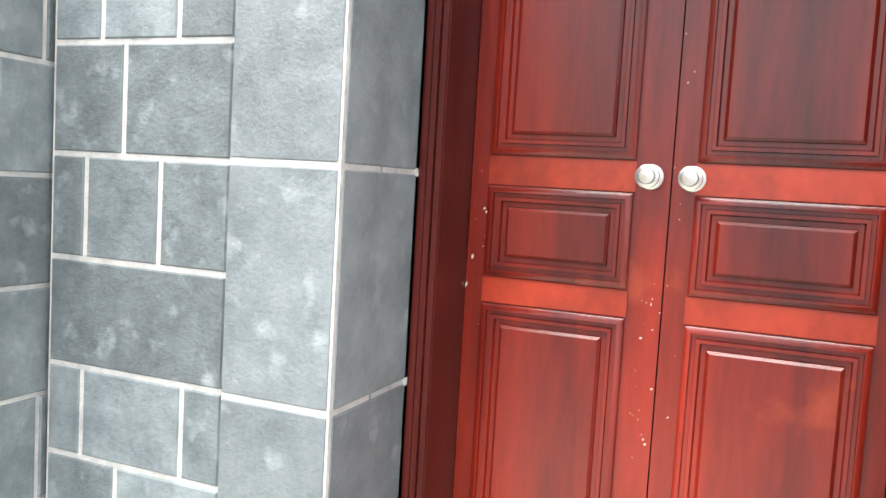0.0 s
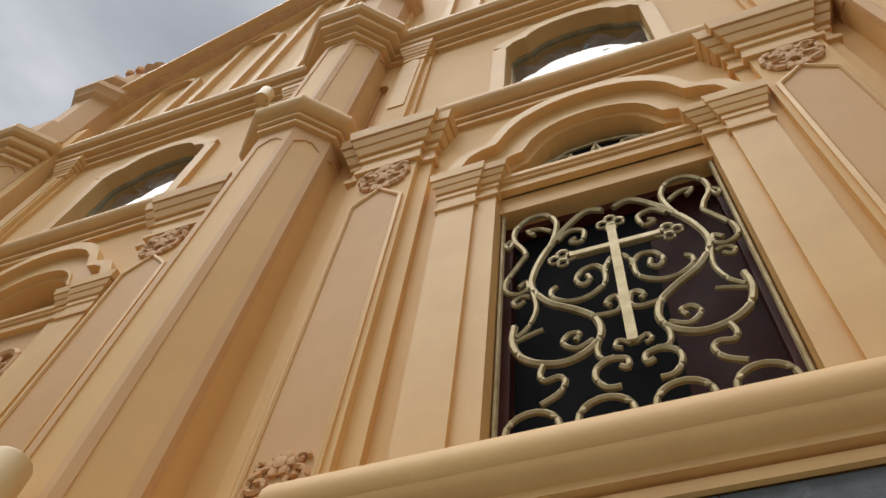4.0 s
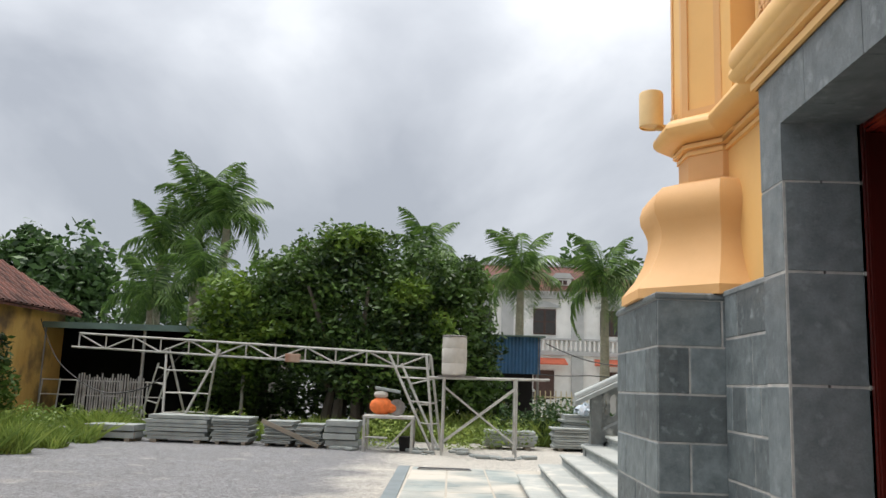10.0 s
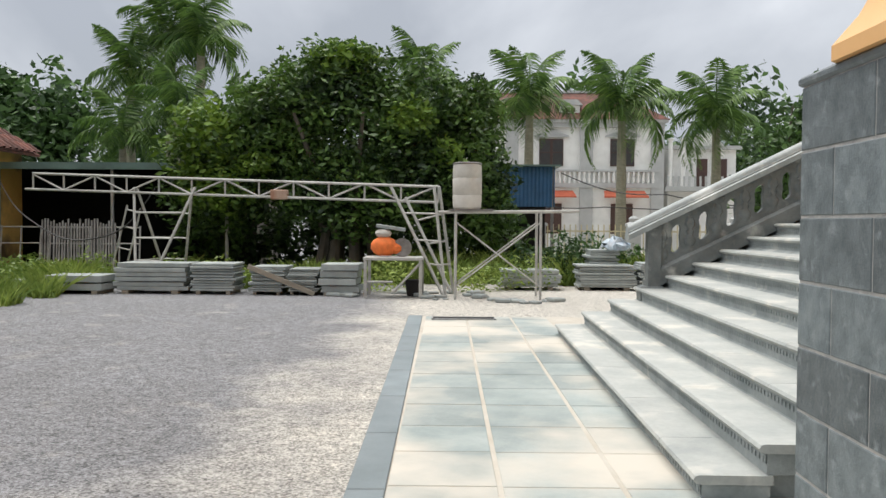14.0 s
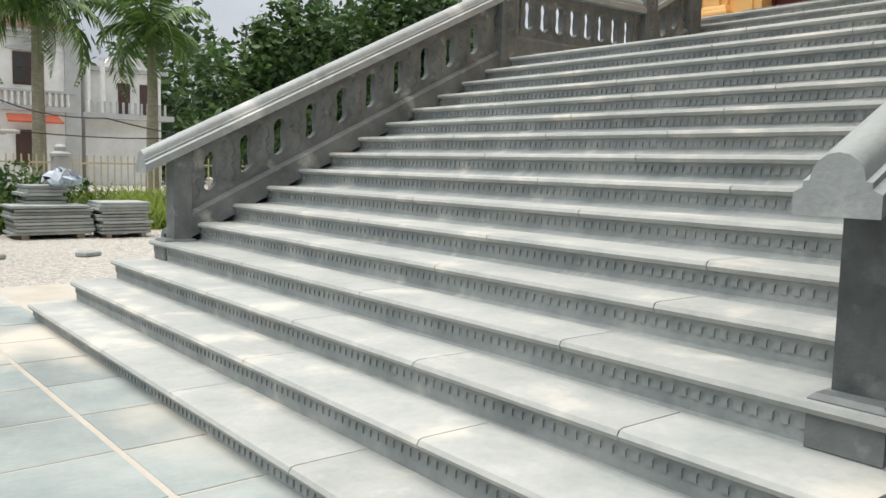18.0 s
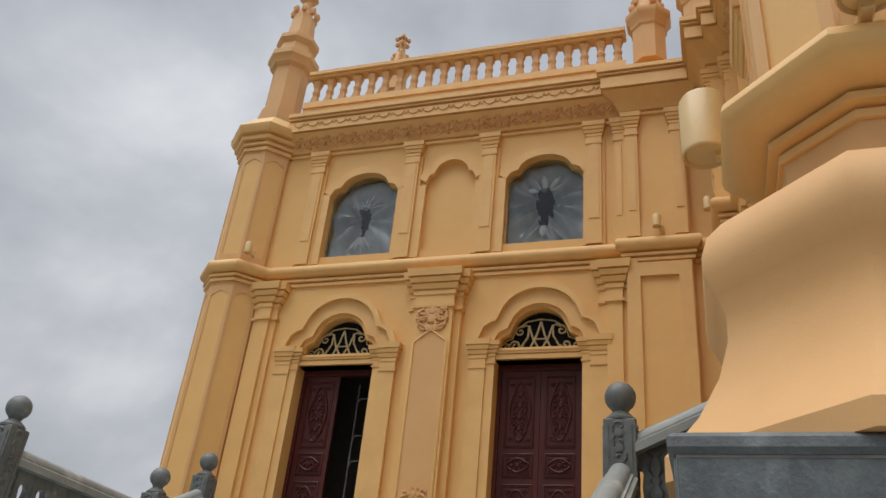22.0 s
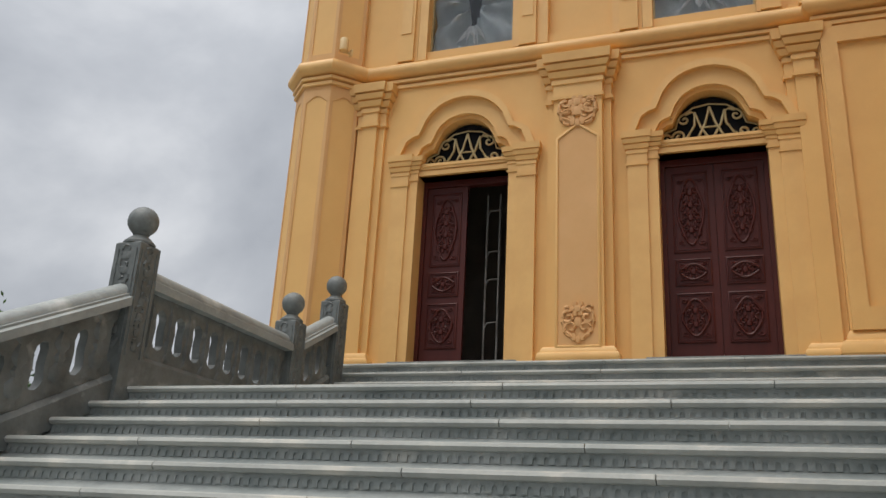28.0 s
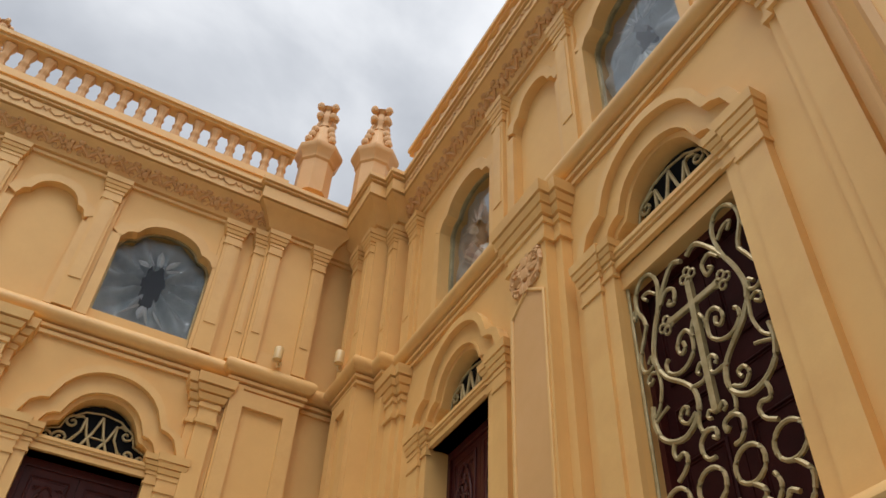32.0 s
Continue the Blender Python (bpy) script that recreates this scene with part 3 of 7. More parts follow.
def pilaster(frame_m, c, w, out, orn=True, base=FLOOR, low=0.47):
    """A storey-high pilaster with a pointed panel, carved ornaments and a stepped capital."""
    t = thing("pilaster", frame_m @ pose(c, 0, 0), "yellow stucco pilaster with peach panel, carved ornaments and stepped capital" if orn else "plain yellow stucco half pilaster with stepped capital", "pilaster")
    part("side_strip", G().box(-w / 2 - 0.10, w / 2 + 0.10, -out * 0.5, 0, base, 7.5), STUCCO, t)
    part("shaft", G().box(-w / 2, w / 2, -out, -out * 0.5, base, 7.5), STUCCO, t)
    if orn:
        q = w / 2 - 0.035
        house = lambda e, y: [(-q + e, y, base + 0.16 + e), (q - e, y, base + 0.16 + e), (q - e, y, 6.56 - e * 0.4), (0, y, 6.77 - e * 1.2), (-q + e, y, 6.56 - e * 0.4)]
        part("panel", G().quad_strip([house(0.03, -out - 0.004), house(0.03, -out)], True, True), STUCCO_PANEL, t, "peach sunk panel with pointed head")
        part("panel_rim", G().quad_strip([house(0.0, -out), house(0.0, -out - 0.016), house(0.010, -out - 0.022), house(0.026, -out - 0.022), house(0.036, -out - 0.012), house(0.036, -out)], True), STUCCO_TRIM, t)
        ornament(t, 0, 6.93, w * 0.86, 0.40, -out - 0.012, seed=3)
        ornament(t, 0, base + low, w * 0.66, 0.50, -out - 0.014, seed=5)
    part("capital", capital(G(), -w / 2, w / 2, out, 7.12, 0.64), STUCCO_TRIM, t)
    part("capital_wing", capital(G(), -w / 2 - 0.10, w / 2 + 0.10, out * 0.5, 7.122, 0.637), STUCCO_TRIM, t)
    foot = ((0, 0.06), (0.03, 0.075), (0.07, 0.075), (0.10, 0.06), (0.11, 0.04), (0.14, 0.035), (0.18, 0.004))
    part("foot", G().quad_strip([[(-w / 2 - 0.1 - e, 0, base + z), (-w / 2 - 0.1 - e, -out - e, base + z), (w / 2 + 0.1 + e, -out - e, base + z), (w / 2 + 0.1 + e, 0, base + z)] for z, e in foot], True, True), STUCCO_TRIM, t)
    return t


def surround(frame_m, c):
    """Side pilasters, lintel and shouldered arch round an opening."""
    t = thing("opening_surround", frame_m @ pose(c, 0, 0), "yellow stucco surround with side pilasters, lintel and shouldered arch", "surround")
    for s in (-1, 1):
        a, b = sorted((s * HW, s * (HW + 0.13)))
        part("inner_jamb", G().box(a, b, -0.05, 0.0, 3.50, 6.35), STUCCO_TRIM, t)
        part("inner_capital", capital(G(), a, b, 0.05, 6.24, 0.34, 0.62), STUCCO_TRIM, t)
        a, b = sorted((s * (HW + 0.13), s * (HW + 0.37)))
        part("side_pilaster", G().box(a, b, -0.08, 0.0, 3.50, 6.35), STUCCO_TRIM, t)
        part("capital", capital(G(), a, b, 0.08, 6.16, 0.455, 0.5), STUCCO_TRIM, t)
    beam = ((DZ, -0.03), (6.385, -0.03), (6.385, -0.012), (6.40, -0.012), (6.405, -0.045), (6.435, -0.045), (6.44, -0.06), (LB - 0.02, -0.06))
    part("lintel", G().quad_strip([[(-HW, 0.38, z), (-HW, y, z), (HW, y, z), (HW, 0.36, z)] for z, y in beam], True, True), STUCCO_TRIM, t)
    curve = lambda e: arch(HW + e, 6.59, 0.19 + 0.47 * e, 0.38 + 0.52 * e, 0.66)
    part("archivolt", G().band(curve(0.03), curve(0.36), -0.05, 0.0), STUCCO_TRIM, t)
    part("arch_bead", G().band(curve(0.03), curve(0.06), -0.065, -0.05), STUCCO_TRIM, t)
    part("arch_rim", G().band(curve(0.27), curve(0.37), -0.125, -0.05), STUCCO_TRIM, t)
    return t


def upper_frame(frame_m, c, hw, blind):
    t = thing("upper_window_surround", frame_m @ pose(c, 0, 0), "yellow stucco arched hood over a blind niche" if blind else "yellow stucco arched hood over an upper window", "surround")
    inner, outer = WTOP(hw, 1.0, 0.1 if blind else 0), WTOP(hw + 0.13, 1.12, 0.10 if not blind else 0.18)
    part("hood", G().band(inner, outer, -0.05, 0.0), STUCCO_TRIM, t)
    for s in (-1, 1):
        a, b = sorted((s * hw, s * (hw + 0.13)))
        part("jamb", G().box(a, b, -0.05, 0, 8.15, 9.56), STUCCO_TRIM, t)
    return t


def slim_pilaster(frame_m, c, w=0.24, out=0.09):
    t = thing("slim_pilaster", frame_m @ pose(c, 0, 0), "slim yellow stucco pilaster beside the upper windows", "pilaster")
    part("side_strip", G().box(-w / 2 - 0.05, w / 2 + 0.05, -0.04, 0, 8.15, 10.2), STUCCO, t)
    part("shaft", G().box(-w / 2, w / 2, -out, -0.04, 8.15, 10.2), STUCCO, t)
    part("panel", G().prism([(-w / 2 + 0.04, 8.6), (w / 2 - 0.04, 8.6), (w / 2 - 0.04, 9.96), (0, 10.06), (-w / 2 + 0.04, 9.96)], -out - 0.012, -out), STUCCO_TRIM, t)
    g = G()
    capital(g, -w / 2, w / 2, out, 10.04, 0.43, 0.5)
    part("capital", g, STUCCO_TRIM, t)


for m, c, below, above in BAYS:
    surround(m, c)
    upper_frame(m, c, 0.64, False)
for m, c in ((M_TRANS, 2.785), (M_NORTH, -4.9)):
    pilaster(m, c, 0.62, 0.22, base=FLOOR if m is M_TRANS else 3.50)
    upper_frame(m, c, 0.44, True)
    for d in (-0.72, 0.66):
        slim_pilaster(m, c + d)
for m, c in ((M_TRANS, 0.25), (M_TRANS, 5.20), (M_NORTH, -7.95), (M_NORTH, -1.85), (M_FRONT, 8.2), (M_FRONT, 11.28), (M_FRONT, 12.72), (M_FRONT, 15.9)):
    slim_pilaster(m, c)
for m, c in ((M_TRANS, -0.20), (M_TRANS, 5.5), (M_NORTH, -8.12), (M_NORTH, -1.75)):
    pilaster(m, c, 0.22, 0.12, orn=False, base=FLOOR if m is M_TRANS else 3.50)
for c in (8.3, 11.05, 12.88, 15.68):
    pilaster(M_FRONT, c, 0.46, 0.10, base=3.50, low=0.42)
# panelled corner piers
for m, a, b, d in ((M_TRANS, 5.68, 6.62, 0.14), (M_NORTH, -9.15, -8.45, 0.45)):
    t = thing("corner_pier", m, "panelled yellow stucco corner pier by the inner corner", "pier")
    foot = ((0, 0.09), (0.04, 0.12), (0.11, 0.12), (0.17, 0.09), (0.19, 0.05), (0.24, 0.04), (0.30, 0.004))
    part("foot", G().quad_strip([[(a - e, 0, FLOOR + z), (a - e, -d - e, FLOOR + z), (b + e, -d - e, FLOOR + z), (b + e, 0, FLOOR + z)] for z, e in foot], True, True), STUCCO_TRIM, t)
    slim = [(a + 0.03, a + 0.22, d + 0.07), (b - 0.22, b - 0.03, d + 0.07)]
    slim += [(a - 0.16, a - 0.002, 0.10)] if d < 0.2 else [(b + 0.04, b + 0.21, 0.26)]
    for x0, x1, o in slim:
        y1 = -d if o > d else (-0.20 if d > 0.2 else 0)
        part("slim_shaft", G().box(x0, x1, -o, y1, 8.15, 10.2), STUCCO, t)
        part("slim_panel", G().prism([(x0 + 0.04, 8.6), (x1 - 0.04, 8.6), (x1 - 0.04, 9.94), ((x0 + x1) / 2, 10.0), (x0 + 0.04, 9.94)], -o - 0.012, -o), STUCCO_TRIM, t)
        part("capital", capital(G(), x0, x1, o, 10.04, 0.43, 0.5), STUCCO_TRIM, t)
    for z0, z1 in ((FLOOR, 7.80), (8.15, 10.50)):
        part("shaft", G().box(a, b, -d, 0, z0, z1), STUCCO, t)
        if d > 0.2:
            part("side_step", G().box(b, b + 0.23, -0.20, 0, z0, z1), STUCCO, t)
        if z0 > 8:
            part("lower_rail", G().box(a + 0.22, b - 0.22, -d - 0.03, -d, z0, z0 + 0.22), STUCCO_TRIM, t)
            continue
        g = G()
        for x0, x1 in ((a + 0.02, a + 0.20), (b - 0.20, b - 0.02)):
            g.box(x0, x1, -d - 0.05, -d, z0 + 0.3, z1 - 0.10)
        g.box(a + 0.20, b - 0.20, -d - 0.05, -d, z1 - 0.32, z1 - 0.10).box(a + 0.20, b - 0.20, -d - 0.05, -d, z0 + 0.3, z0 + 0.55)
        part("panel_rim", g, STUCCO_TRIM, t)

# ---- ground ----
GRAVEL = mat("gravel", (0.195, 0.197, 0.207), 0.95, var=0.75, scale=0.9, bump=1.0, fine=34, color2=(0.165, 0.165, 0.17), stain=((0.29, 0.28, 0.265), 1.6, 0.60))


def sand_drift(m, color):
    """Pale sand spilt over the gravel beside the kerb, with a ragged edge."""
    n, l = m.node_tree.nodes, m.node_tree.links
    b = n["Principled BSDF"]
    old = b.inputs["Base Color"].links[0].from_socket
    co, sep, noise, add, rng, mx = (n.new(k) for k in ("ShaderNodeTexCoord", "ShaderNodeSeparateXYZ", "ShaderNodeTexNoise", "ShaderNodeMath", "ShaderNodeMapRange", "ShaderNodeMix"))
    noise.inputs["Scale"].default_value, noise.inputs["Detail"].default_value = 0.9, 8
    add.operation = "MULTIPLY_ADD"
    add.inputs[1].default_value = 3.2
    rng.inputs["From Min"].default_value, rng.inputs["From Max"].default_value, rng.inputs["To Max"].default_value = -1.6, -0.3, 0.85
    l.new(co.outputs["Object"], sep.inputs["Vector"])
    l.new(co.outputs["Object"], noise.inputs["Vector"])
    l.new(noise.outputs["Fac"], add.inputs[0])
    l.new(sep.outputs["X"], add.inputs[2])
    l.new(add.outputs[0], rng.inputs["Value"])
    mx.data_type = "RGBA"
    l.new(rng.outputs["Result"], mx.inputs["Factor"])
    l.new(old, mx.inputs["A"])
    mx.inputs["B"].default_value = (*color, 1)
    l.new(mx.outputs["Result"], b.inputs["Base Color"])


sand_drift(GRAVEL, (0.46, 0.435, 0.385))
PAVER = mat("paving_slab", (0.32, 0.355, 0.342), 0.6, var=0.2, scale=1.6, bump=0.25, fine=26, color2=(0.19, 0.23, 0.225), rand=0.14, stain=((0.52, 0.485, 0.42), 0.6, 0.43), world_fixed=True)
KERB = mat("kerb_slate", (0.20, 0.235, 0.25), 0.6, var=0.12, scale=2, bump=0.2, color2=(0.14, 0.17, 0.18), rand=0.08, world_fixed=True)
SAND = mat("sand_bed", (0.50, 0.475, 0.42), 0.95, var=0.15, scale=1.5, bump=0.4, fine=80, color2=(0.40, 0.36, 0.30))
g = G()
g.quad_strip([[(x, y, 0.0) for x in (-900, -60, -20, -2.3, 30, 900)] for y in (-900, -40, 0, 40, 900)])
solid("ground", g, GRAVEL, "grey gravel yard strewn with pale sand", "ground", sharp=0)
def grains(m, scale, low, high, amount):
    """Speckle of single light and dark grains over a material."""
    n, l = m.node_tree.nodes, m.node_tree.links
    b = n["Principled BSDF"]
    old = b.inputs["Base Color"].links[0].from_socket
    co, cell, rough, rng, mx = (n.new(k) for k in ("ShaderNodeNewGeometry", "ShaderNodeTexVoronoi", "ShaderNodeTexNoise", "ShaderNodeMapRange", "ShaderNodeMix"))
    cell.inputs["Scale"].default_value = scale
    rough.inputs["Scale"].default_value, rough.inputs["Detail"].default_value, rough.inputs["Roughness"].default_value = scale * 0.12, 8, 0.8
    l.new(co.outputs["Position"], cell.inputs["Vector"])
    l.new(co.outputs["Position"], rough.inputs["Vector"])
    sep, add = n.new("ShaderNodeSeparateColor"), n.new("ShaderNodeMath")
    l.new(cell.outputs["Color"], sep.inputs["Color"])
    add.operation = "MULTIPLY_ADD"
    add.inputs[1].default_value = 0.45
    l.new(sep.outputs["Red"], add.inputs[0])
    l.new(rough.outputs["Fac"], add.inputs[2])
    rng.inputs["From Min"].default_value, rng.inputs["From Max"].default_value = 0.45, 1.0
    rng.inputs["To Min"].default_value, rng.inputs["To Max"].default_value = low, high
    l.new(add.outputs[0], rng.inputs["Value"])
    mx.data_type, mx.blend_type = "RGBA", "MULTIPLY"
    mx.inputs["Factor"].default_value = amount
    l.new(old, mx.inputs["A"])
    l.new(rng.outputs["Result"], mx.inputs["B"])
    l.new(mx.outputs["Result"], b.inputs["Base Color"])


grains(GRAVEL, 70, 0.35, 1.75, 1.0)
for node in GRAVEL.node_tree.nodes:
    if node.type == "BUMP":
        node.inputs["Distance"].default_value = 0.025
solid("pavement", G().prism([(-1.95, 2.25), (FXL + 0.5, 2.25), (FXL + 0.5, -21), (-1.39, -21)], -0.033, -0.004).move(Matrix.Rotation(math.pi / -2, 4, "X")), SAND, "sandy bedding between the paving slabs", "paving")

# ---- stairs ----
RISE, TREAD_D, NSTEP = 0.167, 0.34, 16
YL, YR = 0.30, -6.20
stairs = thing("staircase", pose(0, 0, 0), "broad grey stone staircase with dotted risers", "staircase", kind="structure")


def stone_step(n_from, axis_x, y0, y1, z, depth, parent, cut=()):
    """One step: a riser block, a rounded tread slab and a row of sunk arches in the riser."""
    st = part("step", G().box(axis_x + 0.03, axis_x + depth + 0.05, y0, y1, z - RISE, z - 0.05), STONE, parent)
    prof = [(axis_x + 0.02, z - 0.05), (axis_x - 0.005, z - 0.045), (axis_x - 0.018, z - 0.025), (axis_x - 0.008, z - 0.006), (axis_x + 0.012, z), (axis_x + depth + 0.06, z)]
    ys = [y0 - 0.02] + list(cut) + [y1 + 0.02]
    for a, b in zip(ys, ys[1:]):
        part("tread", G().quad_strip([[(px, y, pz) for px, pz in prof + [(axis_x + depth + 0.06, z - 0.05)]] for y in (a + 0.003, b - 0.003)], True, True), TREAD, st)
    # a proud band with a row of small arched notches
    g, xf, xb = G(), axis_x + 0.0215, axis_x + 0.03
    k = int((y1 - y0) / 0.058)
    p, zt, zn = (y1 - y0) / k, z - 0.05, z - 0.108
    for i in range(k):
        yy = y0 + i * p
        a, b = yy + 0.27 * p, yy + 0.73 * p
        head = [(a, zn), (a, z - 0.082), (a + 0.12 * p, z - 0.071), (b - 0.12 * p, z - 0.071), (b, z - 0.082), (b, zn)]
        low = [(yy, zn)] + head + [(yy + p, zn)]
        top = [(yy, zt)] + [(h, zt) for h, _ in head] + [(yy + p, zt)]
        g.quad_strip([[(xf, h, v) for h, v in top], [(xf, h, v) for h, v in low], [(xb, h, v) for h, v in low]])
    part("riser_carving", g, STONE, st, sharp=0)
    return st


rnd = random.Random(4)
for i in range(NSTEP):
    cuts, y = [], YR + rnd.uniform(0.5, 1.6)
    while y < YL - 0.5:
        cuts.append(y)
        y += rnd.uniform(1.1, 1.7)
    stone_step(i, i * TREAD_D, YR, YL, (i + 1) * RISE, TREAD_D, stairs, cuts)
LAND = NSTEP * RISE
part("landing", G().box(5.1 + 0.3, 8.2, YR, YL, LAND - 0.3, LAND - 0.002), TREAD, stairs)
part("landing_side", G().box(5.35, 8.2, NYL - 0.02, YR, LAND - 0.3, LAND - 0.002), TREAD, stairs)
for i in range(6):
    stone_step(i, 7.75 + i * 0.28, NYL if i else YR, YL, LAND + (i + 1) * RISE, 0.30, stairs, (-4.6, -3.1, -1.5))
part("top_floor", G().box(9.3, TX + 0.9, NYL, YL + 1.4, FLOOR - 0.25, FLOOR - 0.003), TREAD, stairs)
part("side_mass", G().prism([(0.05, 0.005), (5.6, 0.005), (5.6, LAND - 0.06), (5.2, LAND - 0.06)], YR + 0.05, YL - 0.05), STONE, stairs)
part("landing_mass", G().box(5.4, 9.4, NYL + 0.0, YL - 0.05, 0.005, LAND - 0.3), STONE, stairs)


# ---- stone railings ----
def baluster_run(t, x0, x1, z0, slope, n, top, gap, open_end=False, stone=RAIL):
    """A solid stone run between newels in local x and z: curb, carved uprights with arched slots, cap rail."""
    zb = lambda x: z0 + slope * (x - x0)
    k = 0.5 * 0.05
    part("curb", G().quad_strip([[(x, -0.09, zb(x) - 0.10), (x, -0.09, zb(x) + 0.10), (x, -0.055, zb(x) + 0.14), (x, 0.055, zb(x) + 0.14), (x, 0.09, zb(x) + 0.10), (x, 0.09, zb(x) - 0.10)] for x in (x0, x1)], True, True), stone, t)
    prof = [(-0.135, -0.12), (-0.135, -0.05), (-0.105, -0.035), (-0.105, -0.015)] + [(0.085 * math.cos(math.pi - math.pi * i / 8), 0.085 * math.sin(math.pi * i / 8) - 0.012) for i in range(9)] + [(0.105, -0.015), (0.105, -0.035), (0.135, -0.05), (0.135, -0.12)]
    part("cap_rail", G().quad_strip([[(x, py, zb(x) + top + pz) for py, pz in prof] for x in (x0 - (0.27 if open_end else 0), x1)], True, True), RAIL_CAP, t, "pale worn stone cap rail")
    step = (x1 - x0) / n
    for i in range(n):
        a, b = x0 + i * step, x0 + (i + 1) * step
        w = gap / 2
        lo, hi = 0.12, top - 0.10
        g = G()
        # upright with scalloped sides: slots open half at either end
        outline_l = [(a + w * f, h) for f, h in ((0.0, 0.0), (0.0, 0.19), (0.7, 0.22), (1, 0.28), (0.8, 0.5), (1, 0.66), (0.75, 0.75), (0.0, 0.79), (0.0, 1.0))]
        outline_r = [(b - w * f, h) for f, h in ((0.0, 0.0), (0.0, 0.19), (0.7, 0.22), (1, 0.28), (0.8, 0.5), (1, 0.66), (0.75, 0.75), (0.0, 0.79), (0.0, 1.0))]
        g.quad_strip([[(xa, -0.04, zb(xa) + lo + h * (hi - lo)), (xb, -0.04, zb(xb) + lo + h * (hi - lo)), (xb, 0.04, zb(xb) + lo + h * (hi - lo)), (xa, 0.04, zb(xa) + lo + h * (hi - lo))] for (xa, h), (xb, _) in zip(outline_l, outline_r)], True, True)
        u = part("baluster", g, stone, t)
        m, zc = (a + b) / 2, zb((a + b) / 2)
        ww = min(0.09, (step - gap) * 0.33)
        for s in (-1, 1):
            rings = []
            for h, wk, d in ((0.03, 1.5, 0.006), (0.10, 1.2, 0.022), (0.18, 0.45, 0.012), (0.22, 0.9, 0.024), (0.34, 1.1, 0.03), (0.43, 0.4, 0.012), (0.50, 0.8, 0.024), (0.56, 0.4, 0.012), (0.64, 1.0, 0.03), (0.76, 0.8, 0.022), (0.82, 0.4, 0.012), (0.90, 1.2, 0.022), (0.97, 1.5, 0.006)):
                zz = zc + lo + h * (hi - lo)
                rings.append([(m - ww * wk, s * 0.038, zz), (m - ww * wk * 0.6, s * (0.04 + d), zz), (m, s * (0.04 + d * 0.55), zz), (m + ww * wk * 0.6, s * (0.04 + d), zz), (m + ww * wk, s * 0.038, zz)])
            part("carved_leaf", G().quad_strip(rings, True, True), stone, u, sharp=60)


def newel(x, y, z, h, label):
    t = thing("newel_post", pose(x, y, z), label, "newel post", "stone newels")
    part("shaft", G().box(-0.125, 0.125, -0.125, 0.125, -0.3, h, 0.012), RAIL, t)
    for s in range(4):
        g = G()
        for i in range(7):
            zz = 0.3 + i * (h - 0.42) / 6
            g.ball(0, -0.125, zz, 0.045, 7, sy=0.35)
            g.tube(scroll(0.0, zz + 0.05, 0.06, i * 1.7, 0.9, 1 if i % 2 else -1, 8, -0.127), 0.012, 4)
        for xx in (-0.09, 0.09):
            g.box(xx - 0.008, xx + 0.008, -0.133, -0.12, 0.22, h - 0.06)
        part("carved_face", g.move(Matrix.Rotation(s * math.pi / 2, 4, "Z")), RAIL, t)
    part("neck", G().lathe([(0.13, h), (0.13, h + 0.02), (0.10, h + 0.05), (0.06, h + 0.085), (0.075, h + 0.11)], 14), RAIL, t)
    part("ball", G().ball(0, 0, h + 0.215, 0.128, 20), RAIL, t, "round grey stone ball")
    return t


RYL, RYR = 0.11, -6.0
SL = RISE / TREAD_D
for y, lab in ((RYL, "sloping carved grey stone railing beside the stairs"), (RYR, "sloping carved grey stone railing with a worn rounded cap")):
    t = thing("stair_railing", pose(0, y, 0), lab, "railing", "stone railings")
    s = 1 if y > -3 else -1
    # the right-hand railing gets the copy with shade in its colour
    stone = RAIL if s > 0 else SHADED_RAIL
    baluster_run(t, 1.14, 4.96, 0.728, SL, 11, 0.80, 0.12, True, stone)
    part("foot_block", G().box(1.03, 1.33, -0.127, 0.127, 0.49, 0.69, 0.018), RAIL, t)
    edge = (YL if s > 0 else YR)
    part("side_plate", G().prism([(1.15, 0.0), (5.1, 0.0), (5.1, 0.60 + SL * 4.16), (1.15, 0.712)], edge - y - 0.02 if s > 0 else edge - y - 0.035, edge - y + 0.035 if s > 0 else edge - y + 0.02), stone, t)
    part("stringer", G().quad_strip([[(x, s * 0.08, 0.50 + SL * (x - 0.92)), (x, s * 0.30, 0.50 + SL * (x - 0.92)), (x, s * 0.30, 0.60 + SL * (x - 0.92)), (x, s * 0.25, 0.64 + SL * (x - 0.92)), (x, s * 0.08, 0.66 + SL * (x - 0.92))] for x in (1.15, 4.96)], True, True), stone, t)
    part("end_post", G().box(1.128, 1.29, -0.095, 0.095, 0.50, 1.50, 0.008), stone, t)
    newel(5.08, y, LAND, 1.16, "carved grey stone newel post with a ball at the stair head")
for y in (RYL,):
    t = thing("landing_railing", pose(5.2, y, LAND), "level carved grey stone railing along the landing", "railing", "stone railings")
    baluster_run(t, 0, 2.34, 0.13, 0.0, 9, 0.80, 0.135)
    newel(7.66, y, LAND, 1.16, "carved grey stone newel post with a ball on the landing")
    t = thing("upper_railing", pose(7.78, y, LAND), "short sloping carved grey stone railing by the facade", "railing", "stone railings")
    baluster_run(t, 0, 0.75, 0.22, 0.52, 3, 0.78, 0.11)
    newel(8.65, y, LAND + 0.5, 1.16, "carved grey stone newel post with a ball by the facade")
t = thing("side_railing", pose(5.08, RYR - 0.12, LAND, 0, 0, -90), "short sloping carved grey stone railing between newel and wall", "railing", "stone railings")
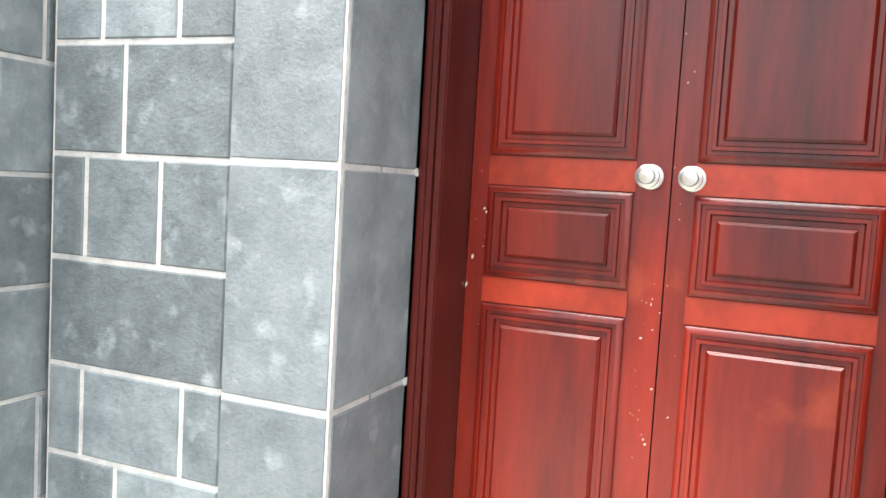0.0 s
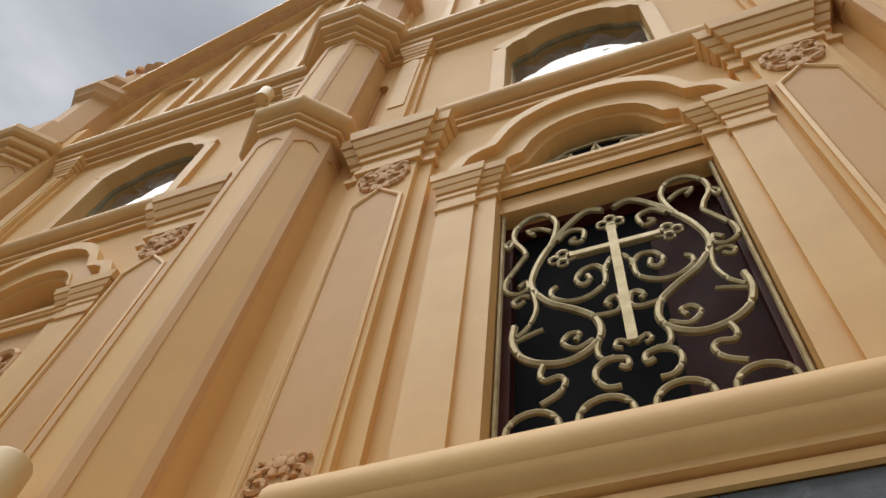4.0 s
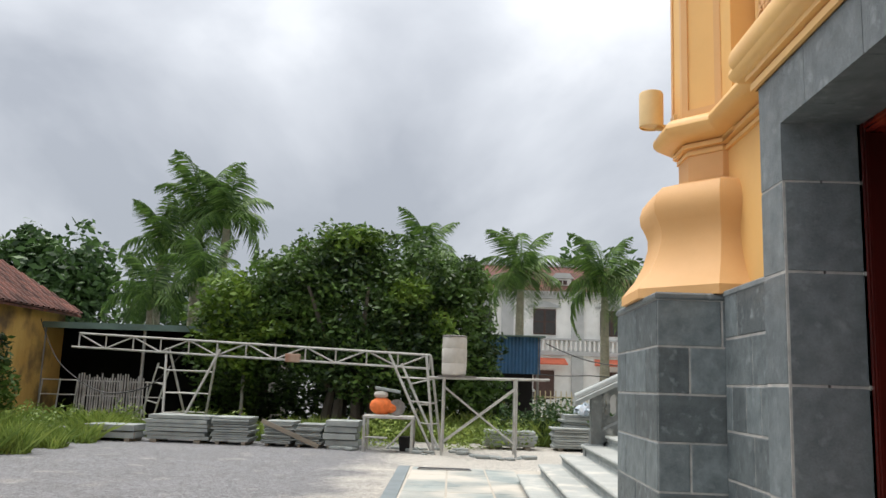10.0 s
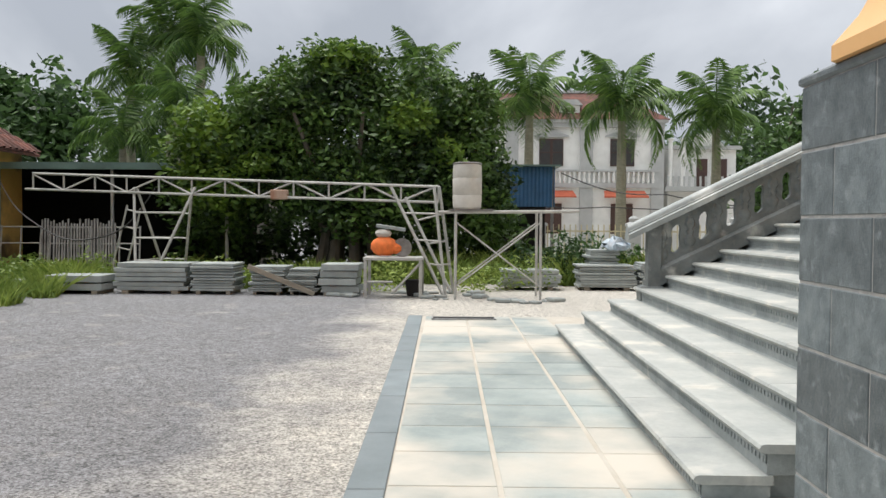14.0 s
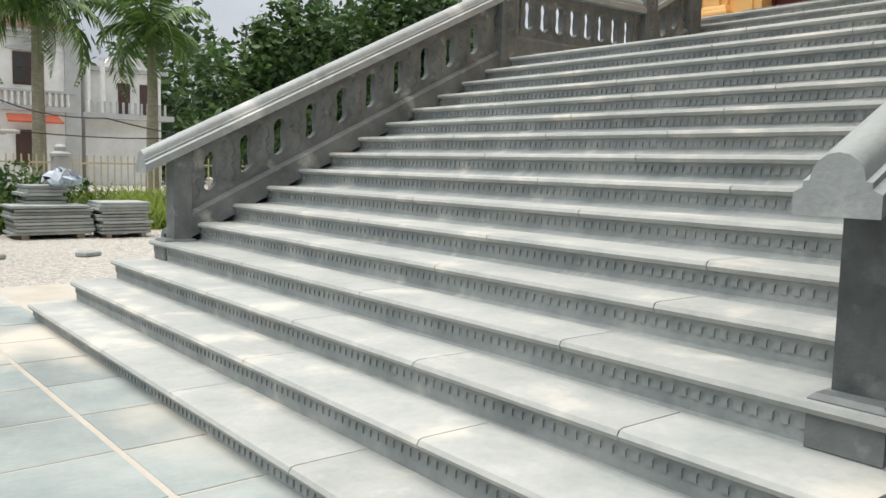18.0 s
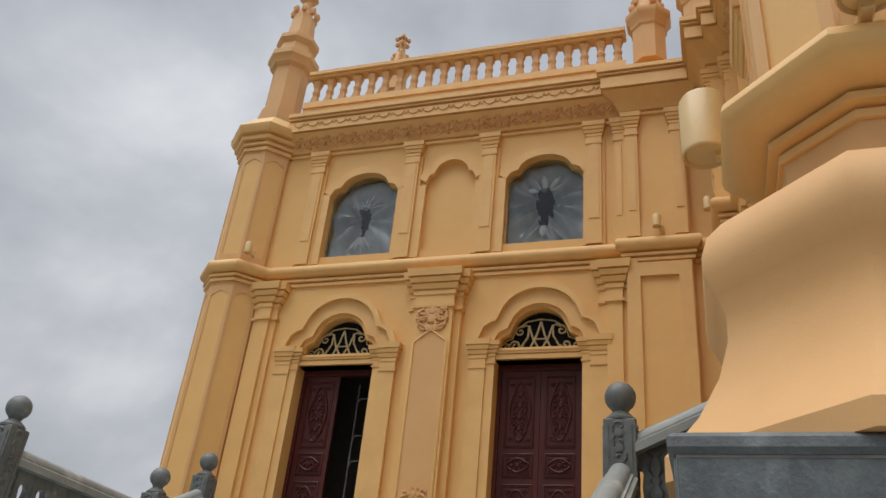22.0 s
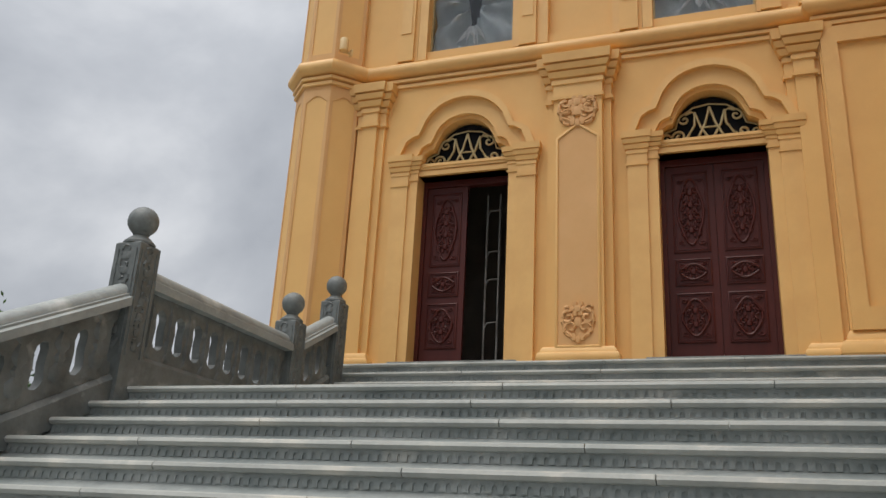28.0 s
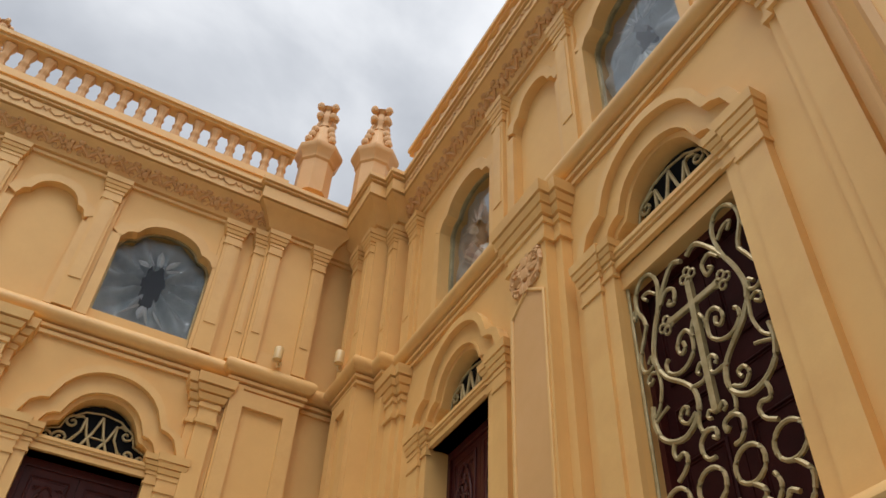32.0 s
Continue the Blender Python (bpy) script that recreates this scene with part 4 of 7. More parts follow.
# this short run, too, has its shade mixed into the stone colour
baluster_run(t, 0, 0.86, 0.22, 0.46, 3, 0.78, 0.10, stone=SHADED_RAIL)
for f in (-1, 1):
    part("ledge", G().quad_strip([[(x, f * 0.088, 0.27 + 0.46 * x), (x, f * 0.118, 0.275 + 0.46 * x), (x, f * 0.118, 0.30 + 0.46 * x), (x, f * 0.088, 0.315 + 0.46 * x)] for x in (0.0, 0.86)], True, True), SHADED_RAIL, t)
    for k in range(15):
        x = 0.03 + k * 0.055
        part("dentil", G().prism([(x, 0.215 + 0.46 * x), (x + 0.032, 0.23 + 0.46 * x), (x + 0.032, 0.278 + 0.46 * x), (x, 0.263 + 0.46 * x)], min(f * 0.088, f * 0.108), max(f * 0.088, f * 0.108)), SHADED_RAIL, t)
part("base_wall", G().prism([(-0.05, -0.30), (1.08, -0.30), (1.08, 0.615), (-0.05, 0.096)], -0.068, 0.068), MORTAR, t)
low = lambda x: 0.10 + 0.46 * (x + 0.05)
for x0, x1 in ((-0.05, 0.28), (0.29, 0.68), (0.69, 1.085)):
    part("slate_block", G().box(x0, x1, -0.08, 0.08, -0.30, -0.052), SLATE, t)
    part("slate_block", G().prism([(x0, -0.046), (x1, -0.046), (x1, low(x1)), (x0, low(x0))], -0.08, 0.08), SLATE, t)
newel(5.05, -7.09, LAND + 0.44, 1.16, "carved grey stone newel post with a ball by the side wall")


# ---- slate base ----
def slab_mesh(w, h, d=0.012):
    e = 0.004
    return G().quad_strip([[(0, 0, 0), (w, 0, 0), (w, 0, h), (0, 0, h)], [(0, -d + e, 0), (w, -d + e, 0), (w, -d + e, h), (0, -d + e, h)], [(e, -d, e), (w - e, -d, e), (w - e, -d, h - e), (e, -d, h - e)]], True, True)


SLABS = {}


def slate_face(parent, m, w, rows, lengths, gap=0.014, seed=0, name="slate_block", material=None):
    """Courses of slate blocks on one upright face; rows are heights from the ground up."""
    rn = random.Random(seed)
    z = 0.0
    for r, h in enumerate(rows):
        x = 0.0
        first = True
        while x < w - 0.02:
            l = rn.choice(lengths)
            if first and r % 2:
                l *= 0.5
            first = False
            if w - x - l < 0.12:
                l = w - x
            key = (round(l, 3), round(h, 3), id(material))
            if key not in SLABS:
                SLABS[key] = slab_mesh(l - gap, h - gap).mesh("slate_block", material or SLATE, 20)
            ob = new(name, SLABS[key])
            ob.parent = parent
            ob.matrix_local = m @ pose(x + gap / 2, 0, z + gap / 2)
            x += l
        z += h


for k, (cx, cy) in enumerate(OC):
    t = thing("slate_pier", pose(cx, cy, 0), "square pier clad in blue-grey slate blocks under a column", "pier")
    e = 0.70
    part("core", G().box(-e + 0.006, e - 0.0, -e + 0.006, e - 0.006, 0.0, 2.13), MORTAR, t, "pale mortar joints")
    part("cap_slab", G().box(-e - 0.012, e, -e - 0.012, e + 0.012, 2.13, 2.176, 0.012), SLATE_FRAME, t)
    rows_h = [0.306] + [0.304] * 6
    slate_face(t, Matrix.Translation((-e + 0.012, e - 0.0, 0)) @ pose(0, 0, 0, 0, 0, -90), 2 * e, rows_h, [0.7], seed=k)
    slate_face(t, Matrix.Translation((-e, -e + 0.012, 0)), 1.1, rows_h, [0.42, 0.55], seed=k + 7)
    slate_face(t, Matrix.Translation((e, e - 0.012, 0)) @ pose(0, 0, 0, 0, 0, 180), 1.40, rows_h, [0.7, 0.52], seed=k + 3)
t = thing("slate_wall", pose(0, 0, 0), "wall base clad in blue-grey slate blocks with pale joints", "wall", kind="structure")
spans = [(-6.62 - 1.40, -8.79), (-10.69, -11.285), (-12.685, -13.28), (-15.18, -15.85), (-17.25, -21)]
for k, (a, b) in enumerate(spans):
    part("backing", G().box(FXL - 0.067, FXL + 0.3, b, a, 0, 2.15), MORTAR, t)
    slate_face(t, Matrix.Translation((FXL - 0.06, a, 0)) @ pose(0, 0, 0, 0, 0, -90), a - b, [0.255, 0.255, 0.25, 0.25, 0.295, 0.28, 0.295, 0.29], [0.25, 0.5, 0.34], gap=0.015, seed=20 + k)
    part("cap_slab", G().box(FXL - 0.08, FXL + 0.1, b, a, 2.15, 2.19, 0.008), SLATE_FRAME, t)
part("backing", G().box(1.7, 5.1, -7.6, NYL + 0.03, 0, 2.9), MORTAR, t)
slate_face(t, Matrix.Translation((5.03, NYL + 0.03, 0)) @ pose(0, 0, 0, 0, 0, 180), 3.4, [0.33] * 8, [0.6, 0.45], seed=50)
part("backing", G().box(5.03, 5.4, -7.0, YR, 0, LAND + 0.02), MORTAR, t)
slate_face(t, Matrix.Translation((5.03, YR + 0.1, 0)) @ pose(0, 0, 0, 0, 0, -90), 0.95, [0.333] * 8, [0.47, 0.35], seed=51)


# ---- basement doors in slate frames ----
def slate_frame(c):
    t = thing("slate_door_frame", pose(0.76, c, 0, 0, 0, -90), "blue-grey slate slab frame round a recessed wooden door", "door frame", kind="structure")
    for s in (-1, 1):
        zs = [0.0, 0.62, 1.009, 1.588, 2.17, 2.652]
        for z0, z1 in zip(zs, zs[1:]):
            a, b = sorted((s * 0.642, s * 0.94))
            part("frame_slab", G().box(a, b, 0, 0.205, z0 + 0.006, z1 - 0.006, 0.005), SLATE_FRAME, t)
            a, b = sorted((s * 0.63, s * 0.75))
            part("reveal_slab", G().box(a, b, 0.016, 0.46, z0 + 0.007, z1 - 0.007, 0.004), SLATE_FRAME, t)
        pts = [(s * 0.632, 2.656), (s * 0.94, 2.656), (s * 0.94, 3.27), (s * 0.632, 2.964)]
        part("corner_slab", G().prism(pts, 0, 0.205), SLATE_FRAME, t)
        a, b = sorted((s * 0.63, s * 0.75))
        part("reveal_slab", G().box(a, b, 0.008, 0.46, 2.656, 2.99, 0.004), SLATE_FRAME, t)
    for x0, x1, y0, y1 in ((-0.632, -0.31, -0.94, -0.31), (-0.304, 0.30, -0.304, 0.30), (0.306, 0.632, 0.306, 0.94)):
        part("head_slab", G().prism([(x0, 2.965), (x1, 2.965), (y1, 3.268), (y0, 3.268)], 0, 0.15), SLATE_FRAME, t)
    part("soffit_slab", G().box(-0.63, 0.63, 0.008, 0.46, 2.968, 3.1), SLATE_FRAME, t)
    part("joint_bed", G().box(-0.937, -0.634, 0.003, 0.198, 0, 2.965).box(0.634, 0.937, 0.003, 0.198, 0, 2.965).box(-0.64, 0.64, 0.004, 0.14, 2.975, 3.25).box(-0.745, -0.634, 0.21, 0.455, 0, 2.955).box(0.634, 0.745, 0.21, 0.455, 0, 2.955), MORTAR, t)
    part("back_wall", G().box(-1.0, -0.63, 0.4, 0.6, 0, 3.3).box(0.63, 1.0, 0.4, 0.6, 0, 3.3).box(-1, 1, 0.4, 0.6, 2.97, 3.3), MORTAR, t)


SILL = [(0, 3.272), (0.02, 3.275), (0.02, 3.318), (0.0, 3.322), (0.0, 3.336), (0.042, 3.34), (0.042, 3.372), (0.01, 3.377), (0.01, 3.392)] + bull(0.03, 3.40, 3.60, 0.085) + [(-0.4, 3.61)]


def panel_rim(g, x0, x1, z0, z1, y, top=None, raised=True):
    """Stepped moulding round a sunk field, with its raised centre; top gives an arched head (shoulder, rise)."""
    def edge(e, yy):
        if not top:
            return [(x0 + e, yy, z0 + e), (x1 - e, yy, z0 + e), (x1 - e, yy, z1 - e), (x0 + e, yy, z1 - e)]
        m, h = 0.5 * (x0 + x1), 0.5 * (x1 - x0) - e
        head = [(m - x, yy, z) for x, z in arch(h, z1 - e, top[0], top[1], 0.62, 24)]
        return [(x0 + e, yy, z0 + e), (x1 - e, yy, z0 + e)] + head
    ring = [(0.0, 0), (0.0, -0.012), (0.012, -0.02), (0.018, -0.02), (0.02, -0.008), (0.03, -0.008), (0.032, -0.016), (0.042, -0.016), (0.046, -0.003), (0.058, -0.003), (0.06, -0.010), (0.068, -0.016), (0.072, -0.016)] if raised else [(0.0, 0), (0.0, -0.012), (0.012, -0.02), (0.018, -0.02), (0.022, -0.006), (0.03, -0.006), (0.032, -0.012), (0.038, -0.012), (0.042, -0.004), (0.05, -0.004)]
    g.quad_strip([edge(e, y + d) for e, d in ring], True, True)


def wooden_door(c):
    t = thing("door_1" if c > 12 else "door_2", pose(1.20, c * -1 - 0.015, 0, 0, 0, -90), "closed red-brown panelled double door with scuffed varnish", "door", kind="structure")
    for s in (-1, 1):
        a, b = sorted((s * 0.575, s * 0.67))
        part("door_jamb", G().box(a, b, -0.02, 0.26, 0, 2.97, 0.006), WOOD_JAMB, t)
        for k in range(3):
            x = s * (0.585 + 0.021 * k)
            part("jamb_bead", G().box(x - 0.008, x + 0.008, -0.036 + 0.006 * abs(k - 1), -0.018, 0, 2.96, 0.003), WOOD_JAMB, t)
    part("door_head", G().box(-0.575, 0.575, -0.02, 0.26, 2.90, 3.0, 0.006), WOOD, t)
    for k in range(3):
        z = 2.912 + 0.021 * k
        part("head_bead", G().box(-0.575, 0.575, -0.036 + 0.006 * abs(k - 1), -0.018, z - 0.008, z + 0.008, 0.003), WOOD, t)
    for s in (-1, 1):
        a, b = (-0.573, -0.002) if s < 0 else (0.002, 0.573)
        leaf = part("door_leaf", G().box(a, b, 0.20, 0.25, 0.03, 2.898, 0.004), WOOD, t)
        m0, m1 = (a + 0.058, b - 0.096) if s < 0 else (a + 0.063, b - 0.056)
        for z0, z1 in ((0.12, 0.20), (1.222, 1.30), (1.567, 1.655)):
            part("cross_rail", G().box(m0 - 0.004, m1 + 0.004, 0.195, 0.202, z0, z1, 0.002), WOOD_RAIL, leaf)
        for z0, z1 in ((0.20, 1.22), (1.302, 1.565)):
            g = G()
            panel_rim(g, m0, m1, z0, z1, 0.20)
            part("panel", g, WOOD, leaf)
        g = G()
        panel_rim(g, m0, m1, 1.657, 2.60, 0.20, (0.075, 0.125))
        part("arched_panel", g, WOOD, leaf)
        kx = -0.055 if s < 0 else 0.055
        kn = G().lathe([(0.034, 0), (0.034, 0.006), (0.015, 0.012), (0.013, 0.035), (0.024, 0.042), (0.031, 0.055), (0.031, 0.07), (0.022, 0.074), (0.020, 0.082), (0.008, 0.084)], 20)
        kn.move(Matrix.Translation((kx, 0.20, 1.612)) @ Matrix.Rotation(math.pi / 2, 4, "X"))
        part("door_knob", kn, CHROME, leaf, "round brushed steel knob")


    # scuffs and paint flecks on the stiles
    rn, g = random.Random(31), G()
    for i in range(46):
        x, z = rn.choice(((-0.035, 1.0), (-0.03, 1.2), (0.04, 1.25), (-0.55, 1.45), (0.04, 1.78), (-0.06, 1.05)))
        x, z, r = x + rn.gauss(0, 0.018), z + rn.gauss(0, 0.12), 0.0006 + 0.0035 * rn.random() ** 3
        tall = rn.uniform(0.6, 2.6)
        g.prism([(x - r, z), (x - 0.3 * r, z - r * tall), (x + r, z - 0.2 * r), (x + 0.5 * r, z + r * tall), (x - 0.4 * r, z + 0.7 * r)], 0.1985, 0.2)
    tagged(part("paint_fleck", g, FLECK, t, "", 0), "small pale scuffs and paint flecks", "", "", "stuff")


for c in (14.23, 9.74):
    slate_frame(-c)
    wooden_door(c)
    # the belt breaks forward over the frame as a sill
    sill = thing("window_sill", pose(0.755, -c, 0, 0, 0, -90), "rounded yellow stucco sill over the slate frame", "sill", kind="structure")
    part("moulding", moulding(G(), SILL, [(0.98, 0.6), (0.98, 0.0), (-0.98, 0.0), (-0.98, 0.6)]), STUCCO_TRIM, sill, sharp=26)

# ---- carved doors of the main floor ----
def carving(parent, x, z, w, h, seed):
    """A carved cartouche in a door panel: shaped rim, leaves, scrolls and a central figure in relief."""
    g = G()
    f = -0.018
    ring = [(x + w * 0.44 * math.cos(2 * math.pi * i / 32) * (1 + 0.08 * math.cos(8 * math.pi * i / 32)), f, z + h * 0.45 * math.sin(2 * math.pi * i / 32) * (1 + 0.05 * math.cos(8 * math.pi * i / 32))) for i in range(33)]
    g.tube(ring, 0.016, 6)
    rn = random.Random(seed)
    levels = max(1, int(h / 0.2))
    for k in range(levels):
        zc = z - h * 0.36 + (k + 0.5) * h * 0.72 / levels
        hh = h * 0.36 / levels
        g.ball(x, f, zc, min(0.034, hh * 0.5), 8, sy=0.5, sz=1.3)
        for s in (-1, 1):
            g.tube(scroll(x + s * 0.055, zc + hh * 0.35, 0.045, math.pi / 2, 1.1, -s, 10, f), 0.014, 5)
            g.tube(scroll(x + s * 0.085, zc - hh * 0.35, 0.038, -math.pi / 2, 1.0, s, 9, f), 0.012, 5)
            g.ball(x + s * rn.uniform(0.03, 0.05), f, zc - hh * 0.75, 0.018, 6, sy=0.5, sz=1.7)
            g.ball(x + s * rn.uniform(0.02, 0.035), f, zc + hh * 0.8, 0.016, 6, sy=0.5, sz=1.5)
    for s in (-1, 1):
        for q in (-1, 1):
            g.tube(scroll(x + s * w * 0.40, z + q * h * 0.44, 0.034, 0, 1.0, s * q, 9, f), 0.008, 4)
            g.ball(x + s * w * 0.30, f, z + q * h * 0.46, 0.014, 6, sy=0.5, sx=1.8)
    return part("carved_relief", g, WOOD_DARK, parent)


def main_door(m, c, opened, number):
    t = thing("door_%d" % number, m @ pose(c, 0.24, 0), "dark red carved double door with one leaf open" if opened else "closed dark red carved wooden double door", "door", kind="structure")
    for s in (-1, 1):
        a, b = sorted((s * 0.585, s * 0.66))
        part("door_jamb", G().box(a, b, -0.03, 0.08, FLOOR, DZ + 0.04, 0.005), WOOD_DARK, t)
    part("door_head", G().box(-0.585, 0.585, -0.03, 0.08, DZ - 0.09, DZ + 0.04, 0.005), WOOD_DARK, t)
    part("threshold", G().box(-0.84, 0.84, -0.44, 0.12, FLOOR - 0.01, FLOOR + 0.045, 0.012), RAIL, t, "dark grey stone threshold slab")
    for s in (-1, 1):
        leaf = part("door_leaf", G().box(-0.29, 0.29, 0, 0.05, FLOOR + 0.08, DZ - 0.09, 0.004), WOOD_DARK, t)
        for k, (z0, z1) in enumerate(((3.98, 4.55), (4.68, 4.98), (5.10, 6.12))):
            g = G()
            panel_rim(g, -0.215, 0.215, z0 - 0.02, z1 + 0.02, 0.0, None, False)
            part("panel", g, WOOD_DARK, leaf)
            carving(leaf, 0, (z0 + z1) / 2, 0.32, z1 - z0 - 0.1, 10 * number + k + (s > 0))
        leaf.location = (s * 0.293, 0, 0)
        if opened and s > 0:
            leaf.location = (0.56, 0.32, 0)
            leaf.rotation_euler = (0, 0, radians(-82))
    if opened:
        gate = thing("folding_gate", m @ pose(c, 0.55, 0), "narrow steel inner gate seen inside the open door", "gate")
        for x in (0.18, 0.36):
            part("upright", G().tube([(x, 0.05, FLOOR + 0.08), (x, 0.05, DZ - 0.1)], 0.014), OLDSTEEL, gate)
        for z in (4.3, 4.9, 5.3, 5.9):
            part("bar", G().tube([(0.18, 0.05, z), (0.22, 0.05, z + 0.08), (0.36, 0.05, z + 0.09)], 0.012), OLDSTEEL, gate)


n_door = 3
for m, c, below, above in BAYS:
    if below.startswith("door"):
        main_door(m, c, below == "door_open", n_door)
        n_door += 1


# ---- gilded grilles ----
def ribbon(parent, name, pts, r=0.016, material=None):
    return part(name, G().tube(pts, r, 6), material or GOLD, parent)


def letters(t, mt, k=1.0):
    """Twined letters between curls, as they fill a lunette."""
    for s in (-1, 1):
        ribbon(t, "letter_stroke", [(s * 0.0, 0, 0.48), (s * 0.06, 0, 0.26), (s * 0.17, 0, 0.02)], 0.017 * k, mt)
        ribbon(t, "letter_stroke", [(s * 0.18, 0, 0.42), (s * 0.12, 0, 0.22), (s * 0.01, 0, 0.02)], 0.017 * k, mt)
        ribbon(t, "letter_stroke", [(s * 0.30, 0, 0.40), (s * 0.22, 0, 0.43), (s * 0.18, 0, 0.40), (s * 0.19, 0, 0.24), (s * 0.27, 0, 0.10), (s * 0.34, 0, 0.03)], 0.017 * k, mt)
        ribbon(t, "scroll", scroll(s * 0.31, 0.33, 0.08, math.pi / 2, 1.2, -s), 0.015 * k, mt)
        ribbon(t, "scroll", scroll(s * 0.38, 0.10, 0.085, math.pi, 1.3, s), 0.017 * k, mt)
        ribbon(t, "scroll", scroll(s * 0.54, 0.085, 0.07, 0, 1.2, -s), 0.015 * k, mt)
        ribbon(t, "rim_arc", [(s * 0.60, 0, 0.02), (s * 0.57, 0, 0.16), (s * 0.42, 0, 0.22), (s * 0.38, 0, 0.36), (s * 0.2, 0, 0.49), (0, 0, 0.52)], 0.012 * k, mt)
    ribbon(t, "letter_bar", [(-0.12, 0, 0.20), (0.12, 0, 0.20)], 0.012 * k, mt)


def lunette(m, c):
    t = thing("lunette_grille", m @ pose(c, 0.11, LB - 0.02), "gilded scrollwork grille in the lunette over the opening", "grille", "lunette grilles")
    letters(t, GOLD)
    # no see-through glass here, the darkness behind the lunette is its colour
    part("backing_pane", G().prism([(x, z - LB) for x, z in LUN(HW - 0.005)] + [(HW, -0.01), (-HW, -0.01)], 0.05, 0.056), PANE, t, "glass pane painted near-black for the unlit space behind")


def cross_scrolls(t, mt, k=1.0):
    """A cross between heart-shaped scrolls, with curls that fill the frame."""
    part("cross_upright", G().box(-0.024, 0.024, -0.02, 0.02, -0.87, 0.20, 0.006), mt, t)
    part("cross_arm", G().box(-0.24, 0.24, -0.018, 0.018, -0.024, 0.024, 0.006), mt, t)
    for x, z in ((-0.28, 0), (0.28, 0), (0, 0.25)):
        g = G()
        for dx, dz in ((0.045, 0), (-0.045, 0), (0, 0.045), (0, -0.045)):
            g.tube([(x + dx + 0.030 * math.cos(a * 0.785), 0, z + dz + 0.034 * math.sin(a * 0.785)) for a in range(9)], 0.011, 5)
        part("trefoil_end", g, mt, t)
    def both(name, pts, r=0.017):
        for s in (-1, 1):
            ribbon(t, name, [(s * x, y, z) for x, y, z in pts], r * k, mt)
    def curve(ctrl, n=22):
        """A smooth line through control points."""
        c2 = [ctrl[0]] + list(ctrl) + [ctrl[-1]]
        out = []
        for i in range(1, len(c2) - 2):
            p0, p1, p2, p3 = (Vector(c2[i + d]) for d in (-1, 0, 1, 2))
            for q in range(n // (len(ctrl) - 1) + 1):
                f = q / (n // (len(ctrl) - 1) + 1)
                v = 0.5 * (2 * p1 + (p2 - p0) * f + (2 * p0 - 5 * p1 + 4 * p2 - p3) * f * f + (3 * p1 - p0 - 3 * p2 + p3) * f ** 3)
                out.append((v.x, 0, v.y))
        out.append((ctrl[-1][0], 0, ctrl[-1][1]))
        return out
    for pts, r in (
            ([(0.03, 0.42), (0.13, 0.46), (0.26, 0.31), (0.36, 0.13), (0.43, -0.05), (0.45, -0.22), (0.37, -0.39), (0.25, -0.50), (0.16, -0.60), (0.13, -0.71), (0.15, -0.80), (0.22, -0.87), (0.31, -0.90), (0.42, -0.87), (0.51, -0.79), (0.55, -0.66), (0.54, -0.54)], 0.020),
            ([(0.53, -0.66), (0.46, -0.63), (0.40, -0.61)], 0.013),
            ([(0.15, -0.80), (0.16, -0.88), (0.14, -0.94), (0.09, -0.94)], 0.015),
            ([(0.17, -0.78), (0.25, -0.82), (0.31, -0.76), (0.28, -0.70), (0.23, -0.71), (0.25, -0.76)], 0.015),
            ([(0.36, 0.12), (0.32, 0.25), (0.30, 0.42), (0.36, 0.55), (0.46, 0.56), (0.54, 0.46), (0.55, 0.33), (0.50, 0.21), (0.48, 0.13)], 0.018),
            ([(0.48, 0.13), (0.54, 0.01), (0.59, -0.10), (0.59, -0.20), (0.53, -0.25), (0.47, -0.22), (0.48, -0.15), (0.52, -0.19)], 0.016),
            ([(0.33, 0.33), (0.40, 0.40), (0.47, 0.40), (0.43, 0.34)], 0.015),
            ([(0.55, 0.33), (0.58, 0.25), (0.60, 0.30), (0.57, 0.34)], 0.014),
            ([(0.30, 0.20), (0.23, 0.28), (0.15, 0.24), (0.17, 0.13), (0.23, 0.15), (0.20, 0.18)], 0.016),
            ([(0.03, -0.12), (0.07, -0.21), (0.08, -0.34), (0.16, -0.42), (0.26, -0.43), (0.34, -0.37), (0.35, -0.30), (0.32, -0.27)], 0.016),
            ([(0.06, -0.25), (0.11, -0.16), (0.18, -0.17), (0.22, -0.25), (0.19, -0.31), (0.15, -0.28), (0.16, -0.23)], 0.016),
            ([(0.16, -0.60), (0.06, -0.61), (0.02, -0.57), (0.03, -0.49), (0.06, -0.48), (0.09, -0.52), (0.07, -0.55)], 0.016),
            ([(0.45, -0.25), (0.43, -0.42), (0.47, -0.56), (0.53, -0.63)], 0.014),
            ([(0.46, -0.30), (0.51, -0.28), (0.55, -0.32), (0.53, -0.36), (0.49, -0.33)], 0.014),
            ([(0.08, -1.14), (0.14, -1.13), (0.18, -1.06), (0.17, -0.99), (0.11, -0.95), (0.04, -0.97), (0.04, -1.03), (0.07, -1.01)], 0.016),
            ([(0.42, -1.15), (0.34, -1.10), (0.31, -1.03), (0.34, -0.99), (0.40, -1.00), (0.42, -0.95), (0.40, -0.88)], 0.016),
            ([(0.01, -0.87), (0.06, -0.83), (0.08, -0.87), (0.05, -0.89)], 0.013)):
        both("scroll", curve(pts, 3 * len(pts)), r)
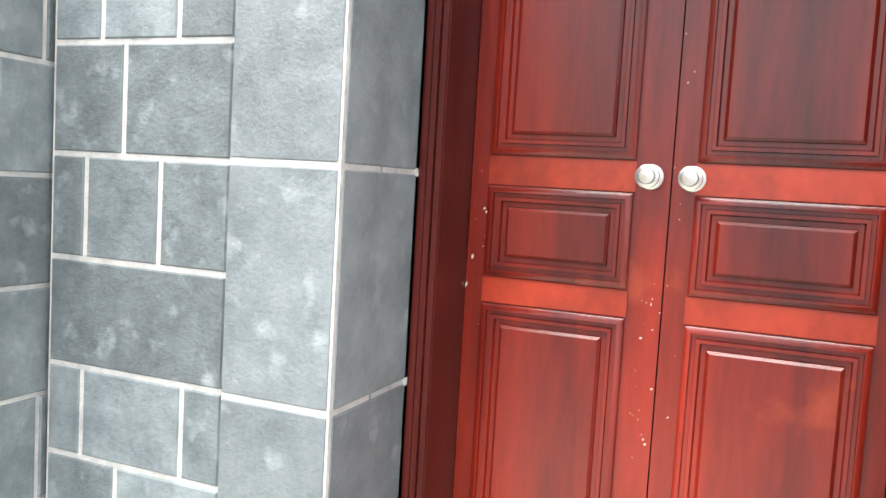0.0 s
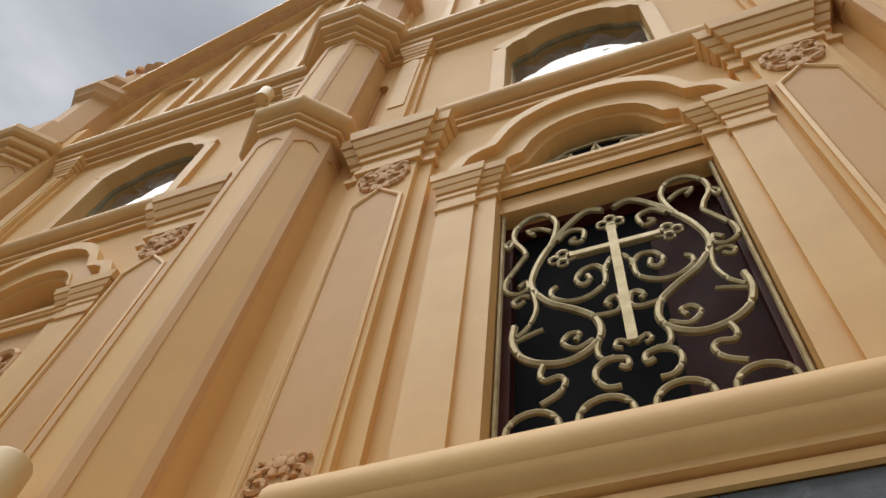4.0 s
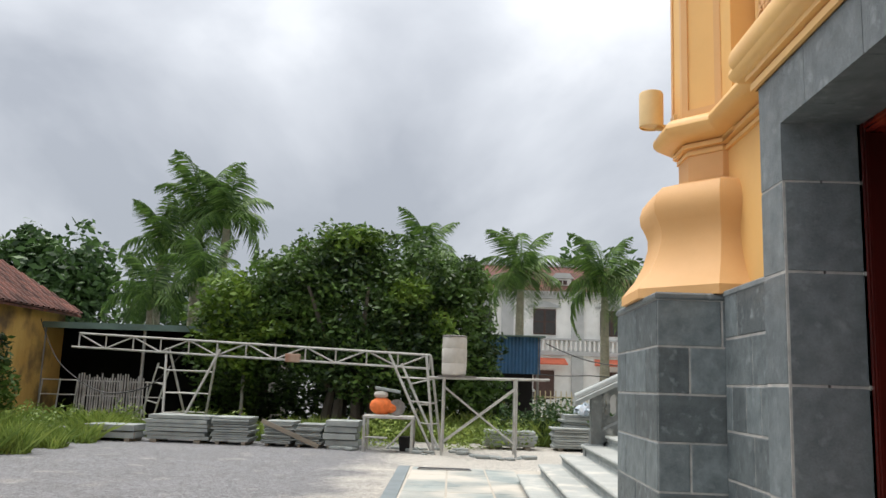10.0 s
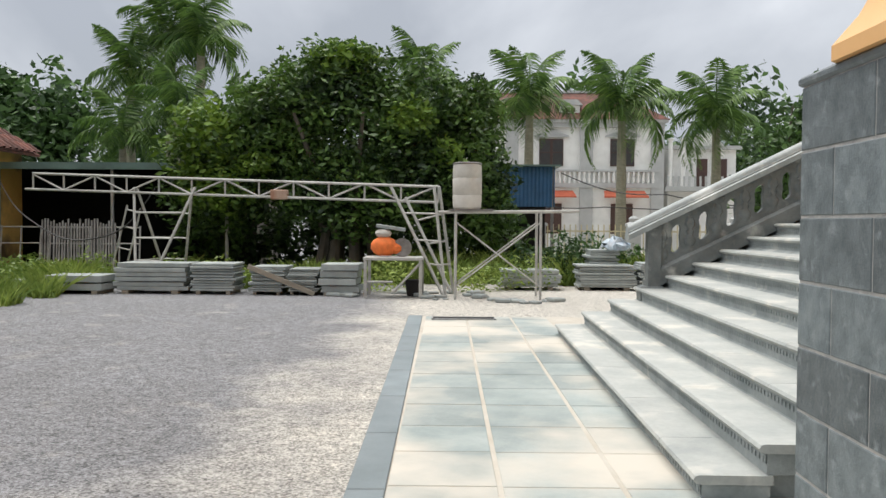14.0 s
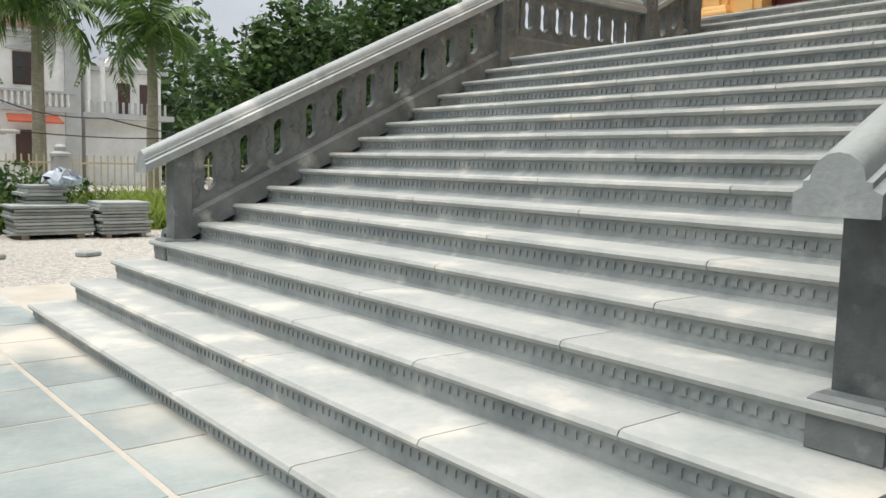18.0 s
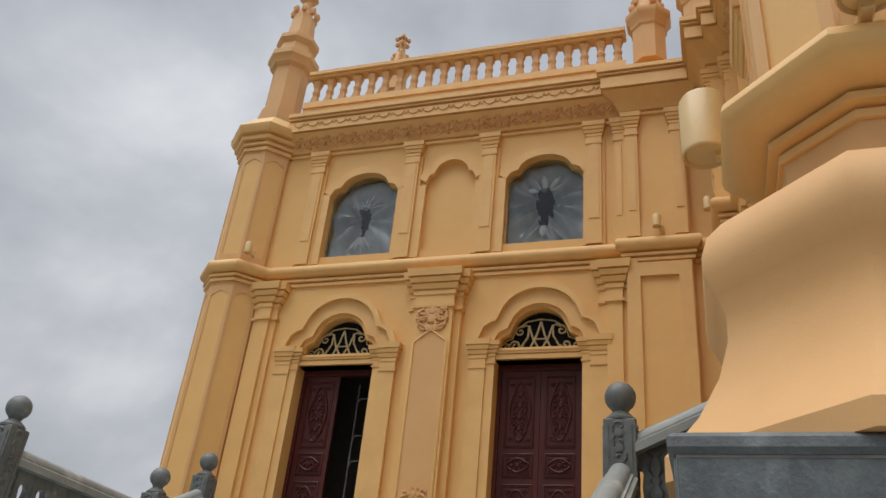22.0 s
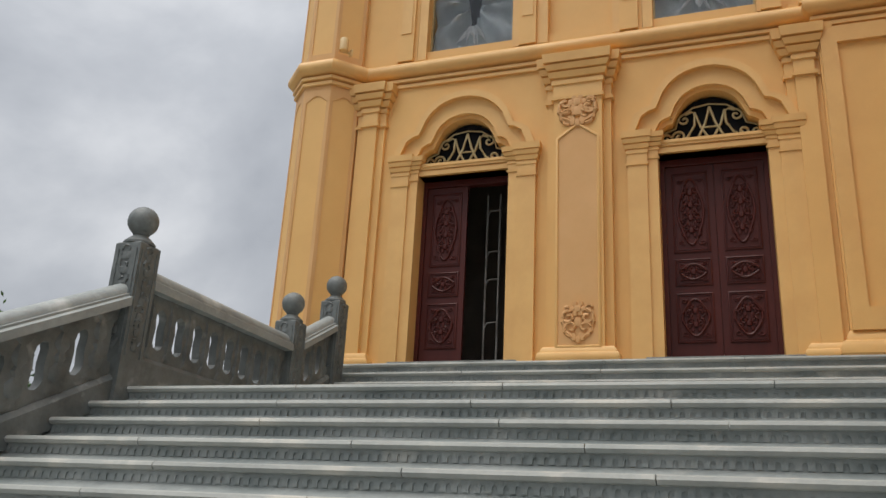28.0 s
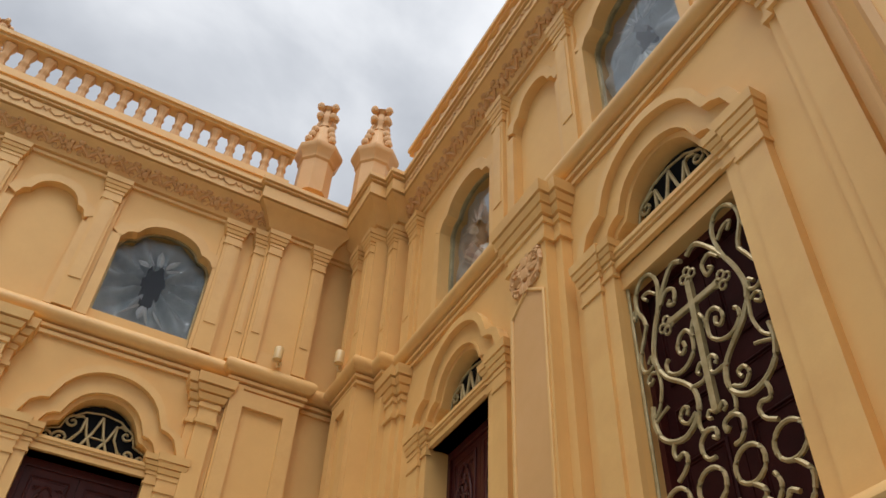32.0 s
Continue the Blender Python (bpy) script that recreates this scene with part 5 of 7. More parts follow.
    # below, the scrolls return upside down round a row of rings
    for x in (-0.46, -0.155, 0.155, 0.46):
        ribbon(t, "ring", [(x + 0.115 * math.cos(math.pi * i / 9), 0, -1.30 + 0.115 * math.sin(math.pi * i / 9)) for i in range(19)], 0.016 * k, mt)
    for pts, r in (
            ([(0.17, -1.96), (0.25, -1.92), (0.31, -1.98), (0.28, -2.04)], 0.015),
            ([(0.15, -1.42), (0.22, -1.50), (0.13, -1.62), (0.15, -1.74), (0.25, -1.83)], 0.018),
            ([(0.46, -1.42), (0.54, -1.52), (0.51, -1.64), (0.42, -1.70), (0.34, -1.64), (0.37, -1.56), (0.43, -1.59)], 0.017),
            ([(0.30, -1.42), (0.33, -1.50), (0.28, -1.58), (0.22, -1.54)], 0.015),
            ([(0.02, -1.46), (0.06, -1.58), (0.03, -1.70), (0.05, -1.82)], 0.016)):
        both("scroll", curve([(x, max(z, -1.85)) for x, z in pts], 3 * len(pts)), r)


def cross_grille(m, c, cz):
    t = thing("window_grille", m @ pose(c, 0.06, cz), "gilded wrought grille with a cross between curling scrolls", "grille", "window grilles")
    cross_scrolls(t, GOLD)
    for s in (-1, 1):
        ribbon(t, "frame_bar", [(s * 0.62, 0, -1.86), (s * 0.62, 0, 0.70)], 0.014)
    ribbon(t, "frame_bar", [(-0.62, 0, 0.70), (0.62, 0, 0.70)], 0.014)


def relief_grille(m, c, cz):
    """The same design carved in stucco on a blind panel."""
    t = thing("carved_panel", m @ pose(c, 0.0, cz), "carved peach stucco cross and scrolls on a blind arched panel", "relief")
    part("ground", G().box(-HW, HW, 0.02, 0.3, FLOOR - cz, DZ - cz + 0.02), STUCCO_PANEL, t)
    cross_scrolls(t, STUCCO_RELIEF, 1.65)
    leaf = G().ball(0, 0, 0, 0.03, 7, sy=0.7, sz=2.2).mesh("leaf", STUCCO_RELIEF, 60)
    for s in (-1, 1):
        for x, z, turn in ((0.44, -0.12, 20), (0.37, -0.36, -50), (0.20, -0.53, -40), (0.54, -0.62, 0), (0.31, 0.22, 30), (0.16, -0.72, 15), (0.30, -0.93, 90), (0.40, -1.05, 20), (0.16, -1.05, -30), (0.48, -1.45, 30), (0.17, -1.6, 0), (0.36, 0.5, -20)):
            ob = part("leaf", leaf, None, t)
            ob.matrix_local = pose(s * x, 0.0, z, 0, s * turn, 0)
    part("lunette_ground", G().box(-HW, HW, 0.19, 0.3, LB - cz, LB - cz + 0.6), STUCCO_PANEL, t)
    inner = thing("lunette_relief", m @ pose(c, 0.17, LB - 0.02), "carved peach stucco letters and curls in a blind lunette", "relief")
    letters(inner, STUCCO_RELIEF, 1.8)


for m, c, below, above in BAYS:
    if below == "relief":
        relief_grille(m, c, 5.45)
        continue
    lunette(m, c)
    if below == "grille":
        cross_grille(m, c, 5.54 if m is M_NORTH else 5.46)
        w = thing("window_frame", m @ pose(c, 0.17, 0), "dark red window shutters and panes behind the grille", "window")
        for s in (-1, 1):
            a, b = sorted((s * (HW - 0.05), s * HW))
            part("frame_side", G().box(a, b, -0.02, 0.05, FLOOR, DZ), WOOD_DARK, w)
        part("frame_head", G().box(-HW + 0.05, HW - 0.05, -0.02, 0.05, 6.06, 6.16), WOOD_DARK, w)
        part("head_block", G().box(-HW, HW, -0.14, 0.18, 6.13, DZ + 0.02), STUCCO_TRIM, w)
        if m is M_NORTH:
            part("shutter", G().box(-HW + 0.05, -0.004, 0.05, 0.09, FLOOR, DZ - 0.06), SHUTTER, w)
            part("shutter", G().box(0.004, HW - 0.05, 0.05, 0.09, FLOOR, DZ - 0.06), SHUTTER, w)
            for s in (-1, 1):
                for z0, z1 in ((3.9, 4.6), (4.8, 5.0), (5.2, 6.05)):
                    g = G()
                    panel_rim(g, s * 0.30 - 0.2, s * 0.30 + 0.2, z0, z1, 0.05, None, False)
                    part("shutter_panel", g, SHUTTER, w)
        else:
            part("shutter", G().box(0.18, HW - 0.05, 0.05, 0.09, FLOOR, DZ - 0.06), SHUTTER, w)
            # this half is a black pane with the dark interior painted in
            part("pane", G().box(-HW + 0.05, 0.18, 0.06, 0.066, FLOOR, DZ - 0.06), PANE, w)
        # added near-black board, paints the gloom behind shutters and pane
        part("painted_dark_back", G().box(-HW - 0.4, HW + 0.4, 1.2, 1.25, FLOOR - 0.2, 7.4), DARK, w)


# ---- upper windows with plastic sheeting ----
def sheet(w, h, seed, hw=0.085, hh=0.30):
    """Crumpled film drawn towards a torn hole in the middle."""
    g, rn = G(), random.Random(seed)
    n = 44
    folds = [(rn.uniform(0, 6.28), rn.uniform(0.02, 0.06), rn.randint(5, 11)) for _ in range(4)]
    wav = lambda z: 1 + 0.28 * math.sin(9 * z + seed) + 0.12 * math.sin(31 * z)
    hole = lambda x, z: ((x + 0.02) / (hw * wav(z))) ** 2 + (abs(z + 0.05) / hh) ** 3
    v = []
    for j in range(n + 1):
        for i in range(n + 1):
            x, z = (i / n - 0.5) * w, (j / n - 0.5) * h
            a, r = math.atan2(z, x), math.hypot(x, z)
            y = sum(am * math.sin(k * a + ph) * math.exp(-2.2 * abs(r - 0.3)) for ph, am, k in folds) * 0.9 + 0.012 * math.sin(23 * x + 9 * z)
            v.append((x, y, z))
    g.v = v
    for j in range(n):
        for i in range(n):
            a = j * n + j + i
            cx, cz = (v[a][0] + v[a + n + 2][0]) / 2, (v[a][2] + v[a + n + 2][2]) / 2
            if hole(cx, cz) > 1:
                g.f.append((a, a + 1, a + n + 2, a + n + 1))
    return g


for k, (m, c, below, above) in enumerate(BAYS):
    t = thing("window_%d" % (k + 1), m @ pose(c, 0.14, 0), "arched upper window covered with torn crumpled plastic film", "window", kind="structure")
    edge = WTOP(0.64)
    inner = [(x * 0.965, z - 0.022) for x, z in edge]
    g = G().band(inner, edge, -0.03, 0.03)
    g.box(-0.64, -0.617, -0.03, 0.03, 8.30, 9.55).box(0.617, 0.64, -0.03, 0.03, 8.30, 9.55).box(-0.64, 0.64, -0.03, 0.03, 8.30, 8.325)
    part("window_frame", g, GOLD, t, "thin bronze window frame")
    part("pane", G().prism(inner + [(0.615, 8.33), (-0.615, 8.33)], 0.0, 0.006), GLASS, t)
    hw, hh = ((0.085, 0.34), (0.13, 0.40), (0.10, 0.30))[min(k, 2)]
    part("plastic_sheet", sheet(1.26, 1.62, k, hw, hh).move(Matrix.Translation((0, 0.10, 9.12))), SHEET, t, "crumpled grey plastic film with a torn hole", 60)
    rnd = random.Random(40 + k)
    g = G()
    wide = 2.4 if k == 1 else 1.0   # the broad tear is held by a few wide folds
    for up, n in ((1, 5), (-1, 4)) if wide > 1 else ((1, 9), (-1, 8)):
        for i in range(n):
            # pale creases that fan out from the ends of the tear
            a = up * math.pi / 2 + (i / (n - 1) - 0.5) * (2.6 if up > 0 else 1.5) + rnd.uniform(-0.1, 0.1)
            p = Vector((-0.02 + hw * 0.8 * math.cos(a), 0, -0.05 + up * hh * 0.78 + 0.05 * math.sin(a)))
            r, w = rnd.uniform(0.16, 0.36), rnd.uniform(0.010, 0.03) * (wide if up > 0 else max(wide, 1.7))
            d, s = Vector((math.cos(a), 0, math.sin(a))), Vector((-math.sin(a), 0, math.cos(a)))
            bend = rnd.uniform(-0.06, 0.06)
            rows = []
            for f in (0.0, 0.2, 0.45, 0.7, 1.0):
                q = p + d * (r * f) + s * (bend * f * f)
                q.z = max(q.z, -0.78)
                e = s * (w * (0.5 + 0.9 * f) * (1 - f ** 3))
                rows.append([(q - e) + Vector((0, 0.055, 0)), q + Vector((0, 0.03 + 0.01 * f, 0)), (q + e) + Vector((0, 0.055, 0))])
            g.quad_strip([[tuple(c) for c in row] for row in rows])
    part("gathered_fold", g.move(Matrix.Translation((0, 0, 9.12))), SHEET_FOLD, t, "whitish gathered creases of plastic film")
    # near-black board close behind the film, the room's darkness put into its colour
    part("painted_dark_board", G().box(-0.9, 0.9, 0.75, 0.8, 8.0, 10.2), DARK, t)

# ---- parapets, gable niches, finials ----
def carved_baluster():
    g = G()
    g.box(-0.075, 0.075, -0.05, 0.05, 0.0, 0.05).box(-0.075, 0.075, -0.05, 0.05, 0.60, 0.66)
    prof = [(0.09, 0.05), (0.095, 0.10), (0.075, 0.20), (0.06, 0.27), (0.075, 0.30), (0.08, 0.33), (0.075, 0.36), (0.06, 0.40), (0.08, 0.50), (0.11, 0.58), (0.09, 0.60)]
    g.lathe([(r, z) for r, z in prof], 8)
    return g.mesh("baluster", STUCCO_RELIEF, 40)


BAL = carved_baluster()


def parapet(m, a, b, label):
    t = thing("parapet", m, label, "balustrade", "roof parapets")
    part("base_wall", G().box(a, b, -0.10, 0.14, 11.30, 11.60), STUCCO_TRIM, t)
    part("base_rail", G().box(a, b, -0.13, 0.14, 11.60, 11.74), STUCCO_TRIM, t)
    part("top_rail", G().box(a, b, -0.10, 0.12, 12.38, 12.44).box(a, b, -0.14, 0.16, 12.44, 12.52), STUCCO_TRIM, t)
    n = int((b - a) / 0.29)
    for i in range(n):
        ob = part("baluster", BAL, None, t)
        ob.matrix_local = pose(a + (i + 0.5) * (b - a) / n, 0.02, 11.73)


parapet(M_TRANS, -0.35, 5.75, "carved yellow stucco balustrade along the transept roof")
parapet(M_NORTH, -8.4, -1.5, "carved yellow stucco balustrade along the side wall roof")


def zigzag(m, a, b, y):
    g, n = G(), int((b - a) / 0.28)
    for i in range(n):
        x = a + i * (b - a) / n
        w = (b - a) / n
        g.tube([(x, y, 11.05), (x + w * 0.12, y, 10.99), (x + w * 0.35, y, 10.955), (x + w * 0.6, y, 10.985), (x + w * 0.7, y, 11.05), (x + w * 0.8, y, 11.00), (x + w * 0.88, y, 10.99), (x + w, y, 11.05)], 0.018, 4)
    return g.move(m)


def frieze(m, a, b):
    g, n = G(), int((b - a) / 0.50)
    for i in range(n):
        x = a + (i + 0.5) * (b - a) / n
        s = len(g.v)
        g.ball(0, 0, 0, 0.075, 8, sy=0.8)
        for k in range(5):
            an = k * 1.2566
            g.ball(0.09 * math.cos(an), 0, 0.09 * math.sin(an), 0.05, 6, sy=0.9)
        for q in (-1, 1):
            g.tube([(q * 0.1, 0, 0), (q * 0.18, 0, 0.07), (q * 0.26, 0, 0), (q * 0.31, 0, -0.07)], 0.036, 5)
            g.tube(scroll(q * 0.2, -0.07, 0.07, 0, 1, q, 8), 0.026, 4)
            g.ball(q * 0.17, 0, 0.13, 0.045, 6, sy=0.8, sx=1.5)
            g.ball(q * 0.27, 0, 0.09, 0.035, 6, sy=0.8, sx=1.4)
        g.move(Matrix.Translation((x, -0.135, 10.685)) @ Matrix.Rotation(radians(42), 4, "X") @ Matrix.Scale(0.85, 4), s)
    return g.move(m)


for nm, m, a, b in (("transept", M_TRANS, -0.3, 5.6), ("north", M_NORTH, -8.3, -1.4)):
    tagged(part("trim_zigzag_" + nm, zigzag(m, a, b, -0.322), STUCCO_RELIEF), "zigzag moulding on the cornice face", "moulding", "", "structure")
    tagged(part("trim_frieze_" + nm, frieze(m, a, b), STUCCO_RELIEF), "carved flower frieze on the coved cornice", "moulding", "", "structure")


def pinnacle(x, y, z, h, label):
    t = thing("roof_finial", pose(x, y, z), label, "finial", "roof finials")
    k, slim = h / 2.0, 0.80
    part("shaft", G().lathe([(r * slim, z) for r, z in ((0.30 * k, 0), (0.30 * k, 0.60 * k), (0.33 * k, 0.63 * k), (0.34 * k, 0.70 * k), (0.40 * k, 0.78 * k), (0.42 * k, 0.82 * k), (0.42 * k, 0.88 * k), (0.33 * k, 0.94 * k), (0.26 * k, 0.99 * k), (0.17 * k, 1.38 * k), (0.11 * k, 1.50 * k))], 8, turn=math.pi / 8), STUCCO_PANEL, t, sharp=30)
    part("bud", G().lathe([(0.11 * k, 1.48 * k), (0.085 * k, 1.60 * k), (0.11 * k, 1.66 * k), (0.10 * k, 1.80 * k), (0.07 * k, 1.88 * k), (0.12 * k, 1.94 * k), (0.03 * k, 2.02 * k)], 8), STUCCO_RELIEF, t)
    for i in range(4):
        a = i * math.pi / 2 + 0.4
        for zz, r in ((1.06, 0.23), (1.20, 0.19), (1.34, 0.16), (1.70, 0.13), (1.90, 0.15)):
            part("crocket", G().ball(r * k * math.cos(a), r * k * math.sin(a), zz * k, 0.062 * k, 7, sz=1.2), STUCCO_RELIEF, t)


pinnacle(9.42, -6.15, 11.58, 2.45, "peach stucco pinnacle over the transept corner pier")
pinnacle(9.0, -7.02, 11.58, 2.45, "peach stucco pinnacle over the side wall pier")
pinnacle(13.0, 0.2, 15.0, 2.0, "peach stucco finial on a tall pedestal behind the parapet")
part("pedestal", G().lathe([(0.42, -3.4), (0.42, -0.14), (0.48, -0.10), (0.48, 0.0)], 8, turn=math.pi / 8), STUCCO_PANEL, bpy.data.objects["roof_finial.002"])

# gable: raking cornice with beads and tall blind arches
rake = thing("raking_cornice", M_FRONT, "sloping yellow stucco gable cornice with a beaded crest", "cornice")
for off, d0, d1, mt in ((0.0, 0.10, 0.20, STUCCO_TRIM), (0.20, 0.22, 0.16, STUCCO_RELIEF), (0.36, 0.34, 0.16, STUCCO_TRIM)):
    for end in (7.3, 16.6):
        part("rake_band", G().prism([(a, ra(a) + h) for a, h in ((min(end, PEAK), off), (max(end, PEAK), off), (max(end, PEAK), off + d1), (min(end, PEAK), off + d1))], -d0, 0.4), mt, rake)
bead = G().ball(0, 0, 0, 0.065, 8).mesh("crest_bead", STUCCO_RELIEF, 60)
for i in range(58):
    ob = part("crest_bead", bead, None, rake)
    x = 7.38 + i * 0.158
    ob.location = (x, -0.27, ra(x) + 0.54)
for k, x in enumerate((8.5, 9.5, 10.5, 11.4, 12.6, 13.6, 14.6)):
    hi = ra(x) - 0.35
    if hi < 11.35:
        continue
    t = thing("gable_niche", M_FRONT @ pose(x, 0, 0), "blind arched yellow stucco niche in the gable", "niche", "gable niches")
    top_i = arch(0.26, hi - 0.25, 0.07, 0.12)
    top_o = arch(0.36, hi - 0.22, 0.09, 0.16)
    part("niche_rim", G().band(top_i, top_o, -0.06, 0.02), STUCCO_TRIM, t)
    part("niche_side", G().box(-0.36, -0.26, -0.06, 0.02, 10.9, hi - 0.2).box(0.26, 0.36, -0.06, 0.02, 10.9, hi - 0.2), STUCCO_TRIM, t)

# ---- spot lamps on the belts ----
LAMP = mat("painted_lamp", (0.74, 0.52, 0.24), 0.4, var=0.06, scale=5, bump=0.03)


def spot(x, y, z, ang, k=1.0):
    t = thing("spot_lamp", pose(x, y, z, 0, 0, ang), "yellow painted cylinder spot lamp on a bracket", "lamp", "facade spot lamps")
    part("housing", G().lathe([(0.105 * k, 0.03 * k), (0.12 * k, 0), (0.128 * k, 0.01 * k), (0.128 * k, 0.37 * k), (0.118 * k, 0.39 * k), (0.0, 0.395 * k)], 22), LAMP, t)
    part("lens_ring", G().lathe([(0.0, 0.045 * k), (0.10 * k, 0.04 * k), (0.106 * k, 0.02 * k)], 18), LAMP, t)
    part("bracket", G().box(0.05 * k, 0.26 * k, -0.03 * k, 0.03 * k, -0.025 * k, 0.035 * k, 0.006).box(0.22 * k, 0.27 * k, -0.07 * k, 0.07 * k, -0.04, 0.14 * k, 0.006), LAMP, t)


spot(1.30, -6.74, 3.60, -90, 0.72)
spot(0.50, -7.21, 3.54, 0, 0.72)
spot(0.52, -12.02, 3.55, 0, 0.72)
for x, y in ((0.52, -7.1), (0.50, -11.75), (9.15, -6.15), (9.0, 0.55), (8.8, -6.88)):
    spot(x, y, 8.21, -30, 0.5)
can = thing("wall_light", pose(TX - 0.36, -6.28, FLOOR + 0.21), "small brushed steel cylinder light beside the door", "lamp")
part("can", G().lathe([(0.075, 0), (0.085, 0.01), (0.085, 0.30), (0.075, 0.31)], 18), CHROME, can)
part("foot", G().box(-0.02, 0.10, -0.03, 0.03, -0.04, 0.0), STEEL, can)

# ---- paving ----
pave_x = [(-1.655, -1.03), (-1.02, -0.355), (-0.345, 0.20)]
skew = lambda y: -0.018 * (y + 6)
road = thing("paving_slabs", pose(0, 0, 0), "grey-green stone paving slabs dusted with sand", "paving", kind="structure")
rnd = random.Random(9)
shared = {}
rows = [2.2, 1.87, 0.95, 0.08]
while rows[-1] > -17:
    rows.append(round(rows[-1] - rnd.choice((0.66, 0.69, 0.70)), 2))
for k, (a, b) in enumerate(pave_x):
    for y, y1 in zip(rows, rows[1:]):
        l = round(y - y1, 2)
        key = (k, l)
        if key not in shared:
            shared[key] = G().box(0.011, b - a - 0.011, -l + 0.011, -0.011, 0, 0.02, 0.003).mesh("paver", PAVER, 20)
        ob = new("paver", shared[key])
        ob.parent, ob.matrix_local = road, pose(a + skew(y), y, 0.018 + rnd.uniform(-0.001, 0.001), 0, 0, 1.03)
    if k == 2:
        y = YR
        while y > -17:
            key = (9, 0.78)
            if key not in shared:
                shared[key] = G().box(0.011, 0.547, -0.767, -0.011, 0, 0.02, 0.003).mesh("paver", PAVER, 20)
            ob = new("paver", shared[key])
            ob.parent, ob.matrix_local = road, pose(0.215 + skew(y), y, 0.018, 0, 0, 1.03)
            y -= 0.78
kerb = thing("kerb", pose(-2.065, 2.25, 0, 0, 0, 1.39), "flush dark slate kerb strip along the paving", "kerb", kind="structure")
ks = G().box(0, 0.215, -1.19, -0.005, 0, 0.045, 0.006).mesh("kerb_stone", KERB, 20)
for i in range(16):
    ob = new("kerb_stone", ks)
    ob.parent, ob.location = kerb, (0, -i * 1.2, 0)
drain = thing("drain_grate", pose(-1.21, 1.86, 0.04, 0, 0, 1.2), "black iron drain grate set in the paving", "drain")
IRON = mat("cast_iron", (0.03, 0.03, 0.03), 0.6, 0.3, var=0.2, scale=8, bump=0.1)
part("grate_frame", G().box(-0.48, 0.48, -0.15, -0.125, 0, 0.018).box(-0.48, 0.48, 0.125, 0.15, 0, 0.018).box(-0.48, -0.455, -0.15, 0.15, 0, 0.018).box(0.455, 0.48, -0.15, 0.15, 0, 0.018), STEEL, drain)
# flat black slab under the bars, paints the darkness of the pit
part("pit", G().box(-0.46, 0.46, -0.13, 0.13, -0.004, 0.012), DARK, drain)
for i in range(19):
    part("bar", G().box(-0.45 + i * 0.05 - 0.009, -0.45 + i * 0.05 + 0.009, -0.13, 0.13, 0.004, 0.018), IRON, drain)

# ---- plants ----
def leaf_mat(name, dark, light, rough=0.45):
    m = bpy.data.materials.new(name)
    m.use_nodes = True
    n, l = m.node_tree.nodes, m.node_tree.links
    b = n["Principled BSDF"]
    geo, ramp, co, big, mix = n.new("ShaderNodeNewGeometry"), n.new("ShaderNodeValToRGB"), n.new("ShaderNodeTexCoord"), n.new("ShaderNodeTexNoise"), n.new("ShaderNodeMath")
    big.inputs["Scale"].default_value = 0.55
    l.new(co.outputs["Object"], big.inputs["Vector"])
    mix.operation = "MULTIPLY_ADD"
    mix.inputs[1].default_value = 0.5
    l.new(geo.outputs["Random Per Island"], mix.inputs[0])
    sub = n.new("ShaderNodeMath")
    sub.operation = "MULTIPLY_ADD"
    sub.inputs[1].default_value, sub.inputs[2].default_value = 1.6, -0.62
    l.new(big.outputs["Fac"], sub.inputs[0])
    l.new(sub.outputs[0], mix.inputs[2])
    ramp.color_ramp.elements[0].position, ramp.color_ramp.elements[0].color = 0.15, (*dark, 1)
    ramp.color_ramp.elements[1].position, ramp.color_ramp.elements[1].color = 0.85, (*light, 1)
    l.new(mix.outputs[0], ramp.inputs["Fac"])
    l.new(ramp.outputs["Color"], b.inputs["Base Color"])
    b.inputs["Roughness"].default_value = rough
    b.inputs["Specular IOR Level"].default_value = 0.35
    tr = n.new("ShaderNodeBsdfTranslucent")
    l.new(ramp.outputs["Color"], tr.inputs["Color"])
    ms = n.new("ShaderNodeMixShader")
    ms.inputs["Fac"].default_value = 0.22
    l.new(b.outputs["BSDF"], ms.inputs[1])
    l.new(tr.outputs["BSDF"], ms.inputs[2])
    l.new(ms.outputs["Shader"], n["Material Output"].inputs["Surface"])
    return m


LEAF = leaf_mat("ficus_leaf", (0.015, 0.036, 0.011), (0.125, 0.225, 0.045))
LEAF_BRIGHT = leaf_mat("young_leaf", (0.06, 0.12, 0.015), (0.22, 0.34, 0.05))
LEAF_FAR = leaf_mat("wood_leaf", (0.022, 0.05, 0.016), (0.10, 0.19, 0.05))
PALM = leaf_mat("palm_leaf", (0.045, 0.10, 0.022), (0.20, 0.33, 0.07))
GRASS = leaf_mat("weed_blade", (0.12, 0.19, 0.035), (0.40, 0.50, 0.12))
BARK = mat("bark", (0.16, 0.14, 0.115), 0.9, var=0.2, scale=5, bump=0.6, color2=(0.08, 0.07, 0.055), stretch=(1, 1, 0.3))


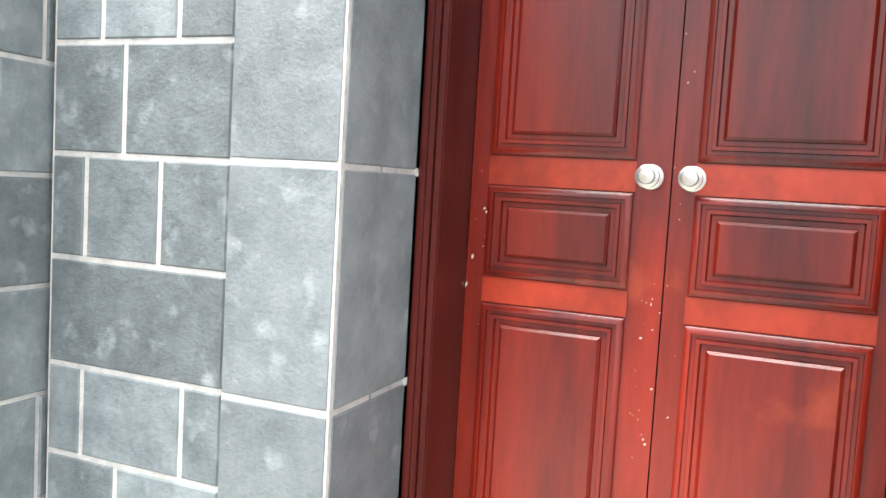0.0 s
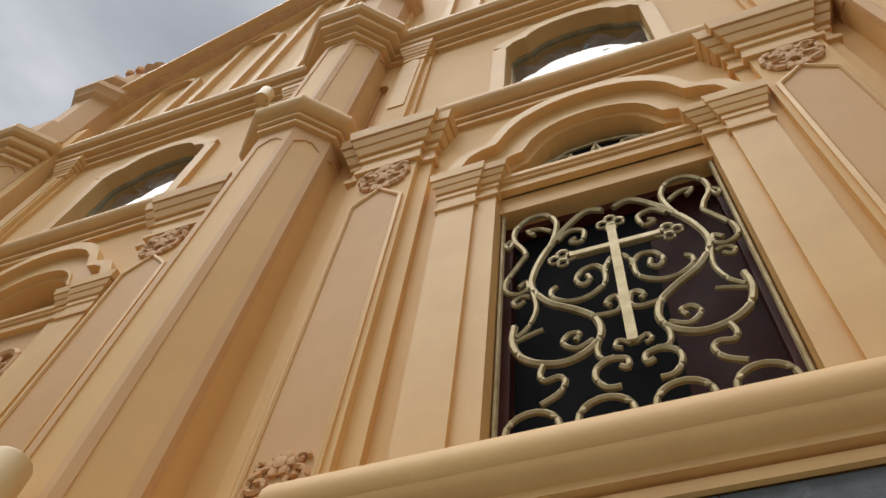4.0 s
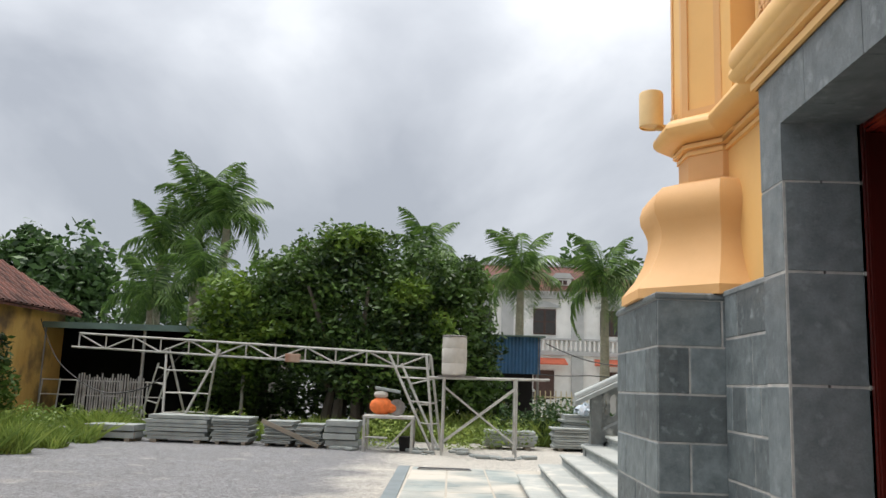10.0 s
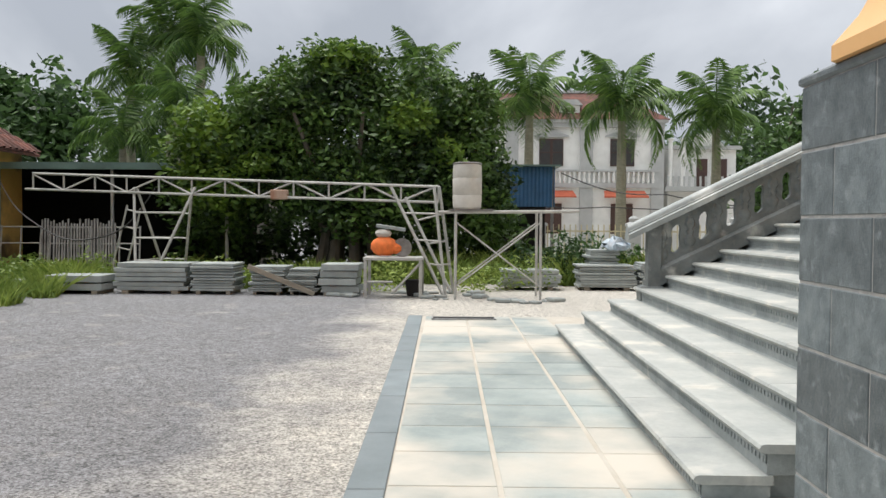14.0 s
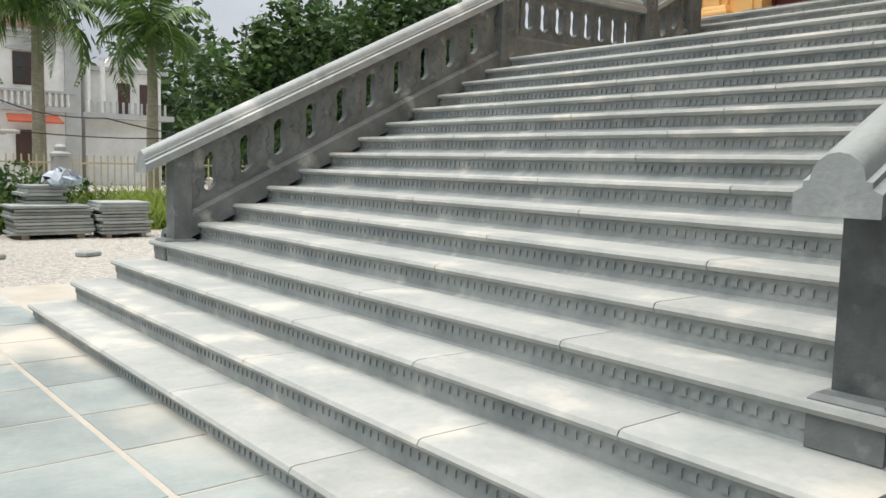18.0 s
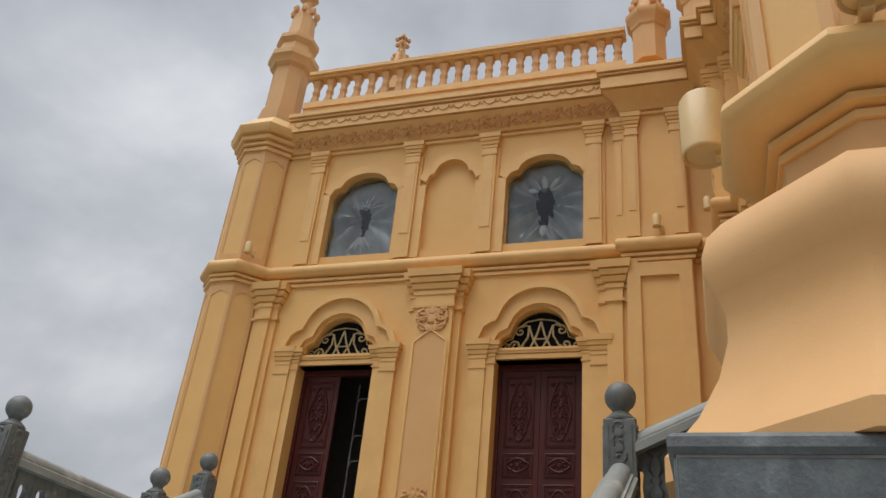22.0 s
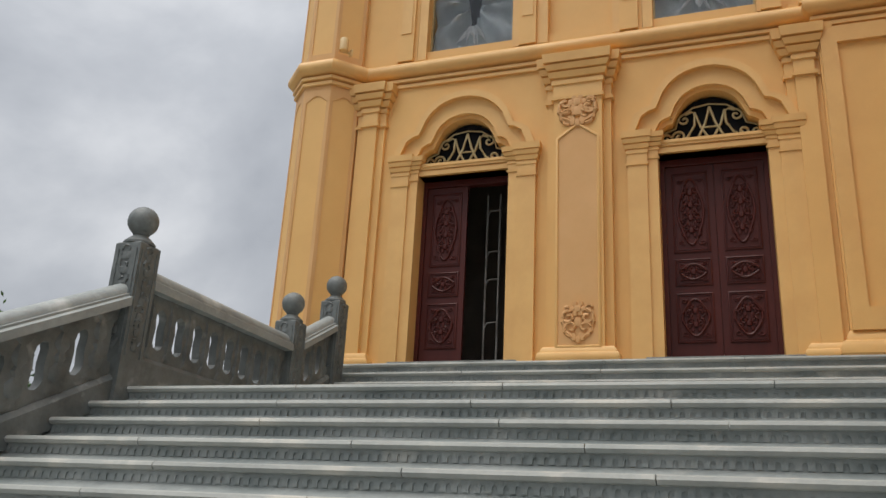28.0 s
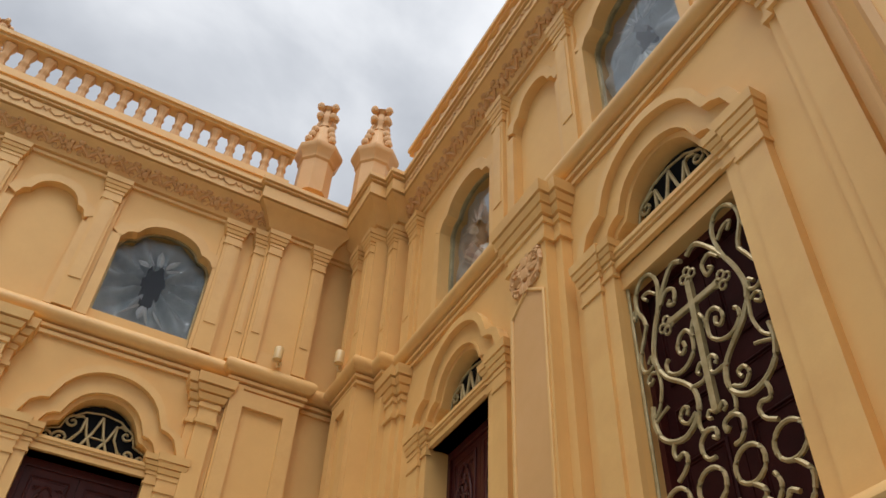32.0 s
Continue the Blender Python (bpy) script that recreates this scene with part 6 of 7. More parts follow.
def leaves(name, blobs, size, seed, material, parent, label, shell=0.35):
    """A crown of many small folded leaves, thick at the outside of overlapping clumps."""
    rs = np.random.RandomState(seed)
    vs = []
    for x, y, z, rx, ry, rz, n in blobs:
        d = rs.normal(size=(n, 3))
        d /= np.linalg.norm(d, axis=1)[:, None]
        r = rs.rand(n) ** shell * (1 + 0.16 * np.sin(7 * d[:, 0] + 5 * d[:, 2] + x) + 0.10 * np.sin(13 * d[:, 1] + 11 * d[:, 2]))
        c = np.array([x, y, z]) + d * r[:, None] * np.array([rx, ry, rz])
        a, b = rs.normal(size=(n, 3)), rs.normal(size=(n, 3))
        a[:, 2] *= 0.6
        a /= np.linalg.norm(a, axis=1)[:, None]
        b -= (a * b).sum(1)[:, None] * a
        b /= np.linalg.norm(b, axis=1)[:, None]
        s = size * rs.uniform(0.6, 1.35, (n, 1))
        vs.append(np.stack([c - a * s, c - b * s * 0.45, c + a * s, c + b * s * 0.45], 1).reshape(-1, 3))
    v = np.concatenate(vs)
    v[:, 2] = np.maximum(v[:, 2], 0.02)
    me = bpy.data.meshes.new(name)
    f = np.arange(len(v)).reshape(-1, 4)
    me.from_pydata(v.tolist(), [], f.tolist())
    me.materials.append(material)
    ob = part(name, me, None, parent, label)
    return ob


# broad dark tree behind the yard
tree = thing("broadleaf_tree", pose(-3.8, 11.5, 0), "broad dark green leafy tree behind the stone yard", "tree")
for i in range(9):
    a = i * 0.7
    part("trunk", G().tube([(0.9 * math.cos(a), 0.6 * math.sin(a), 0), (0.7 * math.cos(a), 0.5 * math.sin(a), 1.2), (1.5 * math.cos(a), 1.0 * math.sin(a), 2.6), (2.6 * math.cos(a), 1.6 * math.sin(a), 4.2)], 0.14, 7, lambda f: 1.3 - f), BARK, tree)
blobs = [(0, 0, 3.6, 3.4, 2.0, 2.3, 9000), (-2.6, -0.2, 3.2, 2.0, 1.7, 1.9, 5000), (2.6, 0.1, 3.1, 1.7, 1.6, 1.9, 5000), (-0.4, -0.3, 5.0, 1.5, 1.3, 1.2, 3200), (1.6, 0, 4.3, 1.6, 1.4, 1.1, 3000), (-1.8, -0.4, 4.4, 1.3, 1.3, 1.0, 2400), (3.3, 0.2, 4.6, 0.8, 0.9, 0.8, 1300), (-3.6, -0.5, 2.4, 1.3, 1.3, 1.4, 2200), (0.6, -1.0, 2.2, 2.6, 1.2, 1.2, 3500), (3.4, -0.4, 2.0, 1.0, 1.0, 1.2, 1700), (-0.2, -0.2, 5.7, 0.8, 0.8, 0.6, 900)]
leaves("crown", [b[:6] + (int(b[6] * 1.5),) for b in blobs], 0.095, 1, LEAF, tree, "dense dark green small leaves")
leaves("young_foliage", [(-3.6, -1.2, 3.4, 1.1, 0.7, 1.2, 1500), (-3.2, -1.4, 2.4, 0.9, 0.5, 0.8, 800), (-0.2, -1.0, 5.6, 0.9, 0.5, 0.5, 420), (1.7, -1.5, 4.1, 0.6, 0.3, 0.5, 260), (-2.2, -1.6, 2.9, 0.5, 0.3, 0.3, 220), (2.6, -1.4, 3.2, 0.4, 0.3, 0.5, 160)], 0.11, 2, LEAF_BRIGHT, tree, "bright yellow-green young leaves")
under = thing("undergrowth", pose(-4, 13.2, 0), "dark shaded shrubs under the broad tree", "shrub")
leaves("foliage", [(x, 0.4 * math.sin(x), 0.8, 1.1, 0.7, 1.3, 800) for x in (-4, -2.6, -1.2, 0.2, 1.6, 3.0, 4.2)], 0.15, 3, LEAF, under, "dark leaves")


# palms
def frond_mesh(seed, length=2.6, droop=1.0):
    rn = random.Random(seed)
    g = G()
    spine = []
    for i in range(13):
        f = i / 12
        spine.append(Vector((length * (f - 0.25 * droop * f ** 3), 0, length * (0.62 * f - 0.78 * droop * f * f))))
    g.tube(spine, 0.028, 4, lambda f: 1.1 - f)
    for i in range(1, 40):
        f = i / 40
        k = f * 12
        p = spine[int(k)].lerp(spine[min(12, int(k) + 1)], k - int(k))
        ll = 0.70 * math.sin(math.pi * min(1, 0.22 + 0.80 * f)) + 0.06
        for s in (-1, 1):
            tip = p + Vector((0.32 * ll + rn.uniform(-0.06, 0.06), s * ll * 0.8, -ll * rn.uniform(0.45, 1.0)))
            mid = p.lerp(tip, 0.45) + Vector((0.02, 0, 0.05))
            w = Vector((0.027, 0, 0.004))
            b = len(g.v)
            g.v += [tuple(p - w * 0.5), tuple(p + w * 0.5), tuple(mid + w), tuple(tip), tuple(mid - w)]
            g.f.append((b, b + 1, b + 2, b + 3, b + 4))
    return g.mesh("frond", PALM, 0)


FRONDS = [frond_mesh(k, 2.6, d) for k, d in enumerate((0.8, 1.0, 1.25, 1.5))]


PALM_BARK = mat("palm_bark", (0.36, 0.34, 0.25), 0.85, var=0.25, scale=5, bump=0.4, color2=(0.22, 0.21, 0.15), stretch=(1, 1, 3))


def palm(x, y, h, k=1.0, n=15, seed=0, label="tall royal palm with drooping green fronds"):
    rn = random.Random(seed)
    t = thing("palm_tree", pose(x, y, 0, 0, 0, rn.uniform(0, 360)), label, "palm", "yard palms")
    part("trunk", G().tube([(0, 0, 0), (0.02, 0, h * 0.3), (0.05, 0.02, h * 0.7), (0.02, 0, h)], 0.20 * k, 10, lambda f: 1.1 - 0.45 * f), PALM_BARK, t, "pale ringed grey trunk")
    part("crownshaft", G().lathe([(0.13 * k, h - 0.1), (0.15 * k, h + 0.2), (0.10 * k, h + 0.7), (0.05 * k, h + 0.9)], 10), PALM, t)
    for i in range(n):
        j = min(3, int(i / n * 4))
        ob = part("frond", FRONDS[j], None, t)
        ob.matrix_local = Matrix.Translation((0, 0, h + 0.62 * k - 0.3 * k * i / n)) @ Matrix.Rotation(i * 2.4 + rn.uniform(-0.2, 0.2), 4, "Z") @ Matrix.Rotation(radians((-46, -20, 4, 24)[j] + rn.uniform(-8, 8)), 4, "Y") @ Matrix.Scale(k * rn.uniform(0.85, 1.1), 4)


palm(5.2, 22.0, 5.4, 1.15, 16, 1)
palm(8.7, 22.0, 5.1, 1.1, 16, 2)
palm(1.75, 22.0, 5.6, 1.15, 15, 3)
palm(-2.2, 22.5, 6.5, 1.0, 14, 4)
for k, (x, y, h, s) in enumerate(((-11.8, 22, 8.1, 1.2), (-10.4, 21, 7.6, 1.15), (-13.0, 21, 6.4, 1.1), (-10.6, 19, 5.0, 0.95), (-12.6, 19, 4.0, 0.9), (-46, 44, 15.5, 2.0), (-50, 44, 16.5, 2.0))):
    palm(x, y, h, s, 14, 10 + k, "tall dark palm in a clump behind the shed")

# trees on the stair side and far woods
wood = thing("tree", pose(11.2, 14, 0), "slender green trees behind the stone railing", "tree")
for i, x in enumerate((-3.2, -1.6, 0.2, 1.8, 3.4, 4.8)):
    part("trunk", G().tube([(x, 0.3 * i % 1, 0), (x + 0.1, 0.2, 2.5), (x + 0.3, 0.1, 5)], 0.10, 6, lambda f: 1.1 - 0.8 * f), BARK, wood)
leaves("crown", [(-3.2, 0, 3.0, 1.3, 1.2, 1.6, 1800), (-1.8, 0, 4.0, 1.3, 1.2, 1.8, 2300), (-0.2, 0, 3.8, 1.4, 1.2, 2.0, 2400), (1.4, 0, 4.7, 1.2, 1.2, 1.8, 2300), (3.0, 0, 5.1, 1.5, 1.2, 1.9, 2300), (4.6, 0, 4.7, 1.3, 1.2, 2.2, 2000), (-1.6, 0, 5.6, 0.3, 0.3, 0.8, 220), (1.3, 0, 6.4, 0.3, 0.3, 0.7, 200), (3.6, 0, 6.8, 0.35, 0.35, 0.7, 220), (-2.6, 0, 4.6, 0.3, 0.3, 0.7, 180), (0, 0, 1.6, 4.5, 1.2, 1.4, 2500)], 0.13, 5, LEAF_FAR, wood, "loose green leaves")
wood2 = thing("tree", pose(14.5, 18, 0), "leafy trees beyond the transept", "tree")
for x, y in ((-1, -4), (0.5, 0), (0, 4)):
    part("trunk", G().tube([(x, y, 0), (x + 0.1, y, 2.6), (x, y, 4.8)], 0.14, 6, lambda f: 1.1 - 0.8 * f), BARK, wood2)
leaves("crown", [(-0.5, -4, 5.0, 1.5, 1.7, 1.9, 2300), (0, -1.2, 5.2, 1.6, 1.9, 2.2, 2600), (0, 2.0, 5.0, 1.6, 2.0, 2.0, 2600), (0, 5.0, 4.2, 1.8, 2.0, 2.0, 2300), (0, -0.6, 7.3, 0.5, 0.6, 0.6, 300), (0, -4, 6.8, 0.4, 0.5, 0.5, 260), (0, 3.2, 6.8, 0.5, 0.5, 0.6, 300), (0, 0, 2.4, 2.0, 6.0, 2.0, 3000)], 0.14, 6, LEAF_FAR, wood2, "loose green leaves")
far = thing("far_woods", pose(-34, 44, 0), "distant mixed green woods behind the yellow house", "woods", kind="stuff")
leaves("crown", [(x, 4 * math.sin(x * 0.7), 4.0 + 1.6 * math.sin(x * 0.9), 4.0, 3.0, 4.5 + 1.5 * math.sin(x * 1.7 + 1), 1500) for x in range(-36, 66, 4)] + [(4.2, 0, 8.4, 2.6, 2, 3.0, 2200), (8.0, 0, 7.2, 2.6, 2, 3.0, 2000), (-10, 0, 9.5, 4.0, 2, 3.5, 2600)], 0.34, 7, LEAF_FAR, far, "distant foliage")
far2 = thing("far_woods", pose(24, 60, 0), "distant green woods behind the white house", "woods", kind="stuff")
leaves("crown", [(x, 0, 3.0, 5.0, 3.0, 3.6 + math.sin(x), 900) for x in range(-30, 70, 5)], 0.4, 8, LEAF_FAR, far2, "distant foliage")


# weeds
def weeds(x0, x1, y0, y1, n, h, seed, label):
    rs = np.random.RandomState(seed)
    x, y = rs.uniform(x0, x1, n), rs.uniform(y0, y1, n)
    patch = np.sin(2.1 * x + 1.3 * y) + np.sin(3.7 * y - 1.9 * x + 1) + 0.7 * np.sin(7.3 * x + 5.1 * y)
    rim = np.minimum(np.minimum(x1 - x, y - y0), y1 - y) + 0.35 * np.sin(4.3 * (x + y)) + 0.2 * np.sin(11 * (x - y))
    keep = (rim > 0.25) & (patch > -1.6 + rs.rand(n))
    x, y, patch = x[keep], y[keep], patch[keep]
    n = len(x)
    a, hh, w = rs.uniform(0, 6.28, n), h * rs.uniform(0.25, 1.0, n) * (0.72 + 0.18 * patch), rs.uniform(0.008, 0.022, n)
    lean = rs.normal(0, 0.5, (n, 2)) * hh[:, None]
    dx, dy = np.cos(a) * w, np.sin(a) * w
    z = np.zeros(n)
    v = np.stack([np.stack([x - dx, y - dy, z], 1), np.stack([x + dx, y + dy, z], 1), np.stack([x + lean[:, 0] * 0.5 + dx, y + lean[:, 1] * 0.5 + dy, hh * 0.6], 1), np.stack([x + lean[:, 0], y + lean[:, 1], hh], 1)], 1).reshape(-1, 3)
    me = bpy.data.meshes.new("weeds")
    me.from_pydata(v.tolist(), [], np.arange(len(v)).reshape(-1, 4).tolist())
    me.materials.append(GRASS)
    tagged(new("weeds", me), label, "weeds", "", "stuff")


weeds(-12.7, -9.0, 1.3, 9.5, 30000, 0.62, 1, "rough green weeds along the yellow wall")
weeds(-11.5, -3.5, 7.2, 9.8, 22000, 0.6, 2, "rough green weeds behind the stone stacks")
weeds(-3.5, 6.5, 9.0, 13.5, 30000, 0.8, 3, "rough green weeds by the scaffold and fence")
weedclump = thing("weeds", pose(-8, 7.6, 0), "leafy green weeds among the stone stacks", "weeds", kind="stuff")
leaves("foliage", [(x, 0.5 * math.sin(3.1 * x), 0.3, 0.6, 0.5, 0.42 + 0.15 * math.sin(5 * x), 420) for x in (-4.4, -3.7, -3.1, -2.3, -0.9, 0.6, 1.9, 3.4, 4.6, 5.6, 7.4, 8.2, 8.9)] + [(x, y, 0.3, 0.7, 0.7, 0.4, 380) for x, y in ((-4.2, -1.4), (-3.6, -2.6), (-4.0, -3.8), (-3.2, -0.6), (-4.4, -5.0), (-2.6, -1.2), (-2.3, -2.2), (-2.8, -3.3), (-2.5, -4.4), (-3.4, -4.9), (-1.9, -0.5))], 0.05, 21, GRASS, weedclump, "small fresh green leaves")
bush = thing("bush", pose(1.6, 9.6, 0), "rounded green bush beside the stone stacks", "bush")
leaves("foliage", [(0, 0, 0.55, 0.9, 0.7, 0.75, 1500), (-1.0, 0.6, 0.4, 0.7, 0.6, 0.55, 800), (1.2, 0.8, 0.45, 0.9, 0.6, 0.6, 900)], 0.07, 9, LEAF_FAR, bush, "small green leaves")
vine = thing("climbing_shrub", pose(-12.3, 6.4, 0), "dark shrub climbing the stained yellow wall", "shrub")
leaves("foliage", [(0, -0.3, 1.2, 0.3, 0.5, 1.2, 700), (0.1, -0.4, 2.4, 0.2, 0.25, 0.6, 160), (0.2, 1.2, 0.9, 0.4, 0.7, 0.9, 500), (0.2, 1.1, 1.9, 0.2, 0.4, 0.6, 160)], 0.10, 10, LEAF, vine, "dark leaves")

# ---- yellow house, gate and shed ----
OLDWALL = mat("stained_yellow_wall", (0.72, 0.48, 0.15), 0.9, var=0.2, scale=0.9, bump=0.3, fine=30, color2=(0.50, 0.29, 0.07), stain=((0.15, 0.10, 0.05), 0.9, 0.49), stretch=(1, 1, 0.35))
TILE = mat("clay_tile", (0.165, 0.060, 0.042), 0.9, var=0.4, scale=3.5, bump=0.4, color2=(0.055, 0.030, 0.026), rand=0.6, stain=((0.20, 0.13, 0.10), 6.0, 0.60))
RUST = mat("rusty_sheet", (0.50, 0.42, 0.34), 0.8, 0.1, var=0.2, scale=2.2, bump=0.2, color2=(0.30, 0.14, 0.08), stretch=(1, 1, 0.15))
GREEN_METAL = mat("green_roof_sheet", (0.13, 0.20, 0.175), 0.5, 0.2, var=0.15, scale=2, bump=0.1)
house = thing("yellow_house", pose(-12.8, 0, 0), "long low yellow house with stained walls and red tiled roof", "house")
part("wall", G().box(-5, 0, 1.7, 11.9, 0, 3.35), OLDWALL, house, "mould-stained yellow plaster wall")
part("gable_wall", G().prism([(-5, 3.35), (0, 3.35), (-2.5, 4.75)], 1.7, 1.9), OLDWALL, house)
roof = part("roof", G().prism([(-5.2, 3.28), (-2.5, 4.82), (0.35, 3.22), (0.35, 3.28), (-2.5, 4.9), (-5.2, 3.36)], 1.4, 12.2), TILE, house, "weathered red clay tiles")
tile = G().quad_strip([[(0, 0.00, 0.0), (0.06, 0.07, 0.035), (0.06, 0.13, 0.035), (0, 0.20, 0.0)][::1], [(-0.36, 0.0, 0.02), (-0.36, 0.07, 0.05), (-0.36, 0.13, 0.05), (-0.36, 0.20, 0.02)]]).mesh("roof_tile", TILE, 0)
for r in range(8):
    for k in range(36):
        ob = part("roof_tile", tile, None, roof)
        ob.matrix_local = Matrix.Translation((0.40 - r * 0.345, 1.5 + k * 0.295, 3.30 + r * 0.196 + 0.01)) @ Matrix.Rotation(radians(29.5), 4, "Y") @ Matrix.Diagonal((1, 1.45, 2.4, 1))
gate = thing("metal_gate", pose(-12.65, 1.65, 0, 0, 0, -90), "tall rusty sheet-metal gate with a barred upper half", "gate")
for x0 in (0.0, 1.6):
    part("gate_frame", G().tube([(x0, 0, 0), (x0, 0, 3.3)], 0.04, 6).tube([(x0, 0, 3.3), (x0 + 1.55, 0, 3.3)], 0.035, 6).tube([(x0, 0, 1.75), (x0 + 1.55, 0, 1.75)], 0.03, 6).tube([(x0 + 1.55, 0, 0), (x0 + 1.55, 0, 3.3)], 0.04, 6), STEEL, gate)
    part("sheet", G().box(x0 + 0.05, x0 + 1.5, -0.01, 0.01, 0.1, 1.72), RUST, gate, "rust-streaked grey sheet")
    for i in range(9):
        part("bar", G().tube([(x0 + 0.12 + i * 0.16, 0, 1.75), (x0 + 0.12 + i * 0.16, 0, 3.1)], 0.012, 5), OLDWALL, gate)
back_house = thing("yellow_house", pose(-13.2, -3, 0), "old yellow plaster building behind the metal gate", "house")
part("wall", G().box(-4, 0, -6, 4.6, 0, 4.2), OLDWALL, back_house)
part("roof", G().prism([(-4.3, 4.2), (0.3, 4.2), (-2, 5.4)], -6.2, 4.4), TILE, back_house)

shed = thing("open_shed", pose(-12.6, 11.8, 0), "open shed with a green metal roof, dark inside", "shed")
part("roof", G().quad_strip([[(x, y, 3.0 + 0.05 * y + (0.03 if i % 2 else 0)) for i, x in enumerate(np.linspace(-3.6, 6.2, 66))] for y in (-1.2, 4.6)]), GREEN_METAL, shed, "green corrugated metal")
part("roof_edge", G().box(-3.6, 6.2, -1.24, -1.2, 2.80, 2.98), GREEN_METAL, shed)
# wall coloured near-black so that the shed's inner shade is painted in
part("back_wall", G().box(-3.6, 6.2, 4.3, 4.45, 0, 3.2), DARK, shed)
part("side_wall", G().box(-3.6, -3.45, 0, 4.4, 0, 3.0), ROOM, shed)
part("side_wall", G().box(6.0, 6.15, 1.5, 4.4, 0, 3.0), ROOM, shed)
for x in (-2.9, 0.0, 3.0, 6.0):
    part("post", G().tube([(x, -1.0, 0), (x, -1.0, 2.9)], 0.05, 8), STEEL, shed)
PALE = mat("pale_steel", (0.50, 0.50, 0.47), 0.6, 0.2, var=0.2, scale=5, bump=0.1, color2=(0.34, 0.33, 0.31))
for k in range(4):
    fr = thing("scaffolding", pose(-13.6 + k * 1.25, 10.3 - 0.05 * k, 0, -8, 0, 3 * k), "grey steel scaffold frame leaning in the shed", "scaffold", "leaning scaffold frames")
    for x in (0, 0.5, 1.0):
        part("upright", G().tube([(x, 0, 0), (x, 0, 1.35)], 0.022, 6), PALE, fr)
    for z in (0.3, 0.9, 1.32):
        part("rail", G().tube([(0, 0, z), (1.0, 0, z)], 0.02, 6), PALE, fr)
rods = thing("pipe_bundle", pose(-10.2, 10.0, 0), "bundle of grey steel pipes leaning upright", "pipes")
rnd = random.Random(5)
for i in range(26):
    part("pipe", G().tube([(-0.9 + i * 0.075 + rnd.uniform(0, 0.05), -0.3, 0), (-1.15 + i * 0.075, 0.35, 1.45 + rnd.uniform(-0.08, 0.08))], 0.024, 6), OLDSTEEL, rods)

# ---- gantry ----
gan = thing("gantry", pose(0, 0, 0), "light steel truss gantry on splayed lattice legs", "gantry")
pa, pb = Vector((-11.2, 8.1, 2.19)), Vector((-1.74, 6.4, 1.90))
at = lambda f, dz=0.0: pa.lerp(pb, f) + Vector((0, 0, dz))
part("lower_chord", G().tube([at(0), at(1)], 0.032, 6), PALE, gan)
part("upper_chord", G().tube([at(0.02, 0.36), at(1, 0.32)], 0.032, 6), PALE, gan)
for i in range(13):
    f = 0.02 + i * 0.98 / 12
    part("strut", G().tube([at(f), at(f, 0.34)], 0.022, 5), PALE, gan)
    if i < 12:
        g = f + 0.98 / 12
        part("diagonal", G().tube([at(f, 0.0 if i % 2 else 0.34), at(g, 0.34 if i % 2 else 0.0)], 0.022, 5), PALE, gan)
legs = [((-8.1, 7.7, 2.4), (-7.75, 6.9, 0.0)), ((-8.0, 7.6, 2.4), (-7.6, 8.5, 0.0)), ((-6.6, 7.3, 2.4), (-7.5, 6.9, 0.0)), ((-6.7, 7.4, 2.2), (-7.2, 8.3, 0.0)), ((-2.5, 6.5, 2.3), (-1.4, 5.9, 0.05)), ((-2.2, 6.5, 2.0), (-1.25, 6.0, 0.1)), ((-1.6, 6.3, 2.35), (-1.35, 6.0, 0.0)), ((-1.5, 6.3, 2.3), (-1.2, 6.8, 0.0))]
legs = [tuple((x - 0.22 if x > -4 else x - 0.45, y, min(z, 2.22)) for x, y, z in leg) for leg in legs]
for a, b in legs:
    part("leg", G().tube([a, b], 0.032, 6), PALE, gan)
for k, (p, q) in enumerate(((0, 2), (1, 3), (0, 1), (4, 6), (5, 7))):
    for f in (0.25, 0.5, 0.72):
        a, b = (Vector(legs[i][0]).lerp(Vector(legs[i][1]), f) for i in (p, q))
        part("brace", G().tube([a, b], 0.02, 5), PALE, gan)
lean = thing("ladder_frame", pose(-8.9, 8.4, 0, 0, 14, 0), "narrow steel ladder frame leaning beside the gantry", "ladder")
for x in (0, 0.32):
    part("rail", G().tube([(x, 0, 0), (x, 0, 1.9)], 0.024, 6), PALE, lean)
for z in (0.4, 0.9, 1.4, 1.8):
    part("rung", G().tube([(0, 0, z), (0.32, 0, z)], 0.02, 5), PALE, lean)
part("hoist", G().box(-0.18, 0.18, -0.08, 0.08, -0.05, 0.16, 0.02).move(Matrix.Translation(at(0.64))), RUST, gan)
cable = mat("black_cable", (0.02, 0.02, 0.02), 0.6, bump=0)
for pts in (((-13, 9.8, 3.0), (-11.6, 9.0, 1.5), (-9.6, 8.4, 1.1), (-8.2, 8, 2.2)), ((1.9, 16, 3.1), (5, 15, 2.4), (9, 14, 2.2)), ((-0.2, 20, 2.6), (4, 20, 2.1), (12, 20, 2.5))):
    p = [Vector(a) for a in pts]
    line = []
    for i in range(len(p) - 1):
        for k in range(8):
            line.append(p[i].lerp(p[i + 1], k / 8) + Vector((0, 0, -0.25 * math.sin(math.pi * k / 8))))
    line.append(p[-1])
    tagged(part("cable", G().tube(line, 0.018, 4), cable), "thin black cable sagging between supports", "cable")

